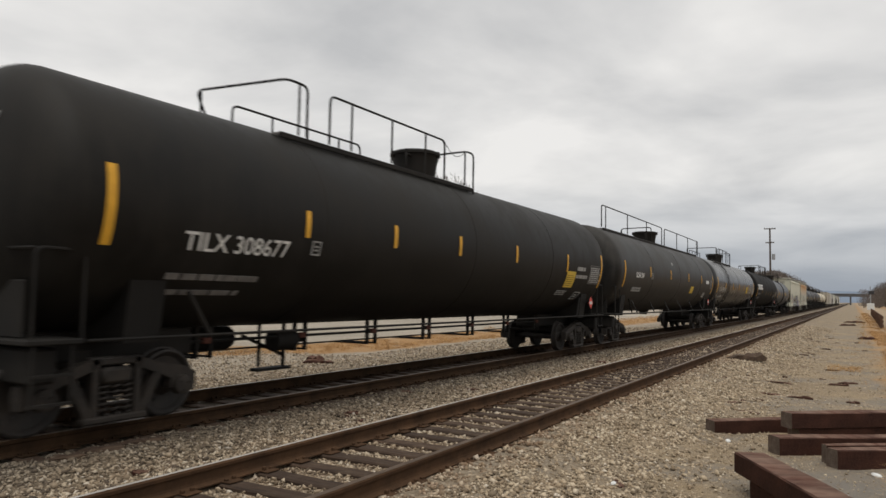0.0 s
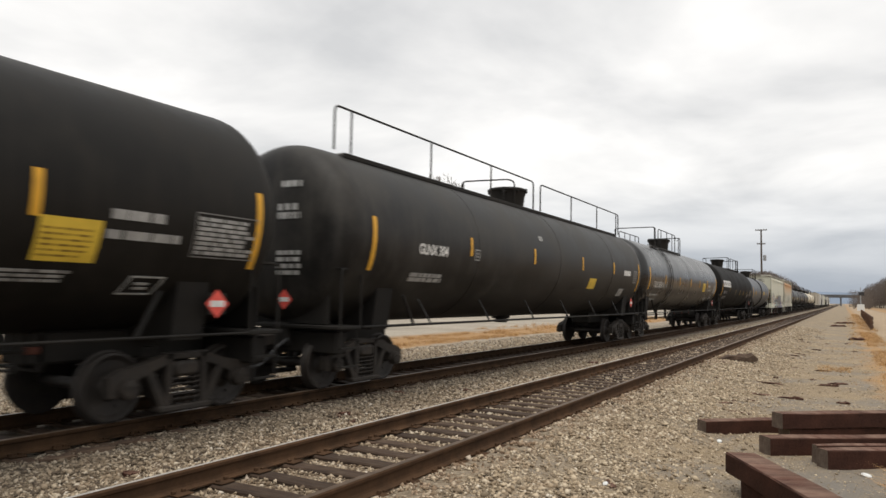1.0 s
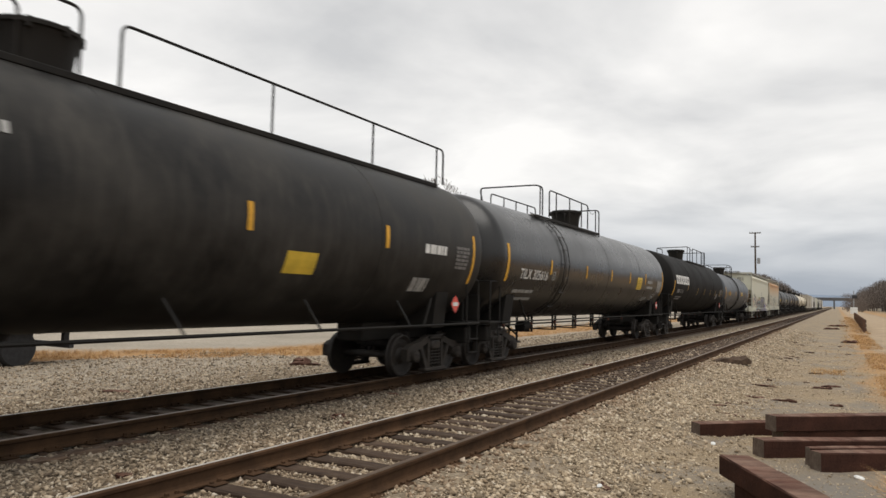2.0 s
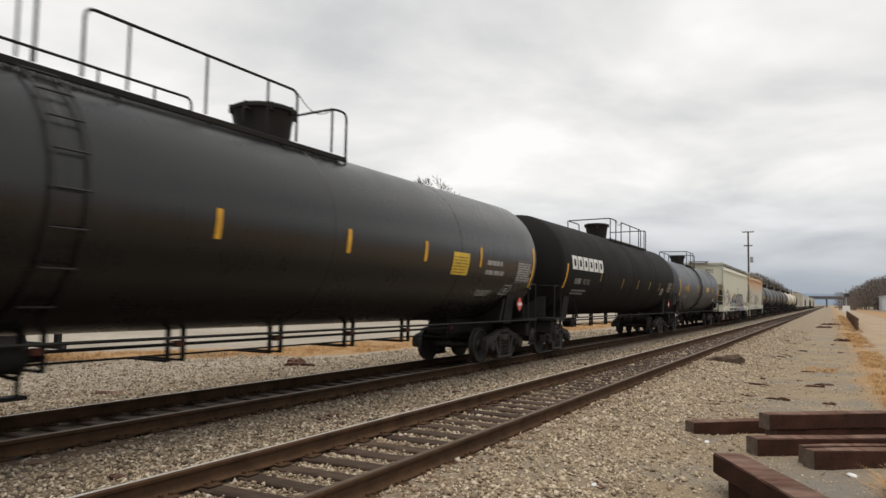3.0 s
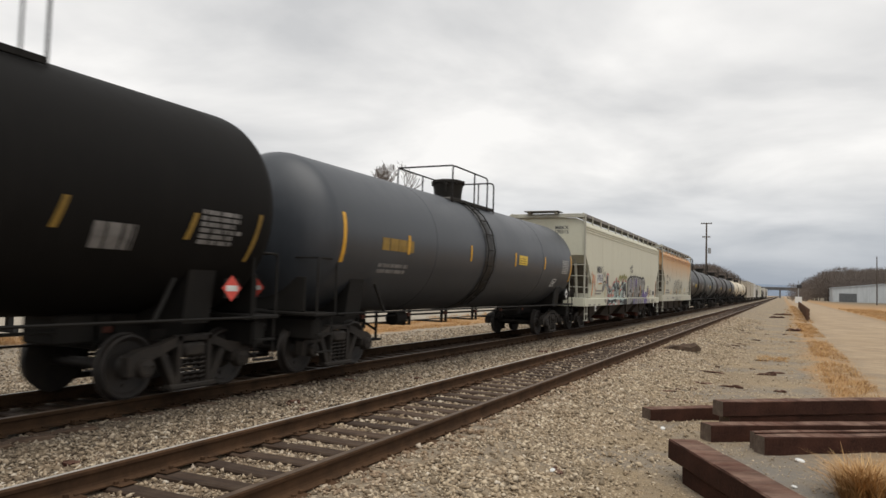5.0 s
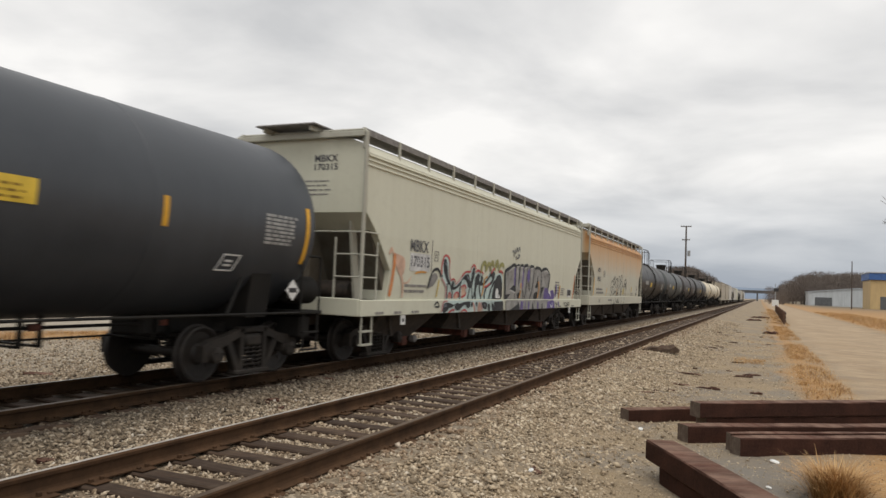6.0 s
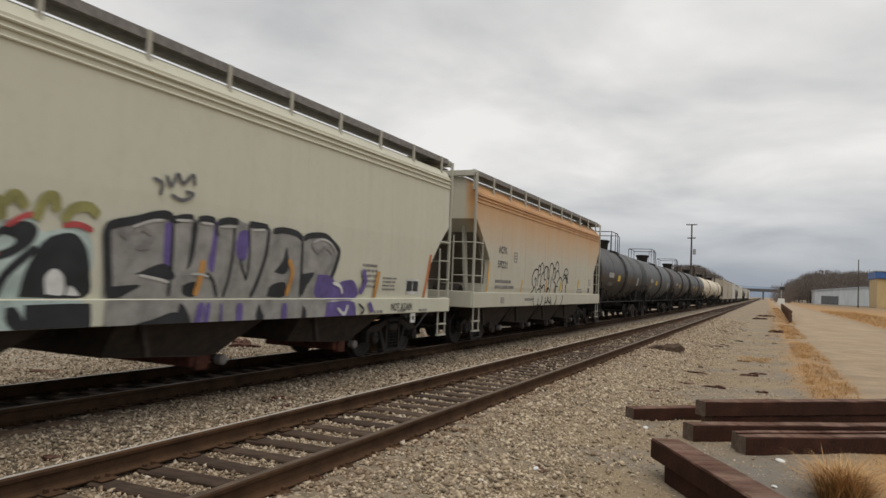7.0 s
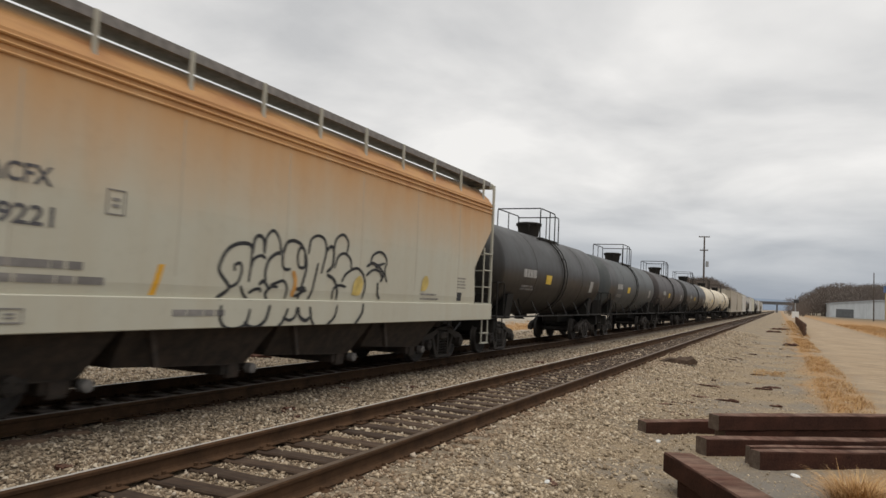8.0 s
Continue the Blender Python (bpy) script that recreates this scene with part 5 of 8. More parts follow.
build_a()
build_b()
build_c()
build_d()
build_e()
HOP_F = hopper_car("hopper_car", 101.0, 18.25, "hopper_white", "off-white covered hopper car with colourful graffiti", ((0.25, 3.0), (1.22, 1.9)), 4, roof=4.5, gates=(3.25, 3.78, 0.53, 0.24))
HOP_G = hopper_car("hopper_car", 120.75, 15.4, "hopper_rust", "rust-stained cream covered hopper car with outline graffiti", ((0.25, 3.4), (1.2, 2.35)), 4, roof=4.55, eave=3.92, gate="hopper_under", sill=(1.03, 1.44), gates=(3.4, 2.94, 0.84, 0.14))


def small_tank(y0, L, mat, label, man, R=1.42, cz=2.5, spin=False):
    car, shell, side = tank_car("tank_car", y0, L, mat, label, "plain", R, cz, (L * 0.25, L * 0.5, L * 0.75), spin)
    top = cz + R
    manway(car, man, top - 0.03, 0.45, 0.55)
    walkway(car, 0.3, 0.8, man - 1.1, man + 1.1, top - 0.16)
    frame_rail(car, man - 1.15, man + 1.15, top, top + 0.9)
    part("saddle_band", Mesh().lathe([(man - 0.08, R - 0.005), (man - 0.08, R + 0.012), (man + 0.08, R + 0.012), (man + 0.08, R - 0.005)], 'y', (0, 0, cz), 48), M["frame_black"], shell)
    m = Mesh()
    for dy in (-0.2, 0.2):
        m.tube([side(man + dy, side.up(z), 0.06) for z in (1.3, 1.7, 2.1, 2.6, 3.0, 3.4, 3.7, 3.85)], 0.016, 6)
    lad = part("side_ladder", m, M["frame_black"], car)
    for z in (1.5, 1.9, 2.3, 2.7, 3.1, 3.4, 3.7):
        part("rung", Mesh().tube([side(man - 0.2, side.up(z), 0.07), side(man + 0.2, side.up(z), 0.07)], 0.014, 6), M["frame_black"], lad)
    bars(shell, side, L * 0.14, side.up(2.3), 1.3, 0.28, 1, "grey_paint", "stencil", 51, 0.1)
    bars(shell, side, L * 0.14, side.up(1.9), 1.3, 0.2, 2, "dim_paint", "stencil", 52, 0.4)
    part("yellow_panel", patch(Mesh(), side, L * 0.34, side.up(2.15), L * 0.34 + 0.6, side.up(2.45), 0.006, 1, 4), M["yellow_sign"], shell)
    part("pale_panel", patch(Mesh(), side, L * 0.86, side.up(2.0), L * 0.86 + 0.5, side.up(2.45), 0.006, 1, 4), M["grey_paint"], shell)
    if mat == "tank_bluegrey":
        part("end_band", Mesh().lathe([(-0.01, R - 0.004), (0.0, R + 0.004), (1.7, R + 0.004), (1.71, R - 0.004)], 'y', (0, 0, cz), 48), M["tank_black"], shell, "black painted end band")
    return car


small_tank(137.6, 11.8, "tank_black", "short black tank car with a railed manway", 6.2, 1.46, 2.52, spin=True)
small_tank(151.8, 12.6, "tank_bluegrey", "short blue-grey tank car with a black end", 6.8, 1.42, 2.5)
small_tank(166.8, 13.0, "tank_plum", "short dusty brown-black tank car", 6.8, 1.42, 2.5)
small_tank(182.2, 16.3, "tank_black", "black tank car with a railed manway", 8.8, 1.46, 2.52)
small_tank(201.0, 16.5, "tank_cream", "cream tank car with brown stains", 8.0, 1.46, 2.5)
small_tank(220.0, 16.5, "tank_cream", "cream tank car with brown stains", 8.0, 1.46, 2.5)
FAR = [("hopper_tan", "tan covered hopper car"), ("hopper_tan", "tan covered hopper car"), ("hopper_pale", "pale grey covered hopper car"), ("tank_black", "black tank car"), ("hopper_pale", "pale grey covered hopper car"), ("hopper_white", "off-white covered hopper car"), ("tank_black", "black tank car"), ("tank_dusty", "dusty grey tank car"), ("hopper_pale", "pale grey covered hopper car"), ("hopper_tan", "tan covered hopper car"), ("tank_black", "black tank car"), ("hopper_pale", "pale grey covered hopper car")]
for k, (mat, label) in enumerate(FAR):
    if mat.startswith("tank"):
        small_tank(239.5 + 18.6 * k, 15.8, mat, label + " far along the train", 8.0)
    else:
        hopper_car("hopper_car", 239.0 + 18.6 * k, 17.2, mat, label + " far along the train", ((0.25, 3.2), (1.2, 2.1)), 3, spin=False, detail=False, trim=mat)


# ---- a stack of old timbers on the ground beside the near track ----
def timber(x, y, z, angle, length, width, height, label):
    """A squared timber: its near left lower corner, and the way it runs."""
    rnd = random.Random(int(1000 * (x + 7 * y)))
    m = Mesh()
    n = 10
    ring = 8
    c = 0.012
    v, f = [], []
    for i in range(n + 1):
        u = length * i / n
        j = [rnd.uniform(-0.005, 0.005) for _ in range(8)]
        for k, (a, b) in enumerate([(c, 0), (width - c, 0), (width, c), (width, height - c), (width - c, height), (c, height), (0, height - c), (0, c)]):
            v.append((u + (rnd.uniform(-0.006, 0.006) if i in (0, n) else 0), a + j[k], b + j[(k + 3) % 8]))
    for i in range(n):
        for k in range(ring):
            f.append((i * ring + k, i * ring + (k + 1) % ring, (i + 1) * ring + (k + 1) % ring, (i + 1) * ring + k))
    f += [tuple(range(ring))[::-1], tuple(n * ring + k for k in range(ring))]
    m.add(v, f)
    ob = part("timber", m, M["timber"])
    ob.matrix_basis = pose(x, y, z, 0, 0, angle)
    tagged(ob, label, "timber", "stacked timbers")
    return ob


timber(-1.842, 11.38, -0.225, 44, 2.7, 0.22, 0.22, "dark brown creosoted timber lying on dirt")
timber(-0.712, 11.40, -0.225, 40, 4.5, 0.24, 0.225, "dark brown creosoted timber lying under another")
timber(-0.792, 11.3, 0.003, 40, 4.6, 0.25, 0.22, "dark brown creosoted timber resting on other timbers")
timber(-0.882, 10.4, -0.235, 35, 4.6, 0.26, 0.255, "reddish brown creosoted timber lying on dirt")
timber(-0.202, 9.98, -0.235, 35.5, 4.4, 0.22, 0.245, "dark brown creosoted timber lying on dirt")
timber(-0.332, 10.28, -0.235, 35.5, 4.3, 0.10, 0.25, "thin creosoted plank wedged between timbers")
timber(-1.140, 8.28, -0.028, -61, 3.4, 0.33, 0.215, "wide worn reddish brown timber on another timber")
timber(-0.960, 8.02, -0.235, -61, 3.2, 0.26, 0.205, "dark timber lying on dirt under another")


# ---- ties, debris and stones ----
def tie_mesh(seed):
    rnd = random.Random(seed)
    m = Mesh()
    xs = [-1.3, -0.9, -0.45, 0, 0.45, 0.9, 1.3]
    v, f = [], []
    for x in xs:
        w = 0.11 + rnd.uniform(-0.008, 0.008)
        o = rnd.uniform(-0.008, 0.008)
        t = rnd.uniform(-0.012, 0.0)
        v += [(x, o - w, -0.16), (x, o - w, t - 0.015), (x, o - w + 0.02, t), (x, o + w - 0.02, t), (x, o + w, t - 0.015), (x, o + w, -0.16)]
    for i in range(len(xs) - 1):
        for k in range(5):
            f.append((i * 6 + k, i * 6 + k + 1, (i + 1) * 6 + k + 1, (i + 1) * 6 + k))
    f += [tuple(range(6)), tuple((len(xs) - 1) * 6 + k for k in range(6))[::-1]]
    return m.add(v, f).data("tie", M["tie_wood"])


TIES = [tie_mesh(k) for k in range(7)]
rnd = random.Random(4)
for track, count in ((near_track, 170), (far_track, 130)):
    for i in range(count):
        y = -3 + 0.497 * i
        ob = new("tie", TIES[rnd.randrange(7)])
        ob.parent = track
        ob.matrix_basis = pose(rnd.uniform(-0.06, 0.06), y + rnd.uniform(-0.02, 0.02), 0, 0, 0, rnd.uniform(-1.2, 1.2) + (180 if rnd.random() < 0.5 else 0))
    m = Mesh()
    for i in range(count, 1400):
        y = -3 + 0.497 * i
        m.box(-1.3, y - 0.11, -0.1, 1.3, y + 0.11, 0.0)
    far_ties = part("ties", m.data("ties", M["tie_wood"], False), None, track)
    tagged(far_ties, "weathered wooden ties far along the track", kind="stuff")


def scatter_stones(name, zones, label):
    """One mesh of many small crushed stones: zones of (x0, x1, y0, y1, count, least size, most size)."""
    g = np.random.default_rng(12)
    octa = np.array([(1, 0, 0), (-1, 0, 0), (0, 1, 0), (0, -1, 0), (0, 0, 1), (0, 0, -1)], float)
    tri = np.array([(0, 2, 4), (2, 1, 4), (1, 3, 4), (3, 0, 4), (2, 0, 5), (1, 2, 5), (3, 1, 5), (0, 3, 5)])
    vs, fs, o = [], [], 0
    for x0, x1, y0, y1, n, s0, s1 in zones:
        x = g.uniform(x0, x1, n)
        y = y0 + (y1 - y0) * g.uniform(0, 1, n) ** 1.25
        keep = np.ones(n, bool)
        for c in (NEAR_X, TRAIN_X):
            for s in (-0.7525, 0.7525):
                keep &= np.abs(x - c - s) > 0.1
            near_tie = np.abs((y + 3) / 0.497 - np.round((y + 3) / 0.497)) < 0.20
            keep &= ~((np.abs(x - c) < 1.25) & near_tie & (g.uniform(0, 1, n) > 0.07))
        # thinning out towards the dirt
        keep &= ~((x > -2.6) & (s1 > 0.03) & (g.uniform(0, 1, n) < np.clip((x + 2.6) / 1.6, 0, 0.985)))
        # sandy patches show through on the shoulder
        for i in np.nonzero(keep & (x > -3.3))[0]:
            if noise.noise((x[i] * 0.9, y[i] * 0.55, 7.0)) + 0.3 * noise.noise((x[i] * 3.0, y[i] * 2.5, 2.0)) > 0.16 - 0.12 * (x[i] + 3.3) and g.uniform() < 0.5:
                keep[i] = False
        x, y = x[keep], y[keep]
        n = len(x)
        z = np.array([ground_height(a, b) for a, b in zip(x, y)])
        size = g.uniform(s0, s1, n) * g.choice([0.65, 0.8, 1.0, 1.2, 1.45], n)
        z = z + size * g.uniform(-0.2, 0.5, n)
        shape = octa[None] * g.uniform(0.45, 1.35, (n, 6, 1)) + g.uniform(-0.34, 0.34, (n, 6, 3))
        shape *= size[:, None, None] * g.uniform(0.55, 1.2, (n, 1, 3)) * np.array([1.1, 1.0, 0.72])
        a = g.uniform(0, 6.28, n)
        b = g.uniform(-0.7, 0.7, n)
        ca, sa, cb, sb = np.cos(a)[:, None], np.sin(a)[:, None], np.cos(b)[:, None], np.sin(b)[:, None]
        px, py, pz = shape[..., 0], shape[..., 1], shape[..., 2]
        px, pz = px * cb - pz * sb, px * sb + pz * cb
        px, py = px * ca - py * sa, px * sa + py * ca
        vs.append(np.stack([px + x[:, None], py + y[:, None], pz + z[:, None]], -1).reshape(-1, 3))
        fs.append((tri[None] + (np.arange(n) * 6)[:, None, None] + o).reshape(-1, 3))
        o += n * 6
    v, f = np.concatenate(vs), np.concatenate(fs)
    me = bpy.data.meshes.new(name)
    me.vertices.add(len(v))
    me.vertices.foreach_set("co", v.ravel())
    me.loops.add(f.size)
    me.loops.foreach_set("vertex_index", f.ravel().astype(np.int32))
    me.polygons.add(len(f))
    me.polygons.foreach_set("loop_start", np.arange(0, f.size, 3, dtype=np.int32))
    me.update(calc_edges=True)
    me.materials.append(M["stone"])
    return tagged(new(name, me), label, "ballast", kind="stuff")


scatter_stones("ballast_stones", [
    (-8.3, -0.2, -7, 1.5, 24000, 0.014, 0.032),
    (-14.5, -9.9, -7, 3, 3000, 0.018, 0.034),
    (-8.3, -0.2, 1.5, 12, 86000, 0.012, 0.033),
    (-8.0, -0.4, 12, 26, 56000, 0.015, 0.036),
    (-7.0, -1.0, 26, 60, 32000, 0.02, 0.044),
    (-14.5, -9.9, 3, 22, 26000, 0.016, 0.034),
    (-20.0, -14.5, 7, 19, 12000, 0.015, 0.034),
    (-14.5, -10.0, 22, 50, 12000, 0.025, 0.045),
    (-3.3, 1.6, 5.0, 16, 20000, 0.005, 0.016),
    (-3.3, 1.6, 16, 45, 9000, 0.009, 0.026),
], "grey and tan crushed ballast stones")


def chunk(x, y, size, label, mat="timber", z=None, turn=0.0):
    """A broken, splintered piece of old tie."""
    r = random.Random(int(x * 977 + y * 131))
    m = Mesh()
    n = 6
    v, f = [], []
    for i in range(n + 1):
        u = size[0] * (i / n - 0.5)
        k = 0.55 if i in (0, n) else 1.0
        for a, b in ((-1, 0), (-0.9, 0.75), (-0.2, 1), (0.55, 0.85), (1, 0.45), (1, 0)):
            v.append((u + r.uniform(-0.03, 0.03), a * size[1] / 2 * k * r.uniform(0.75, 1.1), b * size[2] * k * r.uniform(0.6, 1.1)))
    for i in range(n):
        for k in range(6):
            f.append((i * 6 + k, i * 6 + (k + 1) % 6, (i + 1) * 6 + (k + 1) % 6, (i + 1) * 6 + k))
    f += [tuple(range(6)), tuple(n * 6 + k for k in range(6))]
    ob = part("tie_fragment", m.add(v, f), M[mat])
    ob.matrix_basis = pose(x, y, (ground_height(x, y) - 0.012) if z is None else z, 0, 0, turn)
    return tagged(ob, label, "wood debris", "broken tie fragments")


chunk(-2.86, 23.6, (1.15, 0.45, 0.26), "dark broken tie fragment on ballast", "tie_wood", turn=35)
chunk(-3.95, 12.3, (0.22, 0.14, 0.09), "small dark wood chunk beside the rail", turn=20, z=-0.05)
chunk(-13.4, 16.0, (0.9, 0.3, 0.13), "dark wood scrap on gravel", turn=30)
chunk(-12.75, 9.4, (0.7, 0.2, 0.07), "dark flat wood scrap on gravel", turn=25)
chunk(-14.1, 16.7, (0.55, 0.4, 0.22), "brown stone-like chunk on gravel", turn=10)
chunk(-7.28, 4.62, (0.38, 0.20, 0.07), "dark flat wood splinter on ballast", "tie_wood", turn=70)
chunk(-7.33, 5.06, (0.50, 0.20, 0.07), "dark flat wood splinter on ballast", "tie_wood", turn=75)
chunk(-7.34, 5.63, (0.55, 0.20, 0.07), "dark flat wood splinter on ballast", "tie_wood", turn=68)
chunk(-6.75, 8.9, (0.25, 0.1, 0.06), "dark wood splinter on ballast", turn=60)
chunk(-6.6, 12.6, (0.3, 0.12, 0.06), "dark wood splinter on ballast", turn=40)
chunk(-6.5, 20.5, (0.4, 0.15, 0.08), "dark wood splinter on ballast", turn=45)
chunk(-0.5, 71, (2.4, 0.25, 0.18), "weathered plank lying in dry weeds", turn=60)
chunk(0.0, 82, (2.8, 0.25, 0.2), "weathered plank lying in dry weeds", turn=50)
chunk(0.6, 46, (0.9, 0.3, 0.2), "dark wood scrap in dry weeds", turn=20)
for k in range(26):
    r = random.Random(300 + k)
    side = k % 2
    y = r.uniform(4, 30)
    chunk(r.uniform(-7.35, -6.3) if side else r.uniform(-3.2, -0.8), y, (r.uniform(0.1, 0.35), r.uniform(0.05, 0.12), r.uniform(0.03, 0.06)), "small dark wood splinter on ballast", turn=r.uniform(0, 180))
for k in range(26):
    r = random.Random(700 + k)
    y = 13 + 40 * r.random() ** 1.3
    chunk(r.uniform(-2.2, 0.7), y, (r.uniform(0.15, 0.6), r.uniform(0.06, 0.16), r.uniform(0.03, 0.07)), "reddish brown bark scrap on sandy dirt", turn=r.uniform(-30, 60))

pebble = Mesh().lathe([(-0.045, 0.0), (-0.03, 0.07), (0.0, 0.095), (0.03, 0.075), (0.05, 0.0)], 'z', (0, 0, 0), 9)
for x, y, s in ((0.2, 9.95, 0.55), (-1.6, 11.0, 0.42), (-0.1, 8.75, 0.3), (0.12, 8.6, 0.3), (-2.2, 7.4, 0.35)):
    ob = part("white_stone", pebble.data("white_stone", M["white_paint"]), None)
    ob.matrix_basis = pose(x, y, ground_height(x, y) + 0.015, 8, 12, 40 * x) @ Matrix.Diagonal((s * 1.2, s * 0.9, s, 1))
    tagged(ob, "small white stone lying on dirt", "stone", "white stones")


# ---- dry grass ----
def grass(name, patches, label, mat="straw"):
    """Blades in tufts: patches of (x0, x1, y0, y1, tufts, least height, most height)."""
    r = random.Random(9)
    v, f = [], []
    for x0, x1, y0, y1, tufts, h0, h1 in patches:
        for _ in range(tufts):
            cx, cy = r.uniform(x0, x1), r.uniform(y0, y1)
            if cx < -14.0:
                # the yard's grass swings away from the track near the camera
                cx -= 5.3 * min(1.0, max(0.0, (20.5 - cy) / 7.5)) + 0.9
            if h1 < 0.5 and noise.noise((cx * 0.5, cy * 0.35, 3.0)) < -0.15:
                continue
            z = ground_height(cx, cy) - 0.01
            hh = r.uniform(h0, h1)
            for _b in range(15):
                a = r.uniform(0, 6.28)
                lean = r.uniform(0.15, 1.5) * hh
                w = 0.0025 + hh * 0.0048
                bx, by = cx + r.gauss(0, 0.06), cy + r.gauss(0, 0.06)
                h = hh * r.uniform(0.5, 1.0)
                o = len(v)
                dx, dy = math.cos(a), math.sin(a)
                v += [(bx - dy * w, by + dx * w, z), (bx + dy * w, by - dx * w, z), (bx + dx * lean * 0.4 + dy * w * 0.7, by + dy * lean * 0.4 - dx * w * 0.7, z + h * 0.65), (bx + dx * lean * 0.4 - dy * w * 0.7, by + dy * lean * 0.4 + dx * w * 0.7, z + h * 0.65), (bx + dx * lean, by + dy * lean, z + h * 0.95)]
                f += [(o, o + 1, o + 2, o + 3), (o + 3, o + 2, o + 4)]
    m = Mesh()
    m.v, m.f, m.smooth = v, f, [False] * len(f)
    return tagged(new(name, m.data(name, M[mat], False)), label, "dry grass", kind="stuff")


grass("dry_grass", [
    (0.66, 0.84, 8.2, 8.75, 300, 0.06, 0.5), (0.42, 0.75, 8.9, 9.5, 60, 0.05, 0.3), (0.95, 1.85, 13, 60, 1500, 0.04, 0.17), (1.1, 2.1, 60, 150, 700, 0.1, 0.3),
    (0.2, 1.2, 40, 120, 260, 0.08, 0.25), (-0.7, 0.2, 24, 28, 140, 0.05, 0.13), (8.4, 14, 40, 140, 1500, 0.15, 0.5),
    (-18, -14.2, 9, 40, 2600, 0.06, 0.2), (-20, -14, 40, 90, 1200, 0.1, 0.3), (-0.6, 0.9, 20, 40, 90, 0.03, 0.08),
], "dry orange-brown grass tufts")
grass("weeds", [(0.72, 1.05, 8.2, 8.5, 10, 0.05, 0.14), (-16, -14.5, 15, 18, 12, 0.1, 0.25), (9, 14, 60, 120, 250, 0.1, 0.35)], "sparse green weeds among dry grass", "twig_green")


# ---- trees ----
def bare_tree(x, y, height, spread, label, seed, levels=5, ball=None):
    r = random.Random(seed)
    tree = thing("bare_tree", Matrix.Translation((x, y, ground_height(x, y) - 0.1)), label, "tree")
    trunk, crown = Mesh(), Mesh()

    def grow(p, d, length, rad, level):
        q = p.copy()
        pts, rs = [p.copy()], [rad]
        for i in range(3):
            d = (d + Vector((r.gauss(0, 0.12), r.gauss(0, 0.12), 0.06))).normalized()
            q = q + d * length / 3
            pts.append(q.copy())
            rs.append(max(0.018, rad * (1 - 0.14 * (i + 1))))
        (trunk if level < 2 else crown).tube(pts, rs, 7 if level < 2 else 4 if level < 4 else 3, False)
        if level >= levels or (ball and level > 1 and (q.x ** 2 + q.y ** 2) / ball[1] ** 2 + ((q.z - ball[0]) / ball[2]) ** 2 > r.uniform(0.8, 1.0)):
            return
        for k in range(3 if level else 4):
            az = r.uniform(0, 6.28)
            out = spread * r.uniform(0.5, 1.0)
            nd = (d + Vector((math.cos(az), math.sin(az), r.uniform(-0.1, 0.25))) * out).normalized()
            s = pts[r.choice((2, 3, 3))]
            grow(s, nd, length * r.uniform(0.58, 0.8), rad * 0.58, level + 1)
    grow(Vector((0, 0, 0)), Vector((0, 0, 1)), height * 0.36, height * 0.022, 0)
    part("trunk", trunk.data("trunk", M["bark"], False), None, tree)
    part("crown", crown.data("crown", M["twig_far"], False), None, tree, "bare grey-brown twigs")
    return tree


bare_tree(-47.4, 82.2, 17.5, 0.75, "leafless winter tree beyond the tracks", 11, 8, (12.5, 4.4, 6.3))
bare_tree(18.4, 112, 17.0, 0.8, "leafless winter tree beside the road", 8, 8, (11.0, 6.2, 6.0))


def woods(name, spots, label, seed):
    """A far belt of leafless trees: trunks and many fine twigs. spots: (x, y, height)."""
    r = random.Random(seed)
    v, f = [], []
    for x, y, h in spots:
        z0 = -0.4
        o = len(v)
        w = 0.14 + h * 0.006
        v += [(x - w, y, z0), (x + w, y, z0), (x, y + w, z0), (x, y, z0 + h * 0.8)]
        f += [(o, o + 1, o + 3), (o + 1, o + 2, o + 3), (o + 2, o, o + 3)]
        cr = h * r.uniform(0.3, 0.46)
        for _ in range(640):
            a, b = r.uniform(0, 6.28), r.random() ** 0.6
            t = r.uniform(0.12, 1.0)
            prof = math.sqrt(max(0.0, 1 - (1.9 * (t - 0.5)) ** 2)) + 0.12
            px, py, pz = x + cr * b * prof * math.cos(a), y + cr * b * prof * math.sin(a), z0 + h * t
            L = h * r.uniform(0.03, 0.075) * (1.0 if t < 0.8 else 1.7)
            dx, dy, dz = r.gauss(0, 0.5) + math.cos(a) * 0.5, r.gauss(0, 0.4), 1.0
            n = math.sqrt(dx * dx + dy * dy + 1)
            ww = h * 0.0075 * r.uniform(0.5, 1.6) * (1.0 if t < 0.75 else 0.55)
            o = len(v)
            v += [(px - ww, py, pz), (px + ww, py, pz), (px + dx / n * L, py + dy / n * L, pz + dz / n * L)]
            f += [(o, o + 1, o + 2)]
    m = Mesh()
    m.v, m.f, m.smooth = v, f, [False] * len(f)
    return tagged(new(name, m.data(name, M["twig_far"], False)), label, "woods", kind="stuff")


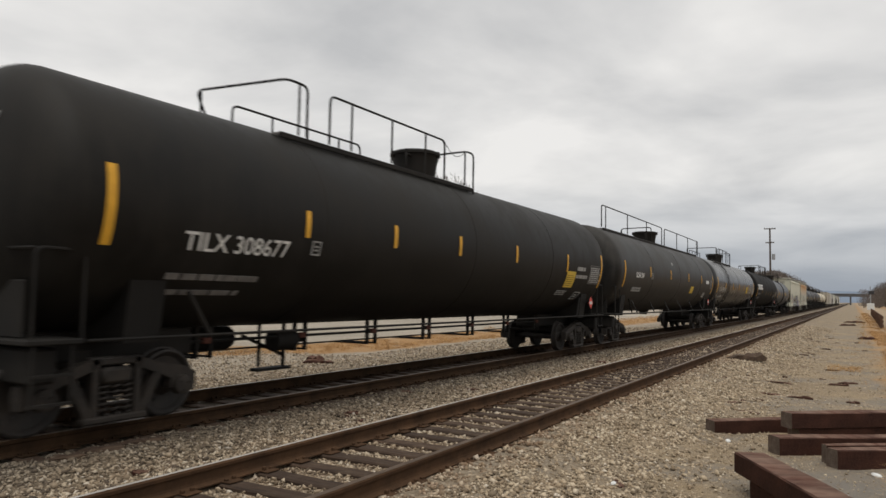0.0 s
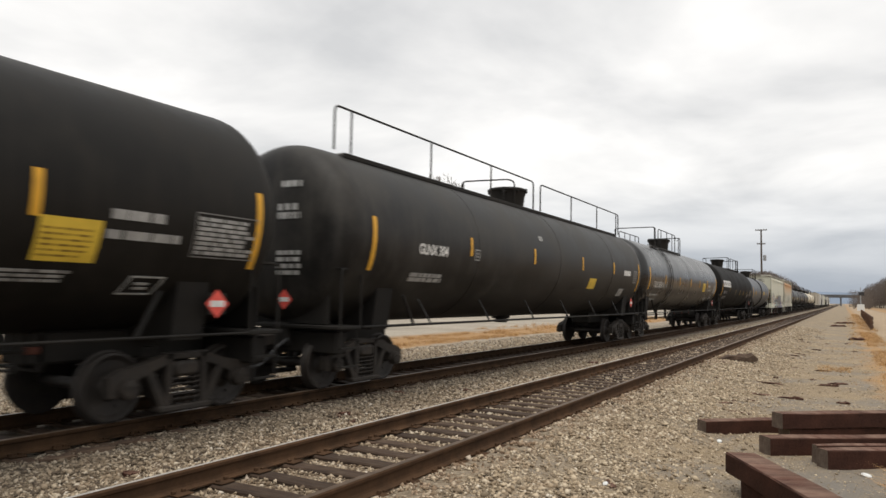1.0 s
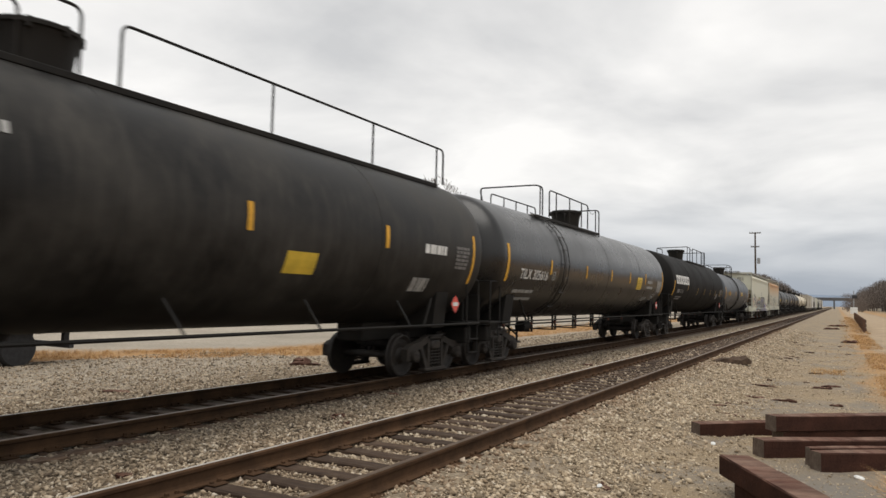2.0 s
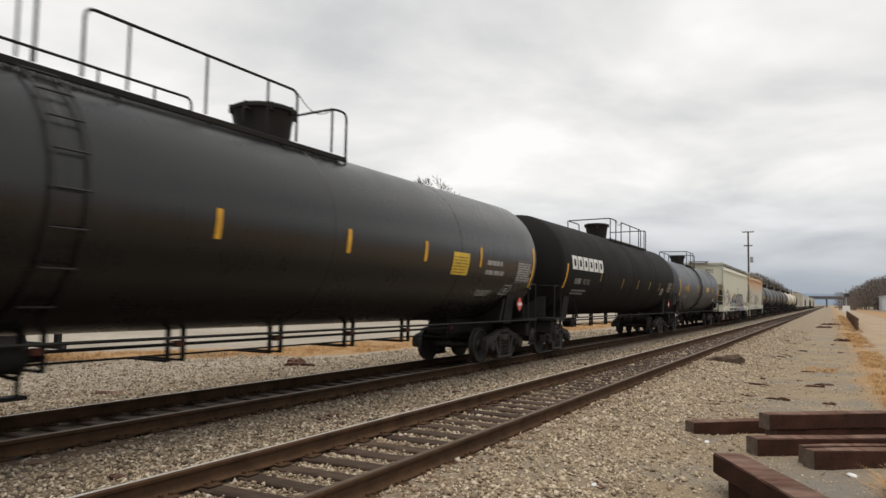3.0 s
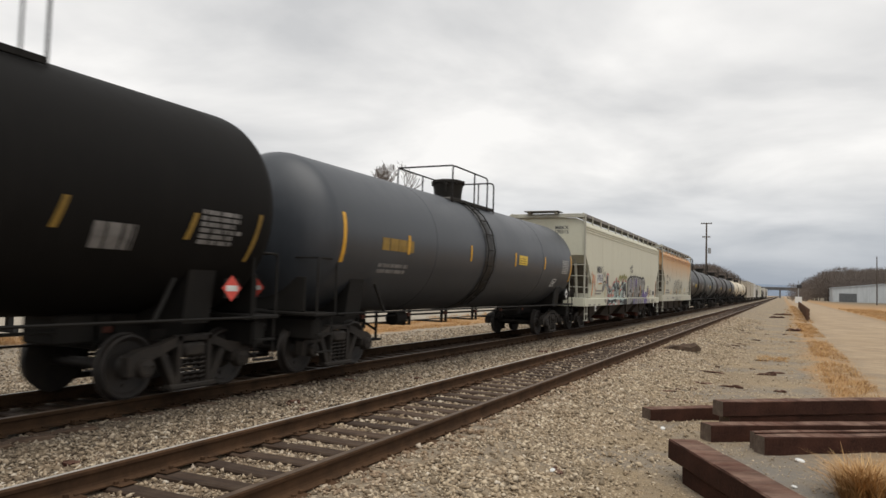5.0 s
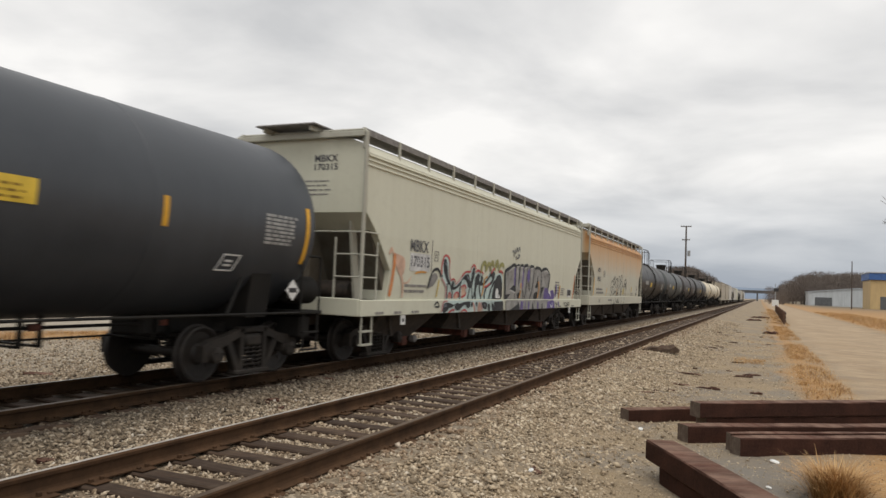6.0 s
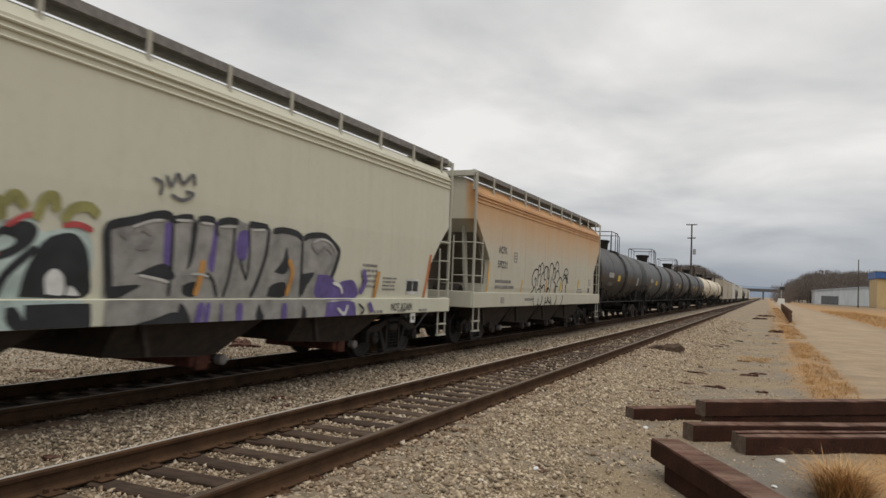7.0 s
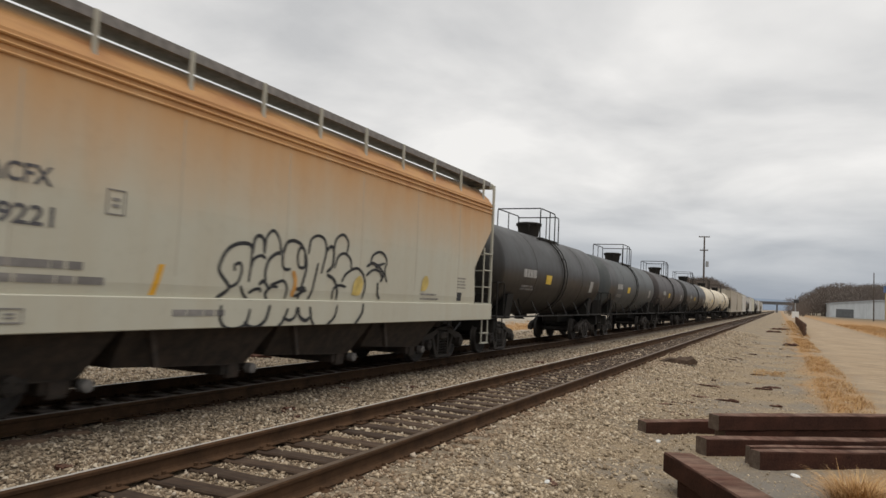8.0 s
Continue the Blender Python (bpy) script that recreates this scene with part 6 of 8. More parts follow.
rnd = random.Random(21)
spots = []
for _ in range(150):
    u = rnd.random()
    d = rnd.uniform(395, 470)
    x = (0.022 + 0.155 * u) * d
    spots.append((x, d, (9.5 + 7.5 * min(1, u * 4.5)) * rnd.uniform(0.76, 1.04) * d / 430))
woods("woods", spots, "brown leafless woods far beyond the road", 3)
spots = []
for _ in range(150):
    u = rnd.random()
    d = rnd.uniform(300, 520)
    x = -(0.012 + 0.085 * u) * d - 6
    spots.append((x, d, (4 + 13 * min(1, u * 1.5)) * rnd.uniform(0.8, 1.1) * d / 430))
woods("woods", spots, "brown leafless woods beyond the train", 4)
spots = [(rnd.uniform(-260, -70), rnd.uniform(150, 330), rnd.uniform(8, 13)) for _ in range(110)]
woods("woods", spots, "low brown woods beyond the gravel yard", 6)
spots = [(0.02 * d + rnd.uniform(-3, 3), d, rnd.uniform(3, 7)) for d in (rnd.uniform(300, 430) for _ in range(20))]
woods("woods", spots, "scrub beside the track far off", 7)


# ---- distance ----
M["hill"] = plain("hill", (0.16, 0.2, 0.26), 1.0, 0, 0.15, 0.01)
m = Mesh()
n = 60
for i in range(n + 1):
    x = -2600 + 5200 * i / n
    h = 44 + 16 * noise.noise((i * 0.21, 0, 0)) + 7 * noise.noise((i * 0.7, 3, 0))
    m.v += [(x, 2900, -5), (x, 3100, h), (x, 3400, -5)]
m.f = [q for i in range(n) for q in ((3 * i, 3 * i + 3, 3 * i + 4, 3 * i + 1), (3 * i + 1, 3 * i + 4, 3 * i + 5, 3 * i + 2))]
m.smooth = [True] * len(m.f)
tagged(new("backdrop", m.data("backdrop", M["hill"])), "blue-grey hills on the horizon", "hills", kind="structure")

M["concrete_dark"] = plain("concrete_dark", (0.12, 0.12, 0.125), 0.9, 0, 0.2, 0.3)
bridge = thing("overpass", Matrix.Translation((0, 560, 0)), "dark concrete road overpass across the tracks", "bridge")
part("deck", Mesh().box(-120, 0, 5.6, 60, 9, 7.0, 0.1), M["concrete_dark"], bridge)
part("parapet", Mesh().box(-120, -0.2, 7.0, 60, 0.1, 7.7, 0.05), M["concrete_dark"], bridge)
for x in (-18, -2.0, 14):
    part("pier", Mesh().box(x - 0.5, 1, -0.5, x + 0.5, 8, 5.6, 0.05), M["concrete_dark"], bridge)

# ---- buildings and yard things beyond the road ----
def ribbed(name, c):
    k = Nodes(name, 0.6)
    rib = k.t.nodes.new("ShaderNodeTexWave")
    rib.inputs["Scale"].default_value = 1.6
    k.link(k.tc, rib.inputs["Vector"])
    n = k.noise(0.4, 5, 0.6, k.scaled(2, 2, 0.4))
    k.color(k.mix(k.range(n, 0.3, 0.7), tuple(v * 0.8 for v in c), c))
    k.bump(rib.outputs["Fac"], 0.3, 0.03)
    return k.m


M["shed_white"] = ribbed("shed_white", (0.5, 0.53, 0.55))
M["shed_roof"] = ribbed("shed_roof", (0.42, 0.45, 0.48))
M["shed_yellow"] = ribbed("shed_yellow", (0.55, 0.40, 0.2))
M["blue"] = plain("blue", (0.05, 0.12, 0.32), 0.5, 0, 0.15, 1)
M["dark_opening"] = plain("dark_opening", (0.1, 0.105, 0.11), 0.7, 0, 0.2, 1)
shed = thing("warehouse", Matrix.Translation((20.5, 370, -0.3)), "pale grey metal warehouse with a roller door", "building")
part("wall", Mesh().prism([(0, 0), (40, 0), (40, 6.9), (20, 8.4), (0, 6.2)], 0, 30), M["shed_white"], shed)
part("roof", Mesh().prism([(-0.4, 6.15), (20, 8.4), (40.4, 6.85), (40.4, 7.1), (20, 8.75), (-0.4, 6.45)], -0.4, 30.4), M["shed_roof"], shed)
part("roller_door", Mesh().box(2.6, -0.15, 0.05, 9.6, 0.02, 3.9, 0.03), M["dark_opening"], shed, "grey roller door")
for x in (14.5, 22, 29):
    part("panel_seam", Mesh().box(x, -0.06, 0, x + 0.15, 0.0, 6.6), M["shed_roof"], shed)
barn = thing("store_building", Matrix.Translation((34.8, 285, -0.3)), "tan building with a blue fascia", "building")
part("wall", Mesh().box(0, 0, 0, 30, 20, 10.2, 0.05), M["shed_yellow"], barn)
part("fascia", Mesh().box(-0.5, -0.6, 10.2, 30.5, 20.5, 12.6, 0.1), M["blue"], barn, "blue fascia")
part("roof", Mesh().box(-0.7, -0.8, 12.6, 30.7, 20.7, 13.0, 0.05), M["shed_roof"], barn)
for x in (3, 10, 17):
    part("door", Mesh().box(x, -0.12, 0.05, x + 4, 0.02, 4.5, 0.03), M["dark_opening"], barn)

M["pole_wood"] = plain("pole_wood", (0.075, 0.06, 0.05), 0.9, 0, 0.3, 2)
M["porcelain"] = plain("porcelain", (0.25, 0.26, 0.27), 0.4)


def utility_pole(x, y, h, label, arms=True):
    pole = thing("utility_pole", Matrix.Translation((x, y, -0.4)), label, "utility pole")
    part("pole", Mesh().tube([(0, 0, 0), (0.02, 0, h * 0.5), (0, 0, h)], [0.2, 0.17, 0.13], 10), M["pole_wood"], pole)
    if arms:
        for z, w in ((h - 0.15, 0.95), (h - 2.6, 0.7)):
            arm = part("crossarm", Mesh().box(-w, -0.2, z - 0.08, w, -0.06, z + 0.08, 0.02), M["pole_wood"], pole)
            for k in (-0.9, -0.45, 0.45, 0.9):
                part("insulator", Mesh().lathe([(z + 0.08, 0.05), (z + 0.14, 0.07), (z + 0.22, 0.04), (z + 0.26, 0.0)], 'z', (k * w, -0.13, 0), 8), M["porcelain"], arm)
        part("transformer", Mesh().lathe([(h - 5.6, 0.0), (h - 5.58, 0.26), (h - 4.6, 0.26), (h - 4.55, 0.0)], 'z', (0.55, 0, 0), 12), M["porcelain"], pole)
    return pole


utility_pole(-12.6, 136, 15.0, "wooden utility pole with two crossarms beyond the train")
utility_pole(25.8, 252, 15.0, "plain wooden pole beside the yard", False)

# crossing signal far along the track
mast = thing("crossing_signal", Matrix.Translation((4.05, 232, -0.3)), "grey crossing signal mast with a raised arm", "signal")
part("mast", Mesh().tube([(0, 0, 0), (0, 0, 6.6)], 0.12, 8), M["porcelain"], mast)
part("cabinet", Mesh().box(-0.9, -0.5, 0, 0.9, 0.5, 1.9, 0.05), M["white_paint"], mast, "pale equipment cabinet")
part("lamp_head", Mesh().box(-0.5, -0.2, 4.4, 0.9, 0.1, 5.4, 0.06), M["black_paint"], mast)

# low rusty guard fence along the road
M["rust_panel"] = rusty("rust_panel", (0.07, 0.042, 0.03), (0.14, 0.075, 0.045), 0.6, 0.85, 2.0)
fence = thing("guard_fence", Matrix.Translation((0, 0, 0)), "low rusty guard fence along the dirt road", "fence")
for k in range(16):
    y = 65.3 + 4.8 * k
    x = 1.82 + 0.66 * (y - 65.3) / 73
    part("post", Mesh().box(x - 0.09, y - 0.09, -0.35, x + 0.09, y + 0.09, 0.82, 0.02), M["rust_panel"], fence)
    if k < 15:
        x2 = x + 0.66 * 4.8 / 73
        for z in (-0.1, 0.22, 0.54):
            m = Mesh().add([(x + 0.1, y, z), (x2 + 0.1, y + 4.8, z), (x2 + 0.1, y + 4.8, z + 0.24), (x + 0.1, y, z + 0.24), (x + 0.16, y, z), (x2 + 0.16, y + 4.8, z), (x2 + 0.16, y + 4.8, z + 0.24), (x + 0.16, y, z + 0.24)], [(0, 1, 2, 3), (4, 7, 6, 5), (0, 4, 5, 1), (1, 5, 6, 2), (2, 6, 7, 3), (3, 7, 4, 0)])
            part("rail", m, M["rust_panel"], fence)

# a parked box trailer on the far side of the tracks
trailer = thing("box_trailer", Matrix.Translation((-20.2, 0.4, -0.3)), "pale grey box trailer parked on gravel", "trailer")
body = part("box", Mesh().box(-1.25, 0, 1.15, 1.25, 12.2, 4.0, 0.03), M["shed_roof"], trailer)
for k in range(11):
    part("side_post", Mesh().box(1.25, 0.1 + 1.19 * k, 1.15, 1.285, 0.16 + 1.19 * k, 3.98, 0.006), M["porcelain"], body)
part("side_rail", Mesh().box(-1.2, 0, 0.95, 1.27, 12.2, 1.15, 0.02), M["black_paint"], trailer)
part("rear_frame", Mesh().box(-1.2, 12.05, 0.45, 1.2, 12.2, 0.6, 0.02).box(0.8, 12.05, 0.6, 0.95, 12.2, 0.95).box(-0.95, 12.05, 0.6, -0.8, 12.2, 0.95), M["black_paint"], trailer)
for y in (1.6, 9.4, 10.7):
    if y > 5:
        for x in (-0.95, 0.95):
            part("wheel", Mesh().lathe([(x - 0.15, 0.2), (x - 0.14, 0.46), (x - 0.09, 0.5), (x + 0.09, 0.5), (x + 0.14, 0.46), (x + 0.15, 0.2)], 'x', (0, y, 0.5), 20), M["black_paint"], trailer)
    else:
        for x in (-0.8, 0.8):
            part("landing_leg", Mesh().box(x - 0.07, y, 0.0, x + 0.07, y + 0.14, 0.95, 0.02), M["black_paint"], trailer)


# ---- graffiti and lettering on the hoppers ----
for key, c in (("g_teal", (0.40, 0.49, 0.47)), ("g_red", (0.42, 0.07, 0.07)), ("g_dim", (0.12, 0.13, 0.15)), ("g_pale", (0.42, 0.42, 0.40)), ("g_black", (0.02, 0.022, 0.025)), ("g_white", (0.55, 0.56, 0.55)), ("g_pink", (0.42, 0.24, 0.23)), ("g_olive", (0.26, 0.25, 0.09)), ("g_grey", (0.2, 0.19, 0.18)), ("g_yellow", (0.5, 0.38, 0.12)), ("g_orange", (0.52, 0.2, 0.07)), ("g_salmon", (0.52, 0.34, 0.25)), ("g_silver", (0.25, 0.245, 0.23)), ("g_rust", (0.46, 0.15, 0.05)), ("g_purple", (0.11, 0.08, 0.24)), ("g_orange2", (0.48, 0.24, 0.06)), ("g_dark", (0.10, 0.10, 0.105)), ("g_panel", (0.5, 0.5, 0.49)), ("g_navy", (0.075, 0.075, 0.085))):
    M[key] = plain(key, c, 0.6, 0, 0.3, 3.5)

BANDS = ((1.6, 2.6), (2.6, 3.5), (3.5, 4.0))


def clip_band(poly, lo, hi):
    """The part of a convex polygon between two heights."""
    for sign, lim in ((1, lo), (-1, -hi)):
        out = []
        for (a, b), (c, d) in zip(poly, poly[1:] + poly[:1]):
            p, q = sign * b - lim, sign * d - lim
            if p >= 0:
                out.append((a, b))
            if p * q < 0:
                t = p / (p - q)
                out.append((a + (c - a) * t, b + (d - b) * t))
        poly = out
        if len(poly) < 3:
            return []
    return poly


def lay(m, place, polys, lift, bands):
    for poly in polys:
        for lo, hi in bands:
            q = clip_band(poly, lo, hi)
            if q:
                m.add([place(u, min(max(v, lo + 1e-4), hi - 1e-4), lift) for u, v in q], [tuple(range(len(q)))])


def welded(m, name, mat):
    """One sheet out of a stroke's pieces."""
    me = m.data(name, mat, False)
    bm = bmesh.new()
    bm.from_mesh(me)
    bmesh.ops.remove_doubles(bm, verts=bm.verts, dist=0.0006)
    bm.to_mesh(me)
    bm.free()
    return me


def smooth_line(pts, n=6):
    """A curve through the points."""
    p = [Vector(a) for a in pts]
    p = [p[0] * 2 - p[1]] + p + [p[-1] * 2 - p[-2]]
    out = []
    for i in range(1, len(p) - 2):
        a, b, c, d = p[i - 1:i + 3]
        for k in range(n):
            t = k / n
            out.append(0.5 * ((2 * b) + (c - a) * t + (2 * a - 5 * b + 4 * c - d) * t * t + (3 * b - a - 3 * c + d) * t ** 3))
    return out + [p[-2]]


def ribbon(pts, w):
    line = smooth_line(pts)
    n = len(line)
    left, right = [], []
    for i, p in enumerate(line):
        d = (line[min(i + 1, n - 1)] - line[max(i - 1, 0)]).normalized()
        k = w / 2 * (0.55 if i in (0, n - 1) else 1.0)
        left.append((p.x - d.y * k, p.y + d.x * k))
        right.append((p.x + d.y * k, p.y - d.x * k))
    return [[left[i], left[i + 1], right[i + 1], right[i]] for i in range(n - 1)]


def filled(pts):
    from mathutils.geometry import tessellate_polygon
    line = smooth_line(pts + pts[:1], 4)[:-1]
    return [[(line[i].x, line[i].y) for i in tri] for tri in tessellate_polygon([[Vector((p.x, p.y, 0)) for p in line]])]


def spray(car, place, kind, mat, width, lift, *pts):
    """One sprayed shape, a filled blob or a stroke: what lies on the body, and what runs on over the sill."""
    polys = filled(list(pts)) if kind == "fill" else ribbon(list(pts), width)
    for bands in (((place.base + 0.004, place.sill - 0.012),), ((place.sill + 0.006, 1.6),) + BANDS):
        m = Mesh()
        lay(m, place, polys, lift, bands)
        if m.f:
            part("graffiti", welded(m, "graffiti", M[mat]), None, car, "sprayed graffiti shape")


car_f, body_f, side_f = HOP_F
car_g, body_g, side_g = HOP_G
spray(body_f, side_f, "fill", "g_grey", 0, 0.01245, (3.05, 1.57), (3.2, 1.82), (3.44, 1.92), (3.58, 1.83), (3.4, 1.65), (3.2, 1.58))
spray(body_f, side_f, "stroke", "g_black", 0.07, 0.0128, (3.04, 1.54), (3.15, 1.76), (3.31, 1.96), (3.53, 2.02), (3.69, 1.95), (3.74, 1.83))
spray(body_f, side_f, "stroke", "g_yellow", 0.07, 0.01315, (3.56, 1.34), (3.67, 1.78))
spray(body_f, side_f, "fill", "g_salmon", 0, 0.0135, (1.25, 2.31), (1.4, 2.27), (1.58, 2.25), (1.82, 2.18), (1.85, 1.97), (1.72, 1.79), (1.54, 1.89), (1.39, 2.1))
spray(body_f, side_f, "stroke", "g_orange", 0.12, 0.01385, (1.23, 1.36), (1.31, 1.72), (1.36, 2.04), (1.37, 2.26))
spray(body_f, side_f, "stroke", "g_salmon", 0.07, 0.0142, (1.13, 2.23), (1.21, 2.36), (1.28, 2.27))
spray(body_f, side_f, "stroke", "g_salmon", 0.08, 0.01455, (1.65, 1.87), (1.78, 1.66), (1.82, 1.34))
spray(body_f, side_f, "stroke", "g_salmon", 0.035, 0.0149, (1.78, 1.65), (2.02, 1.67), (2.18, 1.8))
spray(body_f, side_f, "stroke", "g_orange2", 0.05, 0.01525, (2.36, 1.88), (2.64, 1.92), (2.94, 1.92))
spray(body_f, side_f, "stroke", "g_black", 0.04, 0.0156, (3.34, 1.16), (3.51, 1.24), (3.62, 1.13), (3.39, 1.13))
spray(body_f, side_f, "stroke", "g_dark", 0.05, 0.02505, (9.02, 2.8), (9.17, 2.75), (9.14, 2.6))
spray(body_f, side_f, "stroke", "g_dark", 0.05, 0.0254, (9.23, 2.87), (9.32, 2.74), (9.42, 2.91), (9.52, 2.8), (9.69, 2.94), (9.73, 2.8))
spray(body_f, side_f, "stroke", "g_dark", 0.05, 0.02575, (9.32, 2.63), (9.52, 2.58), (9.71, 2.68), (9.56, 2.7))
spray(body_f, side_f, "fill", "g_teal", 0, 0.0030, (3.72, 0.86), (3.78, 1.11), (3.88, 1.23), (4.09, 1.30), (4.13, 1.50), (4.05, 1.63), (3.89, 1.76), (3.82, 1.85), (3.80, 2.12), (3.85, 2.27), (3.97, 2.36), (4.14, 2.33), (4.23, 2.19), (4.26, 1.91), (4.37, 1.77), (4.49, 1.79), (4.60, 1.74), (4.76, 1.68), (4.97, 1.81), (5.16, 1.93), (5.34, 1.99), (5.60, 1.99), (5.73, 2.09), (5.80, 2.17), (5.93, 2.17), (6.01, 2.01), (6.13, 2.03), (6.30, 2.07), (6.54, 2.00), (6.68, 1.81), (6.94, 1.95), (7.22, 2.10), (7.48, 2.17), (7.59, 2.01), (7.79, 2.05), (8.03, 2.09), (8.20, 1.98), (8.25, 1.67), (8.11, 1.28), (8.13, 0.76), (5.96, 0.79))
spray(body_f, side_f, "fill", "g_salmon", 0, 0.0033, (5.09, 1.55), (5.19, 1.62), (5.34, 1.61), (5.40, 1.48), (5.35, 1.37), (5.17, 1.32))
spray(body_f, side_f, "fill", "g_salmon", 0, 0.0036, (4.65, 1.32), (4.70, 1.40), (4.87, 1.44), (4.89, 1.32))
spray(body_f, side_f, "fill", "g_salmon", 0, 0.0039, (4.28, 1.32), (4.33, 1.42), (4.40, 1.40), (4.40, 1.32))
spray(body_f, side_f, "fill", "g_salmon", 0, 0.0042, (6.21, 1.21), (6.33, 1.22), (6.46, 0.97), (6.16, 0.96))
spray(body_f, side_f, "fill", "g_salmon", 0, 0.0045, (5.79, 1.21), (5.88, 1.22), (6.01, 0.97), (5.90, 0.96))
spray(body_f, side_f, "fill", "g_black", 0, 0.0048, (3.89, 2.16), (3.90, 2.25), (3.99, 2.29), (4.08, 2.25), (4.12, 2.14), (4.17, 1.98), (4.24, 1.83), (4.37, 1.70), (4.34, 1.66), (4.22, 1.68), (4.05, 1.83), (3.94, 1.97))
spray(body_f, side_f, "fill", "g_black", 0, 0.0051, (3.82, 1.89), (3.88, 1.90), (3.89, 1.84), (3.84, 1.82))
spray(body_f, side_f, "stroke", "g_black", 0.07, 0.0054, (4.19, 1.70), (4.18, 1.50), (4.22, 1.31))
spray(body_f, side_f, "stroke", "g_black", 0.06, 0.0057, (4.32, 1.70), (4.43, 1.59), (4.51, 1.47), (4.53, 1.31))
spray(body_f, side_f, "fill", "g_black", 0, 0.0060, (4.43, 1.62), (4.46, 1.72), (4.53, 1.75), (4.59, 1.71), (4.59, 1.62), (4.70, 1.60), (4.69, 1.56), (4.54, 1.53))
spray(body_f, side_f, "stroke", "g_black", 0.075, 0.0063, (4.52, 1.56), (4.75, 1.60), (4.93, 1.68), (5.09, 1.76))
spray(body_f, side_f, "fill", "g_black", 0, 0.0066, (4.98, 1.68), (5.03, 1.77), (5.22, 1.89), (5.39, 1.95), (5.54, 1.95), (5.63, 1.86), (5.69, 1.77), (5.74, 1.94), (5.82, 2.11), (5.91, 2.15), (5.97, 2.09), (5.96, 1.94), (5.87, 1.76), (5.79, 1.61), (5.65, 1.59), (5.52, 1.63), (5.43, 1.74), (5.29, 1.81), (5.13, 1.79))
spray(body_f, side_f, "stroke", "g_black", 0.08, 0.0069, (5.01, 1.68), (4.99, 1.48), (5.03, 1.31))
spray(body_f, side_f, "stroke", "g_black", 0.06, 0.0072, (5.65, 1.62), (5.60, 1.46), (5.57, 1.31))
spray(body_f, side_f, "stroke", "g_black", 0.06, 0.0075, (5.79, 1.64), (5.85, 1.45), (5.93, 1.32), (6.01, 1.47), (6.04, 1.62))
spray(body_f, side_f, "fill", "g_black", 0, 0.0078, (5.98, 1.70), (6.00, 1.86), (6.11, 1.96), (6.26, 2.00), (6.34, 1.92), (6.32, 1.81), (6.48, 1.73), (6.33, 1.67), (6.21, 1.69), (6.12, 1.54), (6.16, 1.31), (6.07, 1.31), (6.01, 1.49))
spray(body_f, side_f, "fill", "g_black", 0, 0.0081, (6.40, 1.79), (6.44, 1.92), (6.54, 1.97), (6.60, 1.87), (6.55, 1.77), (6.69, 1.74), (6.51, 1.67), (6.41, 1.69))
spray(body_f, side_f, "stroke", "g_black", 0.08, 0.0084, (6.31, 1.69), (6.39, 1.54), (6.54, 1.31))
spray(body_f, side_f, "stroke", "g_black", 0.08, 0.0087, (6.59, 1.69), (6.82, 1.78), (7.02, 1.89), (7.22, 2.01), (7.46, 2.07))
spray(body_f, side_f, "fill", "g_black", 0, 0.0090, (6.95, 1.90), (7.22, 2.04), (7.42, 2.10), (7.55, 2.03), (7.50, 1.88), (7.31, 1.74), (7.08, 1.66), (6.84, 1.58), (6.80, 1.64), (7.05, 1.73), (7.27, 1.83), (7.31, 1.91), (7.16, 1.95))
spray(body_f, side_f, "stroke", "g_black", 0.1, 0.0093, (6.86, 1.61), (6.78, 1.46), (6.80, 1.31))
spray(body_f, side_f, "stroke", "g_black", 0.09, 0.0096, (7.55, 1.84), (7.34, 1.65), (7.22, 1.51), (7.14, 1.30))
spray(body_f, side_f, "fill", "g_black", 0, 0.0099, (7.40, 1.31), (7.44, 1.56), (7.54, 1.77), (7.64, 1.92), (7.81, 2.00), (8.00, 2.01), (8.15, 1.86), (8.22, 1.58), (8.18, 1.31))
spray(body_f, side_f, "fill", "g_white", 0, 0.0102, (7.70, 1.34), (7.67, 1.52), (7.77, 1.62), (7.89, 1.54), (7.91, 1.34))
spray(body_f, side_f, "fill", "g_white", 0, 0.0105, (7.94, 1.33), (7.98, 1.44), (8.11, 1.33))
spray(body_f, side_f, "fill", "g_black", 0, 0.0108, (3.83, 1.03), (3.84, 1.13), (3.93, 1.19), (4.08, 1.22), (4.29, 1.21), (4.46, 1.17), (4.58, 1.19), (4.53, 1.14), (4.38, 1.10), (4.24, 1.09), (4.11, 1.02), (3.98, 0.98), (3.88, 0.98))
spray(body_f, side_f, "fill", "g_black", 0, 0.0111, (4.58, 1.09), (4.60, 1.17), (4.73, 1.22), (4.87, 1.19), (5.07, 1.22), (5.32, 1.24), (5.58, 1.24), (5.61, 1.14), (5.54, 1.08), (5.40, 1.08), (5.27, 1.16), (5.12, 1.13), (5.00, 1.08), (4.84, 1.03), (4.68, 1.03))
spray(body_f, side_f, "fill", "g_black", 0, 0.0114, (5.66, 1.22), (5.75, 1.24), (5.79, 1.15), (5.74, 1.10), (5.67, 1.12))
spray(body_f, side_f, "fill", "g_black", 0, 0.0117, (5.97, 1.21), (6.09, 1.23), (6.12, 1.13), (6.07, 1.11), (6.00, 1.15))
spray(body_f, side_f, "fill", "g_black", 0, 0.0120, (6.44, 1.22), (6.70, 1.23), (6.86, 1.16), (6.84, 1.06), (6.71, 1.02), (6.52, 1.08))
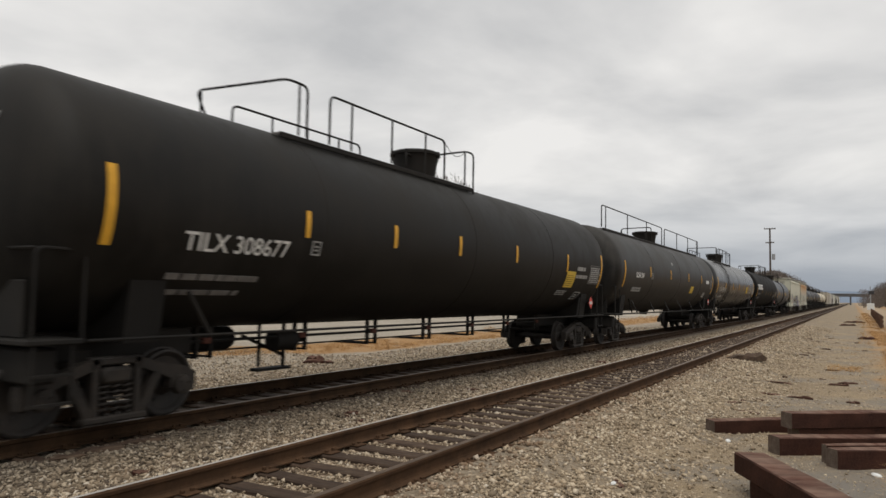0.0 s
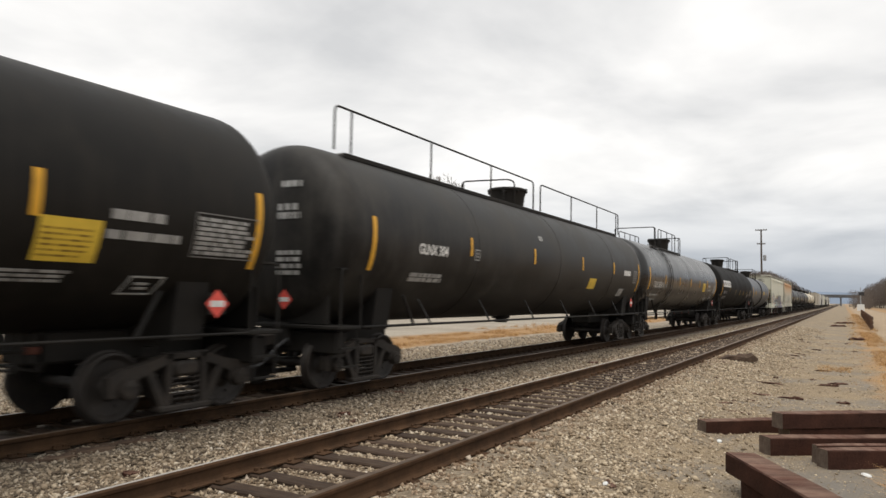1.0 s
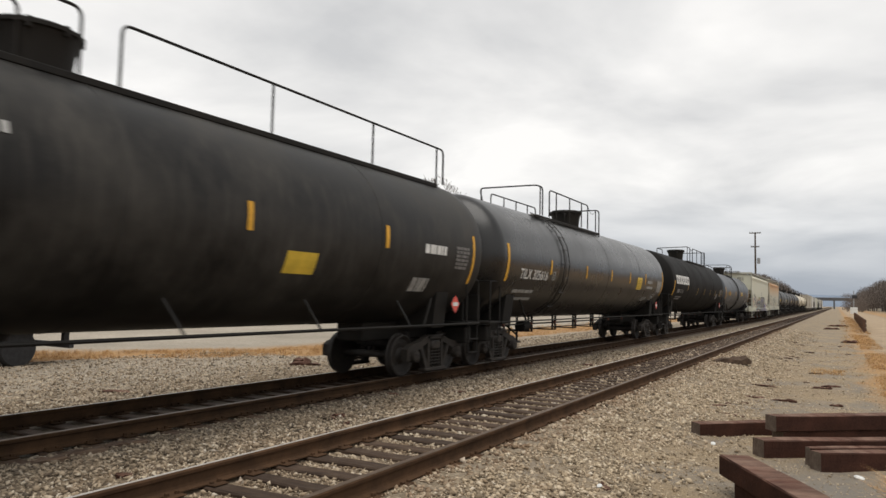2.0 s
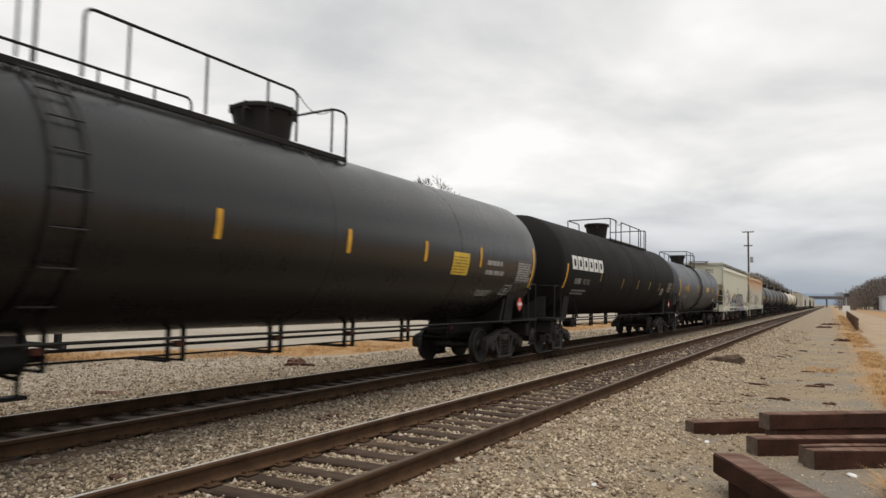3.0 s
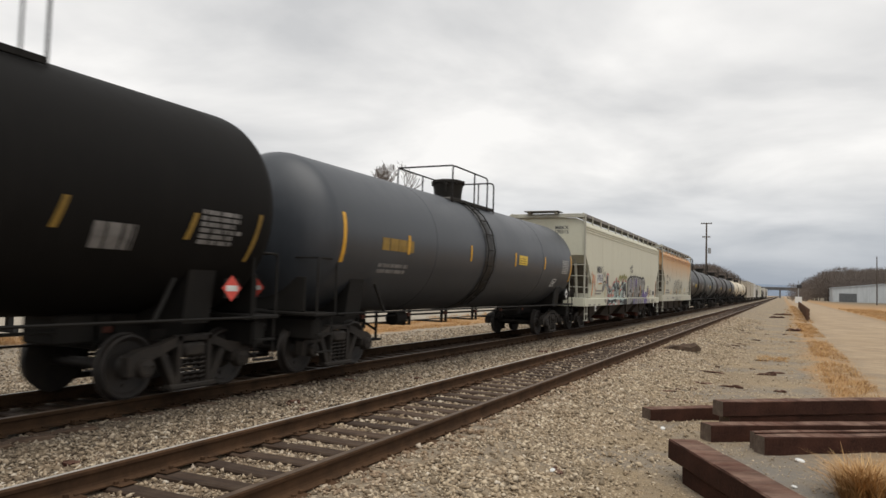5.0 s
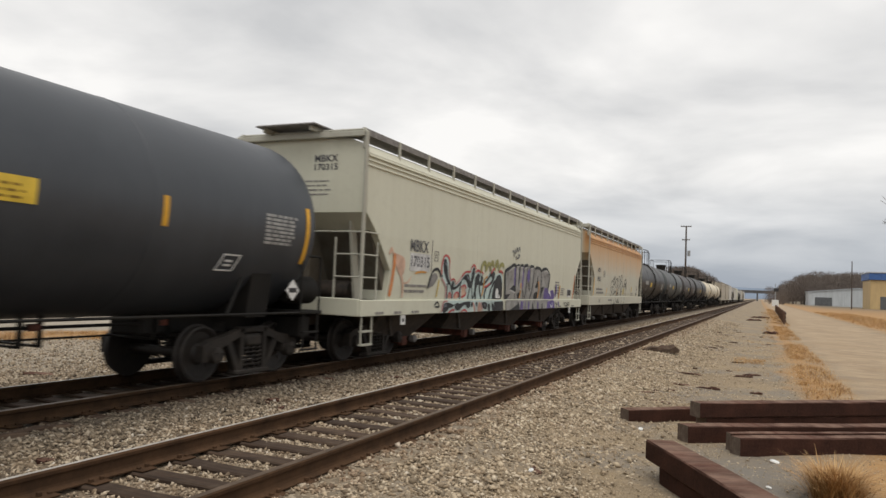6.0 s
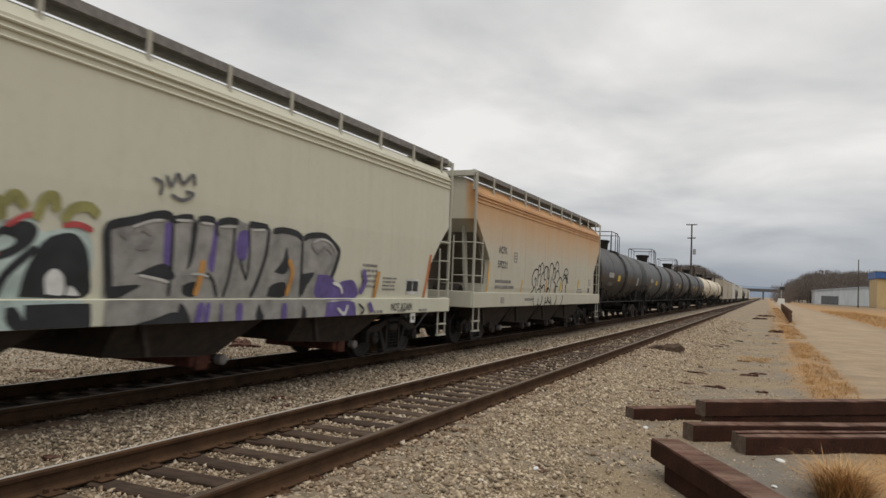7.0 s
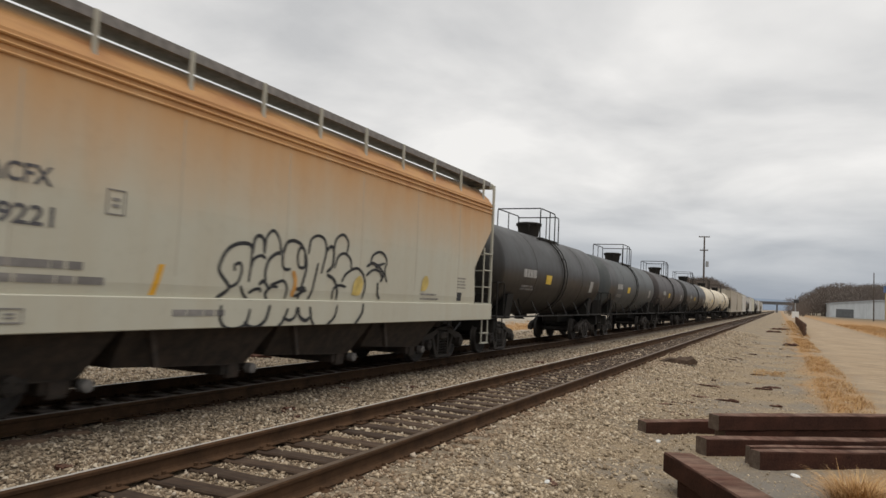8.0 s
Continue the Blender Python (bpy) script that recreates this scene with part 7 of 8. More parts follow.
spray(body_f, side_f, "fill", "g_black", 0, 0.0123, (6.90, 1.16), (7.06, 1.18), (7.13, 1.02), (7.04, 0.97), (6.93, 1.03))
spray(body_f, side_f, "fill", "g_black", 0, 0.0126, (7.23, 1.20), (7.34, 1.20), (7.45, 1.01), (7.36, 0.96), (7.24, 1.06))
spray(body_f, side_f, "fill", "g_black", 0, 0.0129, (7.43, 1.23), (8.09, 1.24), (8.22, 1.19), (8.15, 0.76), (7.50, 0.76))
spray(body_f, side_f, "stroke", "g_red", 0.055, 0.0132, (3.82, 1.89), (3.79, 2.05), (3.82, 2.20), (3.88, 2.31), (3.99, 2.37), (4.12, 2.35), (4.23, 2.29), (4.25, 2.19))
spray(body_f, side_f, "stroke", "g_pink", 0.055, 0.0135, (4.25, 2.20), (4.26, 1.98), (4.33, 1.83), (4.40, 1.76))
spray(body_f, side_f, "stroke", "g_red", 0.05, 0.0138, (4.39, 1.77), (4.49, 1.80), (4.60, 1.79), (4.66, 1.72))
spray(body_f, side_f, "stroke", "g_pink", 0.05, 0.0141, (4.66, 1.67), (4.88, 1.76), (5.07, 1.89))
spray(body_f, side_f, "stroke", "g_red", 0.055, 0.0144, (5.06, 1.88), (5.24, 1.98), (5.41, 2.02), (5.64, 2.02))
spray(body_f, side_f, "stroke", "g_pink", 0.05, 0.0147, (5.63, 2.00), (5.71, 2.13))
spray(body_f, side_f, "stroke", "g_red", 0.06, 0.0150, (5.72, 2.13), (5.81, 2.20), (5.93, 2.20), (6.02, 2.11))
spray(body_f, side_f, "stroke", "g_red", 0.06, 0.0153, (6.01, 2.02), (6.15, 2.08), (6.30, 2.07), (6.38, 2.04), (6.48, 2.05), (6.60, 2.00))
spray(body_f, side_f, "stroke", "g_pink", 0.06, 0.0156, (3.80, 1.81), (3.93, 1.73), (4.05, 1.63), (4.12, 1.50), (4.10, 1.32))
spray(body_f, side_f, "stroke", "g_pink", 0.06, 0.0159, (3.77, 0.99), (3.82, 1.16), (3.92, 1.25), (4.11, 1.26))
spray(body_f, side_f, "stroke", "g_red", 0.05, 0.0162, (4.28, 1.34), (4.31, 1.44), (4.36, 1.46), (4.42, 1.40), (4.42, 1.32))
spray(body_f, side_f, "stroke", "g_red", 0.05, 0.0165, (4.62, 1.32), (4.64, 1.41), (4.76, 1.47), (4.88, 1.46), (4.92, 1.35))
spray(body_f, side_f, "stroke", "g_red", 0.05, 0.0168, (5.06, 1.59), (5.13, 1.64), (5.29, 1.66), (5.39, 1.58))
spray(body_f, side_f, "stroke", "g_red", 0.05, 0.0171, (5.11, 1.35), (5.22, 1.38), (5.36, 1.41), (5.41, 1.49))
spray(body_f, side_f, "stroke", "g_red", 0.05, 0.0174, (4.15, 0.95), (4.28, 1.01), (4.43, 1.04), (4.55, 1.03))
spray(body_f, side_f, "stroke", "g_red", 0.05, 0.0177, (4.95, 0.96), (5.13, 1.03), (5.28, 1.02), (5.40, 0.96))
spray(body_f, side_f, "stroke", "g_pink", 0.05, 0.0180, (5.79, 1.21), (5.91, 1.09), (5.96, 0.95))
spray(body_f, side_f, "stroke", "g_pink", 0.05, 0.0183, (6.32, 1.21), (6.23, 1.09), (6.18, 0.96))
spray(body_f, side_f, "stroke", "g_pink", 0.05, 0.0186, (6.39, 1.21), (6.45, 1.08), (6.53, 0.95))
spray(body_f, side_f, "stroke", "g_red", 0.06, 0.0189, (7.19, 2.03), (7.38, 2.15), (7.54, 2.19))
spray(body_f, side_f, "stroke", "g_red", 0.07, 0.0192, (7.83, 2.10), (8.02, 2.12), (8.21, 2.07))
spray(body_f, side_f, "stroke", "g_red", 0.05, 0.0195, (6.65, 1.62), (6.90, 1.68), (7.14, 1.75))
spray(body_f, side_f, "stroke", "g_orange2", 0.08, 0.0198, (6.70, 1.89), (6.65, 1.68), (6.60, 1.50), (6.55, 1.38))
spray(body_f, side_f, "stroke", "g_orange2", 0.05, 0.0201, (6.76, 1.88), (6.94, 1.94))
spray(body_f, side_f, "stroke", "g_olive", 0.12, 0.0204, (6.40, 2.03), (6.48, 2.22), (6.64, 2.32), (6.75, 2.24), (6.80, 2.07))
spray(body_f, side_f, "stroke", "g_olive", 0.12, 0.0207, (6.77, 2.09), (6.89, 2.25), (7.03, 2.30), (7.12, 2.22), (7.14, 2.09))
spray(body_f, side_f, "stroke", "g_olive", 0.12, 0.0210, (7.15, 2.26), (7.27, 2.36), (7.40, 2.24))
spray(body_f, side_f, "stroke", "g_olive", 0.12, 0.0213, (7.51, 2.12), (7.59, 2.35), (7.71, 2.39), (7.74, 2.23))
spray(body_f, side_f, "stroke", "g_olive", 0.12, 0.0216, (7.83, 2.14), (7.94, 2.29), (8.14, 2.33), (8.27, 2.24))
spray(body_f, side_f, "stroke", "g_dim", 0.06, 0.0219, (3.96, 2.18), (4.02, 2.15), (4.09, 2.19))
spray(body_f, side_f, "stroke", "g_dim", 0.06, 0.0222, (5.39, 1.91), (5.48, 1.85), (5.55, 1.85))
spray(body_f, side_f, "stroke", "g_dim", 0.06, 0.0225, (5.86, 2.09), (5.89, 2.02))
spray(body_f, side_f, "stroke", "g_dim", 0.06, 0.0228, (6.26, 1.95), (6.36, 1.94))
spray(body_f, side_f, "stroke", "g_dim", 0.06, 0.0231, (3.88, 1.13), (3.98, 1.15), (4.06, 1.15))
spray(body_f, side_f, "stroke", "g_dim", 0.06, 0.0234, (6.61, 1.16), (6.70, 1.12))
spray(body_f, side_f, "fill", "g_silver", 0, 0.0237, (8.40, 0.83), (8.41, 1.48), (8.39, 2.08), (8.51, 2.19), (8.80, 2.26), (9.10, 2.34), (9.29, 2.36), (9.40, 2.33), (9.69, 2.39), (9.78, 2.35), (10.12, 2.40), (10.21, 2.36), (10.58, 2.43), (10.82, 2.39), (11.27, 2.40), (11.40, 2.34), (11.80, 2.40), (12.17, 2.31), (12.45, 2.36), (12.81, 2.38), (13.12, 2.28), (13.32, 2.13), (13.27, 1.88), (13.11, 1.57), (13.06, 1.32), (12.94, 0.68), (10.37, 0.72))
spray(body_f, side_f, "fill", "g_purple", 0, 0.0240, (9.25, 2.24), (9.37, 2.27), (9.42, 1.67), (9.27, 1.75))
spray(body_f, side_f, "fill", "g_purple", 0, 0.0243, (10.10, 1.99), (10.14, 2.33), (10.21, 2.33), (10.21, 2.00), (10.17, 1.66), (10.06, 1.75))
spray(body_f, side_f, "fill", "g_purple", 0, 0.0246, (10.59, 2.09), (10.66, 2.26), (10.85, 2.27), (10.85, 1.91), (10.72, 1.84), (10.61, 1.94))
spray(body_f, side_f, "fill", "g_black", 0, 0.0249, (8.83, 1.59), (9.27, 1.74), (9.48, 1.59), (9.40, 1.53), (9.21, 1.56), (8.97, 1.58))
spray(body_f, side_f, "fill", "g_black", 0, 0.0252, (8.47, 1.43), (8.93, 1.46), (8.74, 1.35), (8.63, 1.30), (8.48, 1.30))
spray(body_f, side_f, "fill", "g_black", 0, 0.0255, (9.67, 1.67), (9.71, 1.96), (9.72, 2.29), (9.82, 2.30), (9.80, 1.97), (9.75, 1.75))
spray(body_f, side_f, "fill", "g_black", 0, 0.0258, (9.62, 1.46), (9.76, 1.51), (9.87, 1.50), (9.86, 1.33), (9.72, 1.32), (9.63, 1.37))
spray(body_f, side_f, "fill", "g_black", 0, 0.0261, (11.50, 1.70), (11.70, 1.89), (11.78, 2.11), (11.87, 1.82), (11.76, 1.68))
spray(body_f, side_f, "fill", "g_black", 0, 0.0264, (11.37, 1.32), (11.45, 1.49), (11.77, 1.55), (11.87, 1.41), (11.75, 1.31))
spray(body_f, side_f, "fill", "g_black", 0, 0.0267, (12.22, 1.69), (12.58, 1.72), (12.40, 1.51), (12.27, 1.32))
spray(body_f, side_f, "fill", "g_purple", 0, 0.0270, (12.68, 1.70), (13.10, 1.68), (13.30, 1.53), (13.48, 1.60), (13.87, 1.61), (13.98, 1.30), (12.71, 1.30))
spray(body_f, side_f, "fill", "g_purple", 0, 0.0273, (12.93, 1.22), (13.83, 1.22), (13.77, 0.75), (12.93, 0.76))
spray(body_f, side_f, "stroke", "g_black", 0.11, 0.0276, (8.49, 1.30), (8.42, 1.82), (8.40, 2.10), (8.52, 2.18), (8.80, 2.25), (9.10, 2.34), (9.29, 2.36), (9.38, 2.30))
spray(body_f, side_f, "stroke", "g_black", 0.1, 0.0279, (9.38, 2.30), (9.54, 2.35), (9.74, 2.37))
spray(body_f, side_f, "stroke", "g_black", 0.1, 0.0282, (9.82, 2.35), (9.98, 2.38), (10.14, 2.37))
spray(body_f, side_f, "stroke", "g_black", 0.1, 0.0285, (10.20, 2.35), (10.41, 2.40), (10.62, 2.40))
spray(body_f, side_f, "stroke", "g_black", 0.1, 0.0288, (10.85, 2.39), (11.06, 2.39), (11.30, 2.38))
spray(body_f, side_f, "stroke", "g_black", 0.1, 0.0291, (11.42, 2.33), (11.66, 2.37), (12.01, 2.35), (12.19, 2.27))
spray(body_f, side_f, "stroke", "g_black", 0.1, 0.0294, (12.22, 2.28), (12.45, 2.35), (12.83, 2.37), (13.09, 2.27), (13.30, 2.13), (13.23, 1.88), (13.10, 1.65))
spray(body_f, side_f, "stroke", "g_black", 0.05, 0.0297, (9.38, 2.30), (9.40, 1.95), (9.40, 1.58), (9.40, 1.32))
spray(body_f, side_f, "stroke", "g_black", 0.05, 0.0300, (10.54, 2.35), (10.54, 1.93), (10.48, 1.56), (10.40, 1.31))
spray(body_f, side_f, "stroke", "g_black", 0.04, 0.0303, (10.69, 1.88), (10.78, 1.70), (10.86, 1.56))
spray(body_f, side_f, "stroke", "g_black", 0.07, 0.0306, (11.32, 2.37), (11.28, 1.98), (11.13, 1.58), (10.99, 1.31))
spray(body_f, side_f, "stroke", "g_black", 0.06, 0.0309, (12.19, 2.27), (12.21, 1.84), (12.22, 1.31))
spray(body_f, side_f, "stroke", "g_black", 0.05, 0.0312, (10.04, 1.64), (10.18, 1.53), (10.28, 1.31))
spray(body_f, side_f, "stroke", "g_black", 0.05, 0.0315, (10.16, 2.35), (10.21, 2.16))
spray(body_f, side_f, "stroke", "g_black", 0.04, 0.0318, (10.85, 2.38), (10.90, 1.95), (10.86, 1.56))
spray(body_f, side_f, "fill", "g_black", 0, 0.0321, (8.58, 0.82), (8.77, 0.96), (9.11, 1.04), (9.43, 1.12), (9.61, 1.06), (9.79, 0.92), (9.72, 0.76))
spray(body_f, side_f, "fill", "g_black", 0, 0.0324, (9.54, 1.24), (9.64, 1.17), (9.75, 0.97), (9.67, 0.88), (9.51, 1.05))
spray(body_f, side_f, "fill", "g_black", 0, 0.0327, (11.12, 1.23), (11.19, 1.09), (11.25, 1.00), (11.15, 0.87), (11.06, 1.02))
spray(body_f, side_f, "fill", "g_black", 0, 0.0330, (12.23, 1.18), (12.32, 1.09), (12.36, 0.80), (12.20, 0.81))
spray(body_f, side_f, "stroke", "g_purple", 0.13, 0.0333, (9.93, 1.24), (9.84, 0.90))
spray(body_f, side_f, "stroke", "g_purple", 0.1, 0.0336, (10.06, 1.24), (10.00, 0.90))
spray(body_f, side_f, "stroke", "g_purple", 0.14, 0.0339, (10.69, 1.23), (10.69, 0.88))
spray(body_f, side_f, "stroke", "g_purple", 0.14, 0.0342, (11.74, 1.22), (11.74, 0.86))
spray(body_f, side_f, "stroke", "g_purple", 0.05, 0.0345, (10.31, 1.23), (10.32, 0.90))
spray(body_f, side_f, "stroke", "g_orange2", 0.1, 0.0348, (9.96, 1.82), (9.93, 1.59), (9.86, 1.33))
spray(body_f, side_f, "stroke", "g_orange2", 0.1, 0.0351, (11.86, 1.92), (11.96, 1.69), (11.85, 1.33))
spray(body_f, side_f, "stroke", "g_pale", 0.035, 0.0354, (8.89, 1.58), (9.12, 1.55), (9.38, 1.50))
spray(body_f, side_f, "stroke", "g_pale", 0.035, 0.0357, (8.74, 2.16), (9.02, 2.26), (9.22, 2.29))
spray(body_f, side_f, "stroke", "g_pale", 0.035, 0.0360, (9.42, 2.31), (9.70, 2.33))
spray(body_f, side_f, "stroke", "g_pale", 0.035, 0.0363, (9.86, 2.32), (10.10, 2.32))
spray(body_f, side_f, "stroke", "g_pale", 0.035, 0.0366, (10.25, 2.30), (10.58, 2.33))
spray(body_f, side_f, "stroke", "g_pale", 0.035, 0.0369, (10.93, 2.31), (11.22, 2.34))
spray(body_f, side_f, "stroke", "g_pale", 0.035, 0.0372, (9.75, 1.62), (9.93, 1.62), (10.08, 1.59))
spray(body_f, side_f, "stroke", "g_pale", 0.035, 0.0375, (12.46, 2.23), (12.76, 2.31), (13.05, 2.24), (13.23, 2.08))
spray(body_f, side_f, "stroke", "g_grey", 0.06, 0.0378, (8.57, 2.10), (8.66, 2.04), (8.72, 2.11))
spray(body_f, side_f, "stroke", "g_grey", 0.06, 0.0381, (8.77, 2.10), (8.91, 2.15), (9.06, 2.07), (8.92, 1.97))
spray(body_f, side_f, "stroke", "g_grey", 0.06, 0.0384, (8.81, 1.91), (9.02, 1.94))
spray(body_f, side_f, "stroke", "g_grey", 0.06, 0.0387, (12.45, 2.21), (12.64, 2.09), (12.88, 2.18), (13.10, 2.08))
spray(body_f, side_f, "stroke", "g_white", 0.06, 0.0390, (13.15, 1.57), (13.41, 1.50), (13.50, 1.37))
spray(body_f, side_f, "stroke", "g_white", 0.06, 0.0393, (13.26, 1.12), (13.49, 1.01), (13.60, 1.17))
spray(body_f, side_f, "stroke", "g_purple", 0.13, 0.0396, (14.16, 1.83), (14.26, 1.62), (14.10, 1.38))
spray(body_f, side_f, "stroke", "g_black", 0.05, 0.0399, (13.97, 1.19), (14.17, 1.08), (14.07, 0.99))
spray(body_f, side_f, "stroke", "g_purple", 0.12, 0.0402, (14.35, 1.21), (14.51, 1.03))
spray(body_g, side_g, "stroke", "g_black", 0.06, 0.0040, (5.16, 1.43), (5.39, 1.59), (5.21, 1.78), (5.18, 1.89), (5.29, 2.10), (5.50, 2.22), (5.74, 2.24), (5.82, 2.18))
spray(body_g, side_g, "stroke", "g_black", 0.05, 0.0042, (5.39, 1.59), (5.56, 1.67), (5.63, 1.84), (5.59, 1.95), (5.48, 1.91), (5.49, 1.83))
spray(body_g, side_g, "stroke", "g_black", 0.05, 0.0044, (5.82, 2.18), (5.82, 1.93), (5.79, 1.68))
spray(body_g, side_g, "stroke", "g_black", 0.06, 0.0046, (5.83, 2.10), (5.86, 2.31), (5.95, 2.38), (6.06, 2.33), (6.10, 2.12))
spray(body_g, side_g, "stroke", "g_black", 0.05, 0.0048, (5.82, 1.89), (5.88, 2.03), (6.03, 2.09), (6.14, 2.05))
spray(body_g, side_g, "stroke", "g_black", 0.05, 0.0050, (6.10, 2.16), (6.13, 2.38), (6.28, 2.49), (6.43, 2.36), (6.49, 2.16))
spray(body_g, side_g, "stroke", "g_black", 0.06, 0.0052, (6.17, 1.69), (6.15, 1.86), (6.22, 2.04), (6.39, 2.15), (6.50, 2.15))
spray(body_g, side_g, "stroke", "g_black", 0.05, 0.0054, (5.62, 1.63), (5.71, 1.50), (5.81, 1.43))
spray(body_g, side_g, "stroke", "g_black", 0.05, 0.0056, (5.81, 1.52), (5.93, 1.58), (6.05, 1.59), (6.08, 1.54))
spray(body_g, side_g, "stroke", "g_black", 0.06, 0.0058, (6.02, 1.65), (6.12, 1.71), (6.23, 1.61), (6.19, 1.52), (6.24, 1.43))
spray(body_g, side_g, "stroke", "g_black", 0.05, 0.0060, (6.26, 1.59), (6.33, 1.64), (6.47, 1.63))
spray(body_g, side_g, "stroke", "g_black", 0.05, 0.0062, (6.28, 1.65), (6.44, 1.70), (6.60, 1.73), (6.69, 1.62), (6.67, 1.45))
spray(body_g, side_g, "stroke", "g_black", 0.06, 0.0064, (6.53, 2.15), (6.62, 2.33), (6.79, 2.38), (6.97, 2.34), (7.04, 2.28))
spray(body_g, side_g, "stroke", "g_black", 0.05, 0.0066, (6.53, 2.15), (6.55, 1.97), (6.64, 1.91), (6.75, 1.93))
spray(body_g, side_g, "stroke", "g_black", 0.05, 0.0068, (6.90, 2.13), (6.95, 2.27), (7.07, 2.26), (7.12, 2.05), (7.07, 1.96), (6.95, 1.99), (6.90, 2.17))
spray(body_g, side_g, "stroke", "g_black", 0.06, 0.0070, (7.12, 2.19), (7.16, 1.96), (7.07, 1.68), (6.99, 1.45))
spray(body_g, side_g, "stroke", "g_black", 0.05, 0.0072, (7.19, 2.19), (7.24, 2.43), (7.42, 2.52), (7.62, 2.47), (7.69, 2.28), (7.64, 2.08), (7.58, 1.89))
spray(body_g, side_g, "stroke", "g_black", 0.05, 0.0074, (7.48, 2.07), (7.42, 1.83), (7.35, 1.59), (7.26, 1.44))
spray(body_g, side_g, "stroke", "g_black", 0.06, 0.0076, (7.69, 2.28), (7.82, 2.37), (7.91, 2.30), (7.90, 2.05), (7.74, 1.92))
spray(body_g, side_g, "stroke", "g_black", 0.05, 0.0078, (7.91, 2.25), (7.96, 2.50), (8.18, 2.61), (8.35, 2.48), (8.32, 2.28))
spray(body_g, side_g, "stroke", "g_black", 0.05, 0.0080, (7.96, 2.00), (8.06, 2.21), (8.26, 2.28), (8.46, 2.18), (8.50, 2.00))
spray(body_g, side_g, "stroke", "g_black", 0.06, 0.0082, (7.75, 1.88), (7.96, 1.81), (8.08, 1.64), (8.10, 1.45))
spray(body_g, side_g, "stroke", "g_black", 0.05, 0.0084, (7.96, 1.46), (7.97, 1.64), (8.14, 1.71), (8.36, 1.69))
spray(body_g, side_g, "stroke", "g_black", 0.05, 0.0086, (8.21, 1.77), (8.34, 1.92), (8.66, 2.04), (8.90, 1.95), (9.00, 1.74), (8.93, 1.48))
spray(body_g, side_g, "stroke", "g_black", 0.06, 0.0088, (6.90, 1.61), (7.16, 1.63), (7.02, 1.58), (7.20, 1.60))
spray(body_g, side_g, "stroke", "g_black", 0.05, 0.0090, (6.88, 1.49), (7.09, 1.56))
spray(body_g, side_g, "stroke", "g_black", 0.05, 0.0092, (5.21, 1.35), (5.21, 1.15), (5.33, 1.03), (5.56, 1.02), (5.73, 1.09), (5.81, 1.30))
spray(body_g, side_g, "stroke", "g_black", 0.06, 0.0094, (5.69, 1.11), (5.80, 1.04), (5.98, 1.03), (6.16, 1.14), (6.25, 1.36))
spray(body_g, side_g, "stroke", "g_black", 0.05, 0.0096, (6.44, 1.01), (6.57, 1.11), (6.69, 1.31))
spray(body_g, side_g, "stroke", "g_black", 0.05, 0.0098, (6.56, 1.17), (6.73, 1.12), (6.87, 1.18), (6.92, 1.33))
spray(body_g, side_g, "stroke", "g_black", 0.06, 0.0100, (6.95, 1.33), (6.99, 1.18), (7.15, 1.11), (7.26, 1.16))
spray(body_g, side_g, "stroke", "g_black", 0.05, 0.0102, (7.26, 1.34), (7.31, 1.13), (7.40, 1.02))
spray(body_g, side_g, "stroke", "g_black", 0.05, 0.0104, (7.73, 1.01), (7.98, 1.17), (8.05, 1.37))
spray(body_g, side_g, "stroke", "g_black", 0.06, 0.0106, (8.61, 1.00), (8.86, 1.22), (8.90, 1.40))
spray(body_g, side_g, "stroke", "g_black", 0.05, 0.0108, (9.14, 2.17), (9.23, 2.32), (9.48, 2.40), (9.70, 2.32), (9.76, 2.21))
spray(body_g, side_g, "stroke", "g_black", 0.05, 0.0110, (9.14, 2.17), (9.42, 2.14), (9.67, 2.19))
spray(body_g, side_g, "stroke", "g_black", 0.06, 0.0112, (9.01, 2.09), (9.25, 2.17), (9.42, 2.08))
spray(body_g, side_g, "stroke", "g_black", 0.05, 0.0114, (9.01, 1.92), (9.26, 2.04), (9.52, 2.01), (9.62, 1.84))
spray(body_g, side_g, "stroke", "g_black", 0.05, 0.0116, (9.42, 2.14), (9.65, 1.98), (9.54, 1.81))
spray(body_g, side_g, "stroke", "g_black", 0.06, 0.0118, (9.45, 1.81), (9.47, 1.59), (9.57, 1.48))
spray(body_g, side_g, "stroke", "g_black", 0.05, 0.0120, (9.76, 2.21), (9.69, 2.04), (9.80, 1.82))
spray(body_g, side_g, "stroke", "g_orange2", 0.09, 0.0122, (6.81, 1.90), (6.89, 1.72), (6.82, 1.49))
spray(body_g, side_g, "fill", "g_yellow", 0, 0.0125, (8.56, 1.55), (8.61, 1.78), (8.79, 1.91), (8.92, 1.79), (8.83, 1.56))
spray(body_g, side_g, "fill", "g_yellow", 0, 0.0128, (11.27, 1.69), (11.35, 1.94), (11.53, 2.03), (11.63, 1.86), (11.49, 1.70))
letter(car_f, side_f, "NOT AGAIN", 15.3, 1.03, 0.16, 0.92, "g_black", "graffiti", 0.01, "black hand-sprayed words")


def flat(place):
    return lambda u, v, d: place(u, v, d + 0.003)


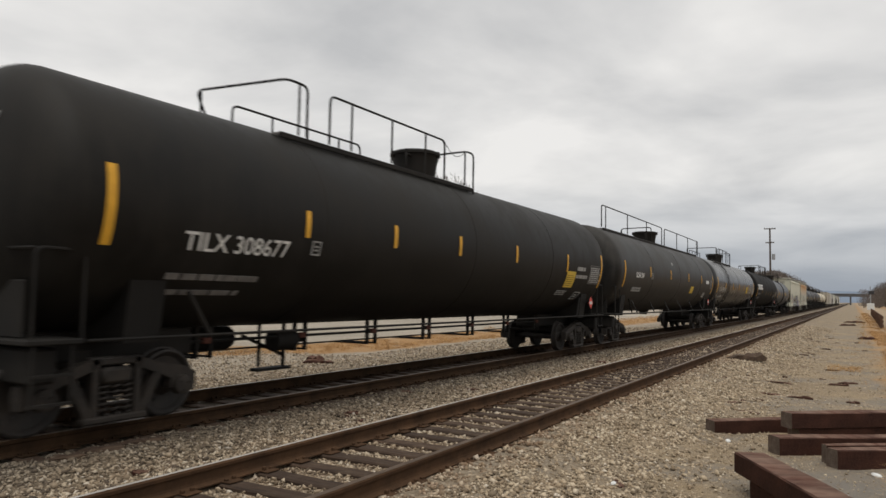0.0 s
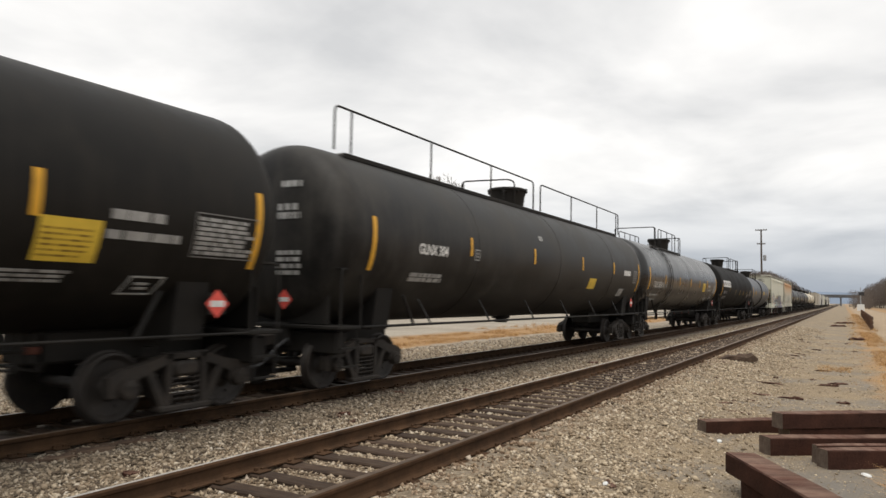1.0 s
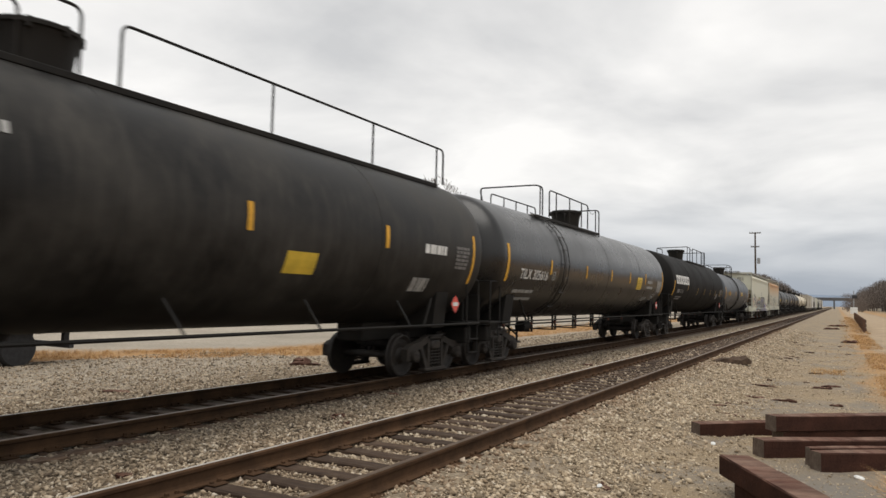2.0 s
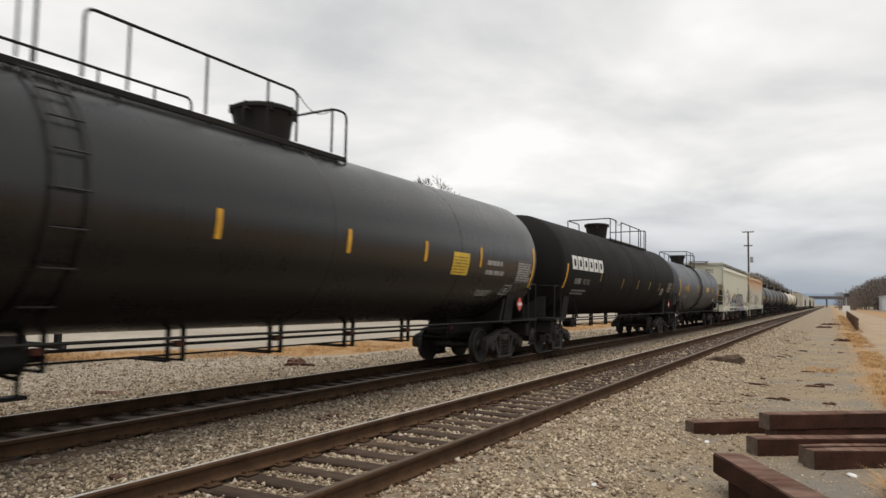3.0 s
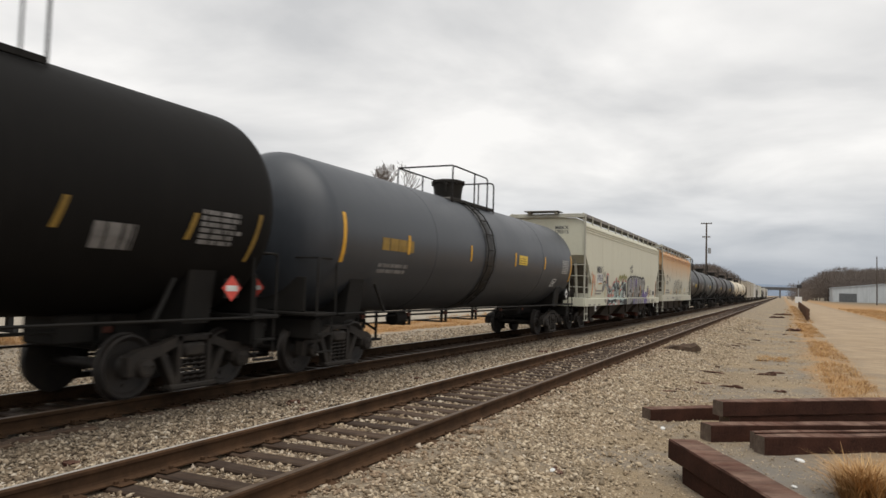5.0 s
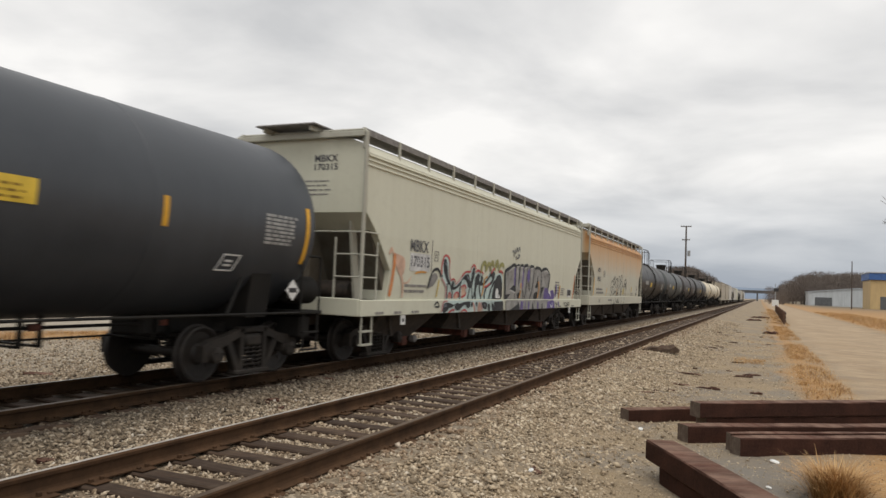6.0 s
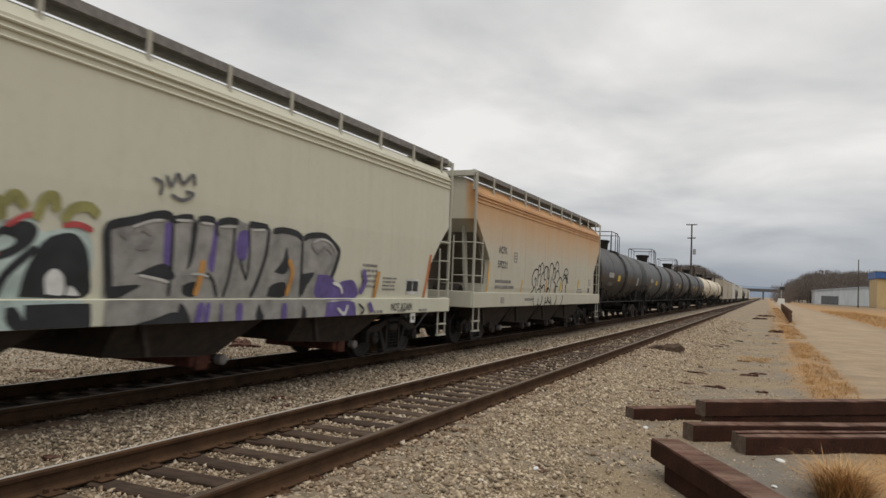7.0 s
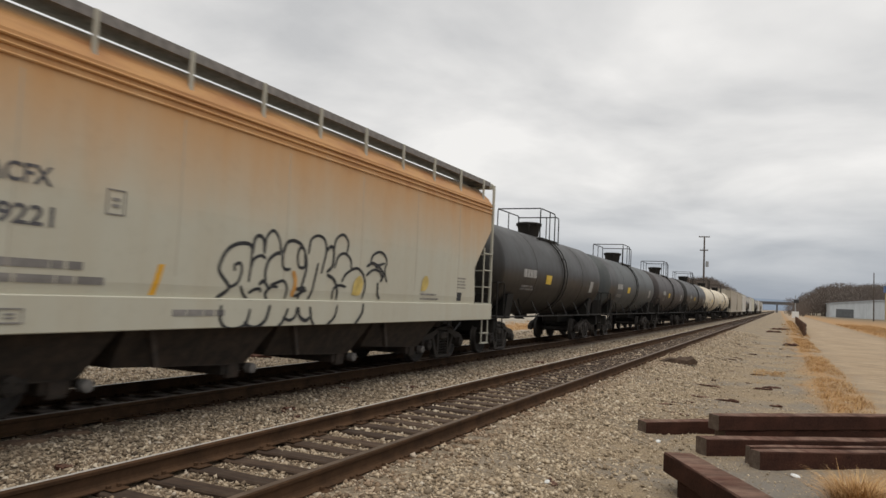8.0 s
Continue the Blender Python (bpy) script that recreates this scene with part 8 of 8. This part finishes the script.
u = 2.1
part("number_panel", patch(Mesh(), side_f, u, 1.93, u + 1.02, 2.33, 0.005, 1, 1), M["g_panel"], body_f, "white number panel")
letter(body_f, flat(side_f), "MBKX", u - 0.02, 2.36, 0.27, 0.93, "g_dark", bold=0.02)
letter(body_f, flat(side_f), "170315", u + 0.04, 2.02, 0.25, 0.95, "g_navy", bold=0.02)
part("tape_mark", patch(Mesh(), side_f, u + 1.1, 1.95, u + 1.13, 2.68, 0.004, 1, 1), M["g_grey"], body_f)
frame_mark(body_f, side_f, 3.35, 2.2, 0.22, 0.24, "g_grey", t=0.016)
bars(body_f, side_f, 1.9, 1.45, 1.1, 0.24, 2, "g_grey", "stencil", 61, 0.5)
bars(body_f, side_f, 15.0, 1.45, 0.6, 0.3, 4, "g_grey", "stencil", 62, 0.5)
bars(body_f, side_f, 14.2, 1.5, 0.6, 0.5, 5, "g_grey", "stencil", 63, 0.5)
part("plate_backing", patch(Mesh(), side_f, 16.01, 1.37, 16.62, 1.7, 0.002, 1, 1, 0.002), M["g_panel"], body_f, "white backing of the plates")
part("inspection_plate", patch(Mesh(), side_f, 16.05, 1.44, 16.3, 1.66, 0.005, 1, 1), M["g_black"], body_f, "black inspection plate")
part("inspection_plate", patch(Mesh(), side_f, 16.34, 1.44, 16.58, 1.66, 0.005, 1, 1), M["g_black"], body_f, "black inspection plate")
for a in (0.6, 1.4, 2.2, 14.6, 15.6, 16.6):
    bars(car_f, side_f, a, 1.0, 0.4, 0.06, 1, "g_grey", "stencil", int(a * 10), 0.1)
for a in (1.85, 16.35):
    plate = part("sill_plate", patch(Mesh(), side_f, a - 0.1, 0.76, a + 0.1, 0.972, -0.03, 1, 1, 0.012), M["white_paint"], car_f, "white jacking plate under the sill")
    # hole drawn as a black patch, its inner shade put into colour
    part("plate_hole", patch(Mesh(), side_f, a - 0.04, 0.82, a + 0.04, 0.9, -0.014, 1, 1, 0.002), M["black_paint"], plate)


def end_face(L0):
    return lambda u, v, d: (u, L0 - d, v)


letter(body_f, end_face(0.15), "MBKX", 0.35, 4.02, 0.14, 0.55, "g_navy", bold=0.02)
letter(body_f, end_face(0.15), "170315", 0.35, 3.85, 0.13, 0.55, "g_navy", bold=0.02)
bars(body_f, end_face(0.15), 0.0, 3.35, 0.8, 0.36, 4, "g_grey", "stencil", 64, 0.7)
letter(body_g, end_face(0.15), "ACFX", 0.35, 3.95, 0.14, 0.45, "g_navy", bold=0.02)
letter(body_g, end_face(0.15), "59221", 0.35, 3.75, 0.13, 0.5, "g_navy", bold=0.02)
u = 122.66 - 120.75
letter(body_g, side_g, "ACFX", u - 0.02, 2.58, 0.21, 0.72, "g_navy", bold=0.02)
letter(body_g, side_g, "59221", u - 0.05, 2.15, 0.22, 0.8, "g_navy", bold=0.02)
frame_mark(body_g, side_g, 124.04 - 120.75, 2.38, 0.26, 0.3, "g_grey", t=0.016)
bars(body_g, side_g, u - 0.2, 1.72, 1.6, 0.1, 1, "g_grey", "stencil", 65, 0.1)
bars(body_g, side_g, u - 0.2, 1.56, 1.75, 0.1, 1, "g_grey", "stencil", 66, 0.1)
for a, lo, hi, lean in ((1.05, 1.46, 2.3, 0.12), (4.0, 1.46, 1.85, 0.12)):
    m = Mesh()
    lay(m, side_g, [[(a, lo), (a + 0.1, lo), (a + 0.1 + lean, hi), (a + lean, hi)]], 0.005, ((side_g.sill + 0.006, 1.6),) + BANDS)
    part("reflector_strip", m, M["yellow"], body_g, "slanted yellow reflective strip")
m = Mesh()
lay(m, side_f, [[(16.82, 1.2), (16.94, 1.2), (17.22, 2.28), (17.1, 2.28)]], 0.005, ((side_f.sill + 0.006, 1.6),) + BANDS)
part("reflector_strip", m, M["g_rust"], body_f, "slanted orange-red strip")
m = Mesh()
lay(m, side_f, [[(14.6, 1.3), (14.72, 1.3), (14.84, 1.82), (14.72, 1.82)]], 0.03, ((side_f.sill + 0.006, 1.6),) + BANDS)
part("reflector_strip", m, M["g_orange2"], body_f, "slanted orange strip")
bars(car_g, side_g, 4.35, 1.2, 1.05, 0.09, 1, "g_grey", "stencil", 67, 0.05)
frame_mark(car_g, side_g, 2.1, 1.14, 0.28, 0.16, "g_grey", t=0.016)
part("inspection_plate", patch(Mesh(), side_g, 13.2, 1.5, 13.45, 1.7, 0.005, 1, 1), M["g_black"], body_g, "black inspection plate")
bars(body_g, side_g, 13.2, 1.8, 0.5, 0.3, 4, "g_grey", "stencil", 68, 0.6)
bars(body_g, side_g, 11.3, 1.5, 0.9, 0.2, 2, "g_grey", "stencil", 69, 0.6)

# welded panel seams on the rust-stained hopper
for a in (2.2, 4.4, 6.6, 8.8, 11.0, 13.2):
    part("seam", patch(Mesh(), side_g, a - 0.008, 1.46, a + 0.008, 3.75, -0.001, 1, 8, 0.003), M["hopper_tan"], body_g)
for a in (3.1, 6.1, 9.2, 12.3, 15.3):
    part("seam", patch(Mesh(), side_f, a - 0.008, 1.31, a + 0.008, 3.85, -0.001, 1, 8, 0.003), M["hopper_white"], body_f)


motions()
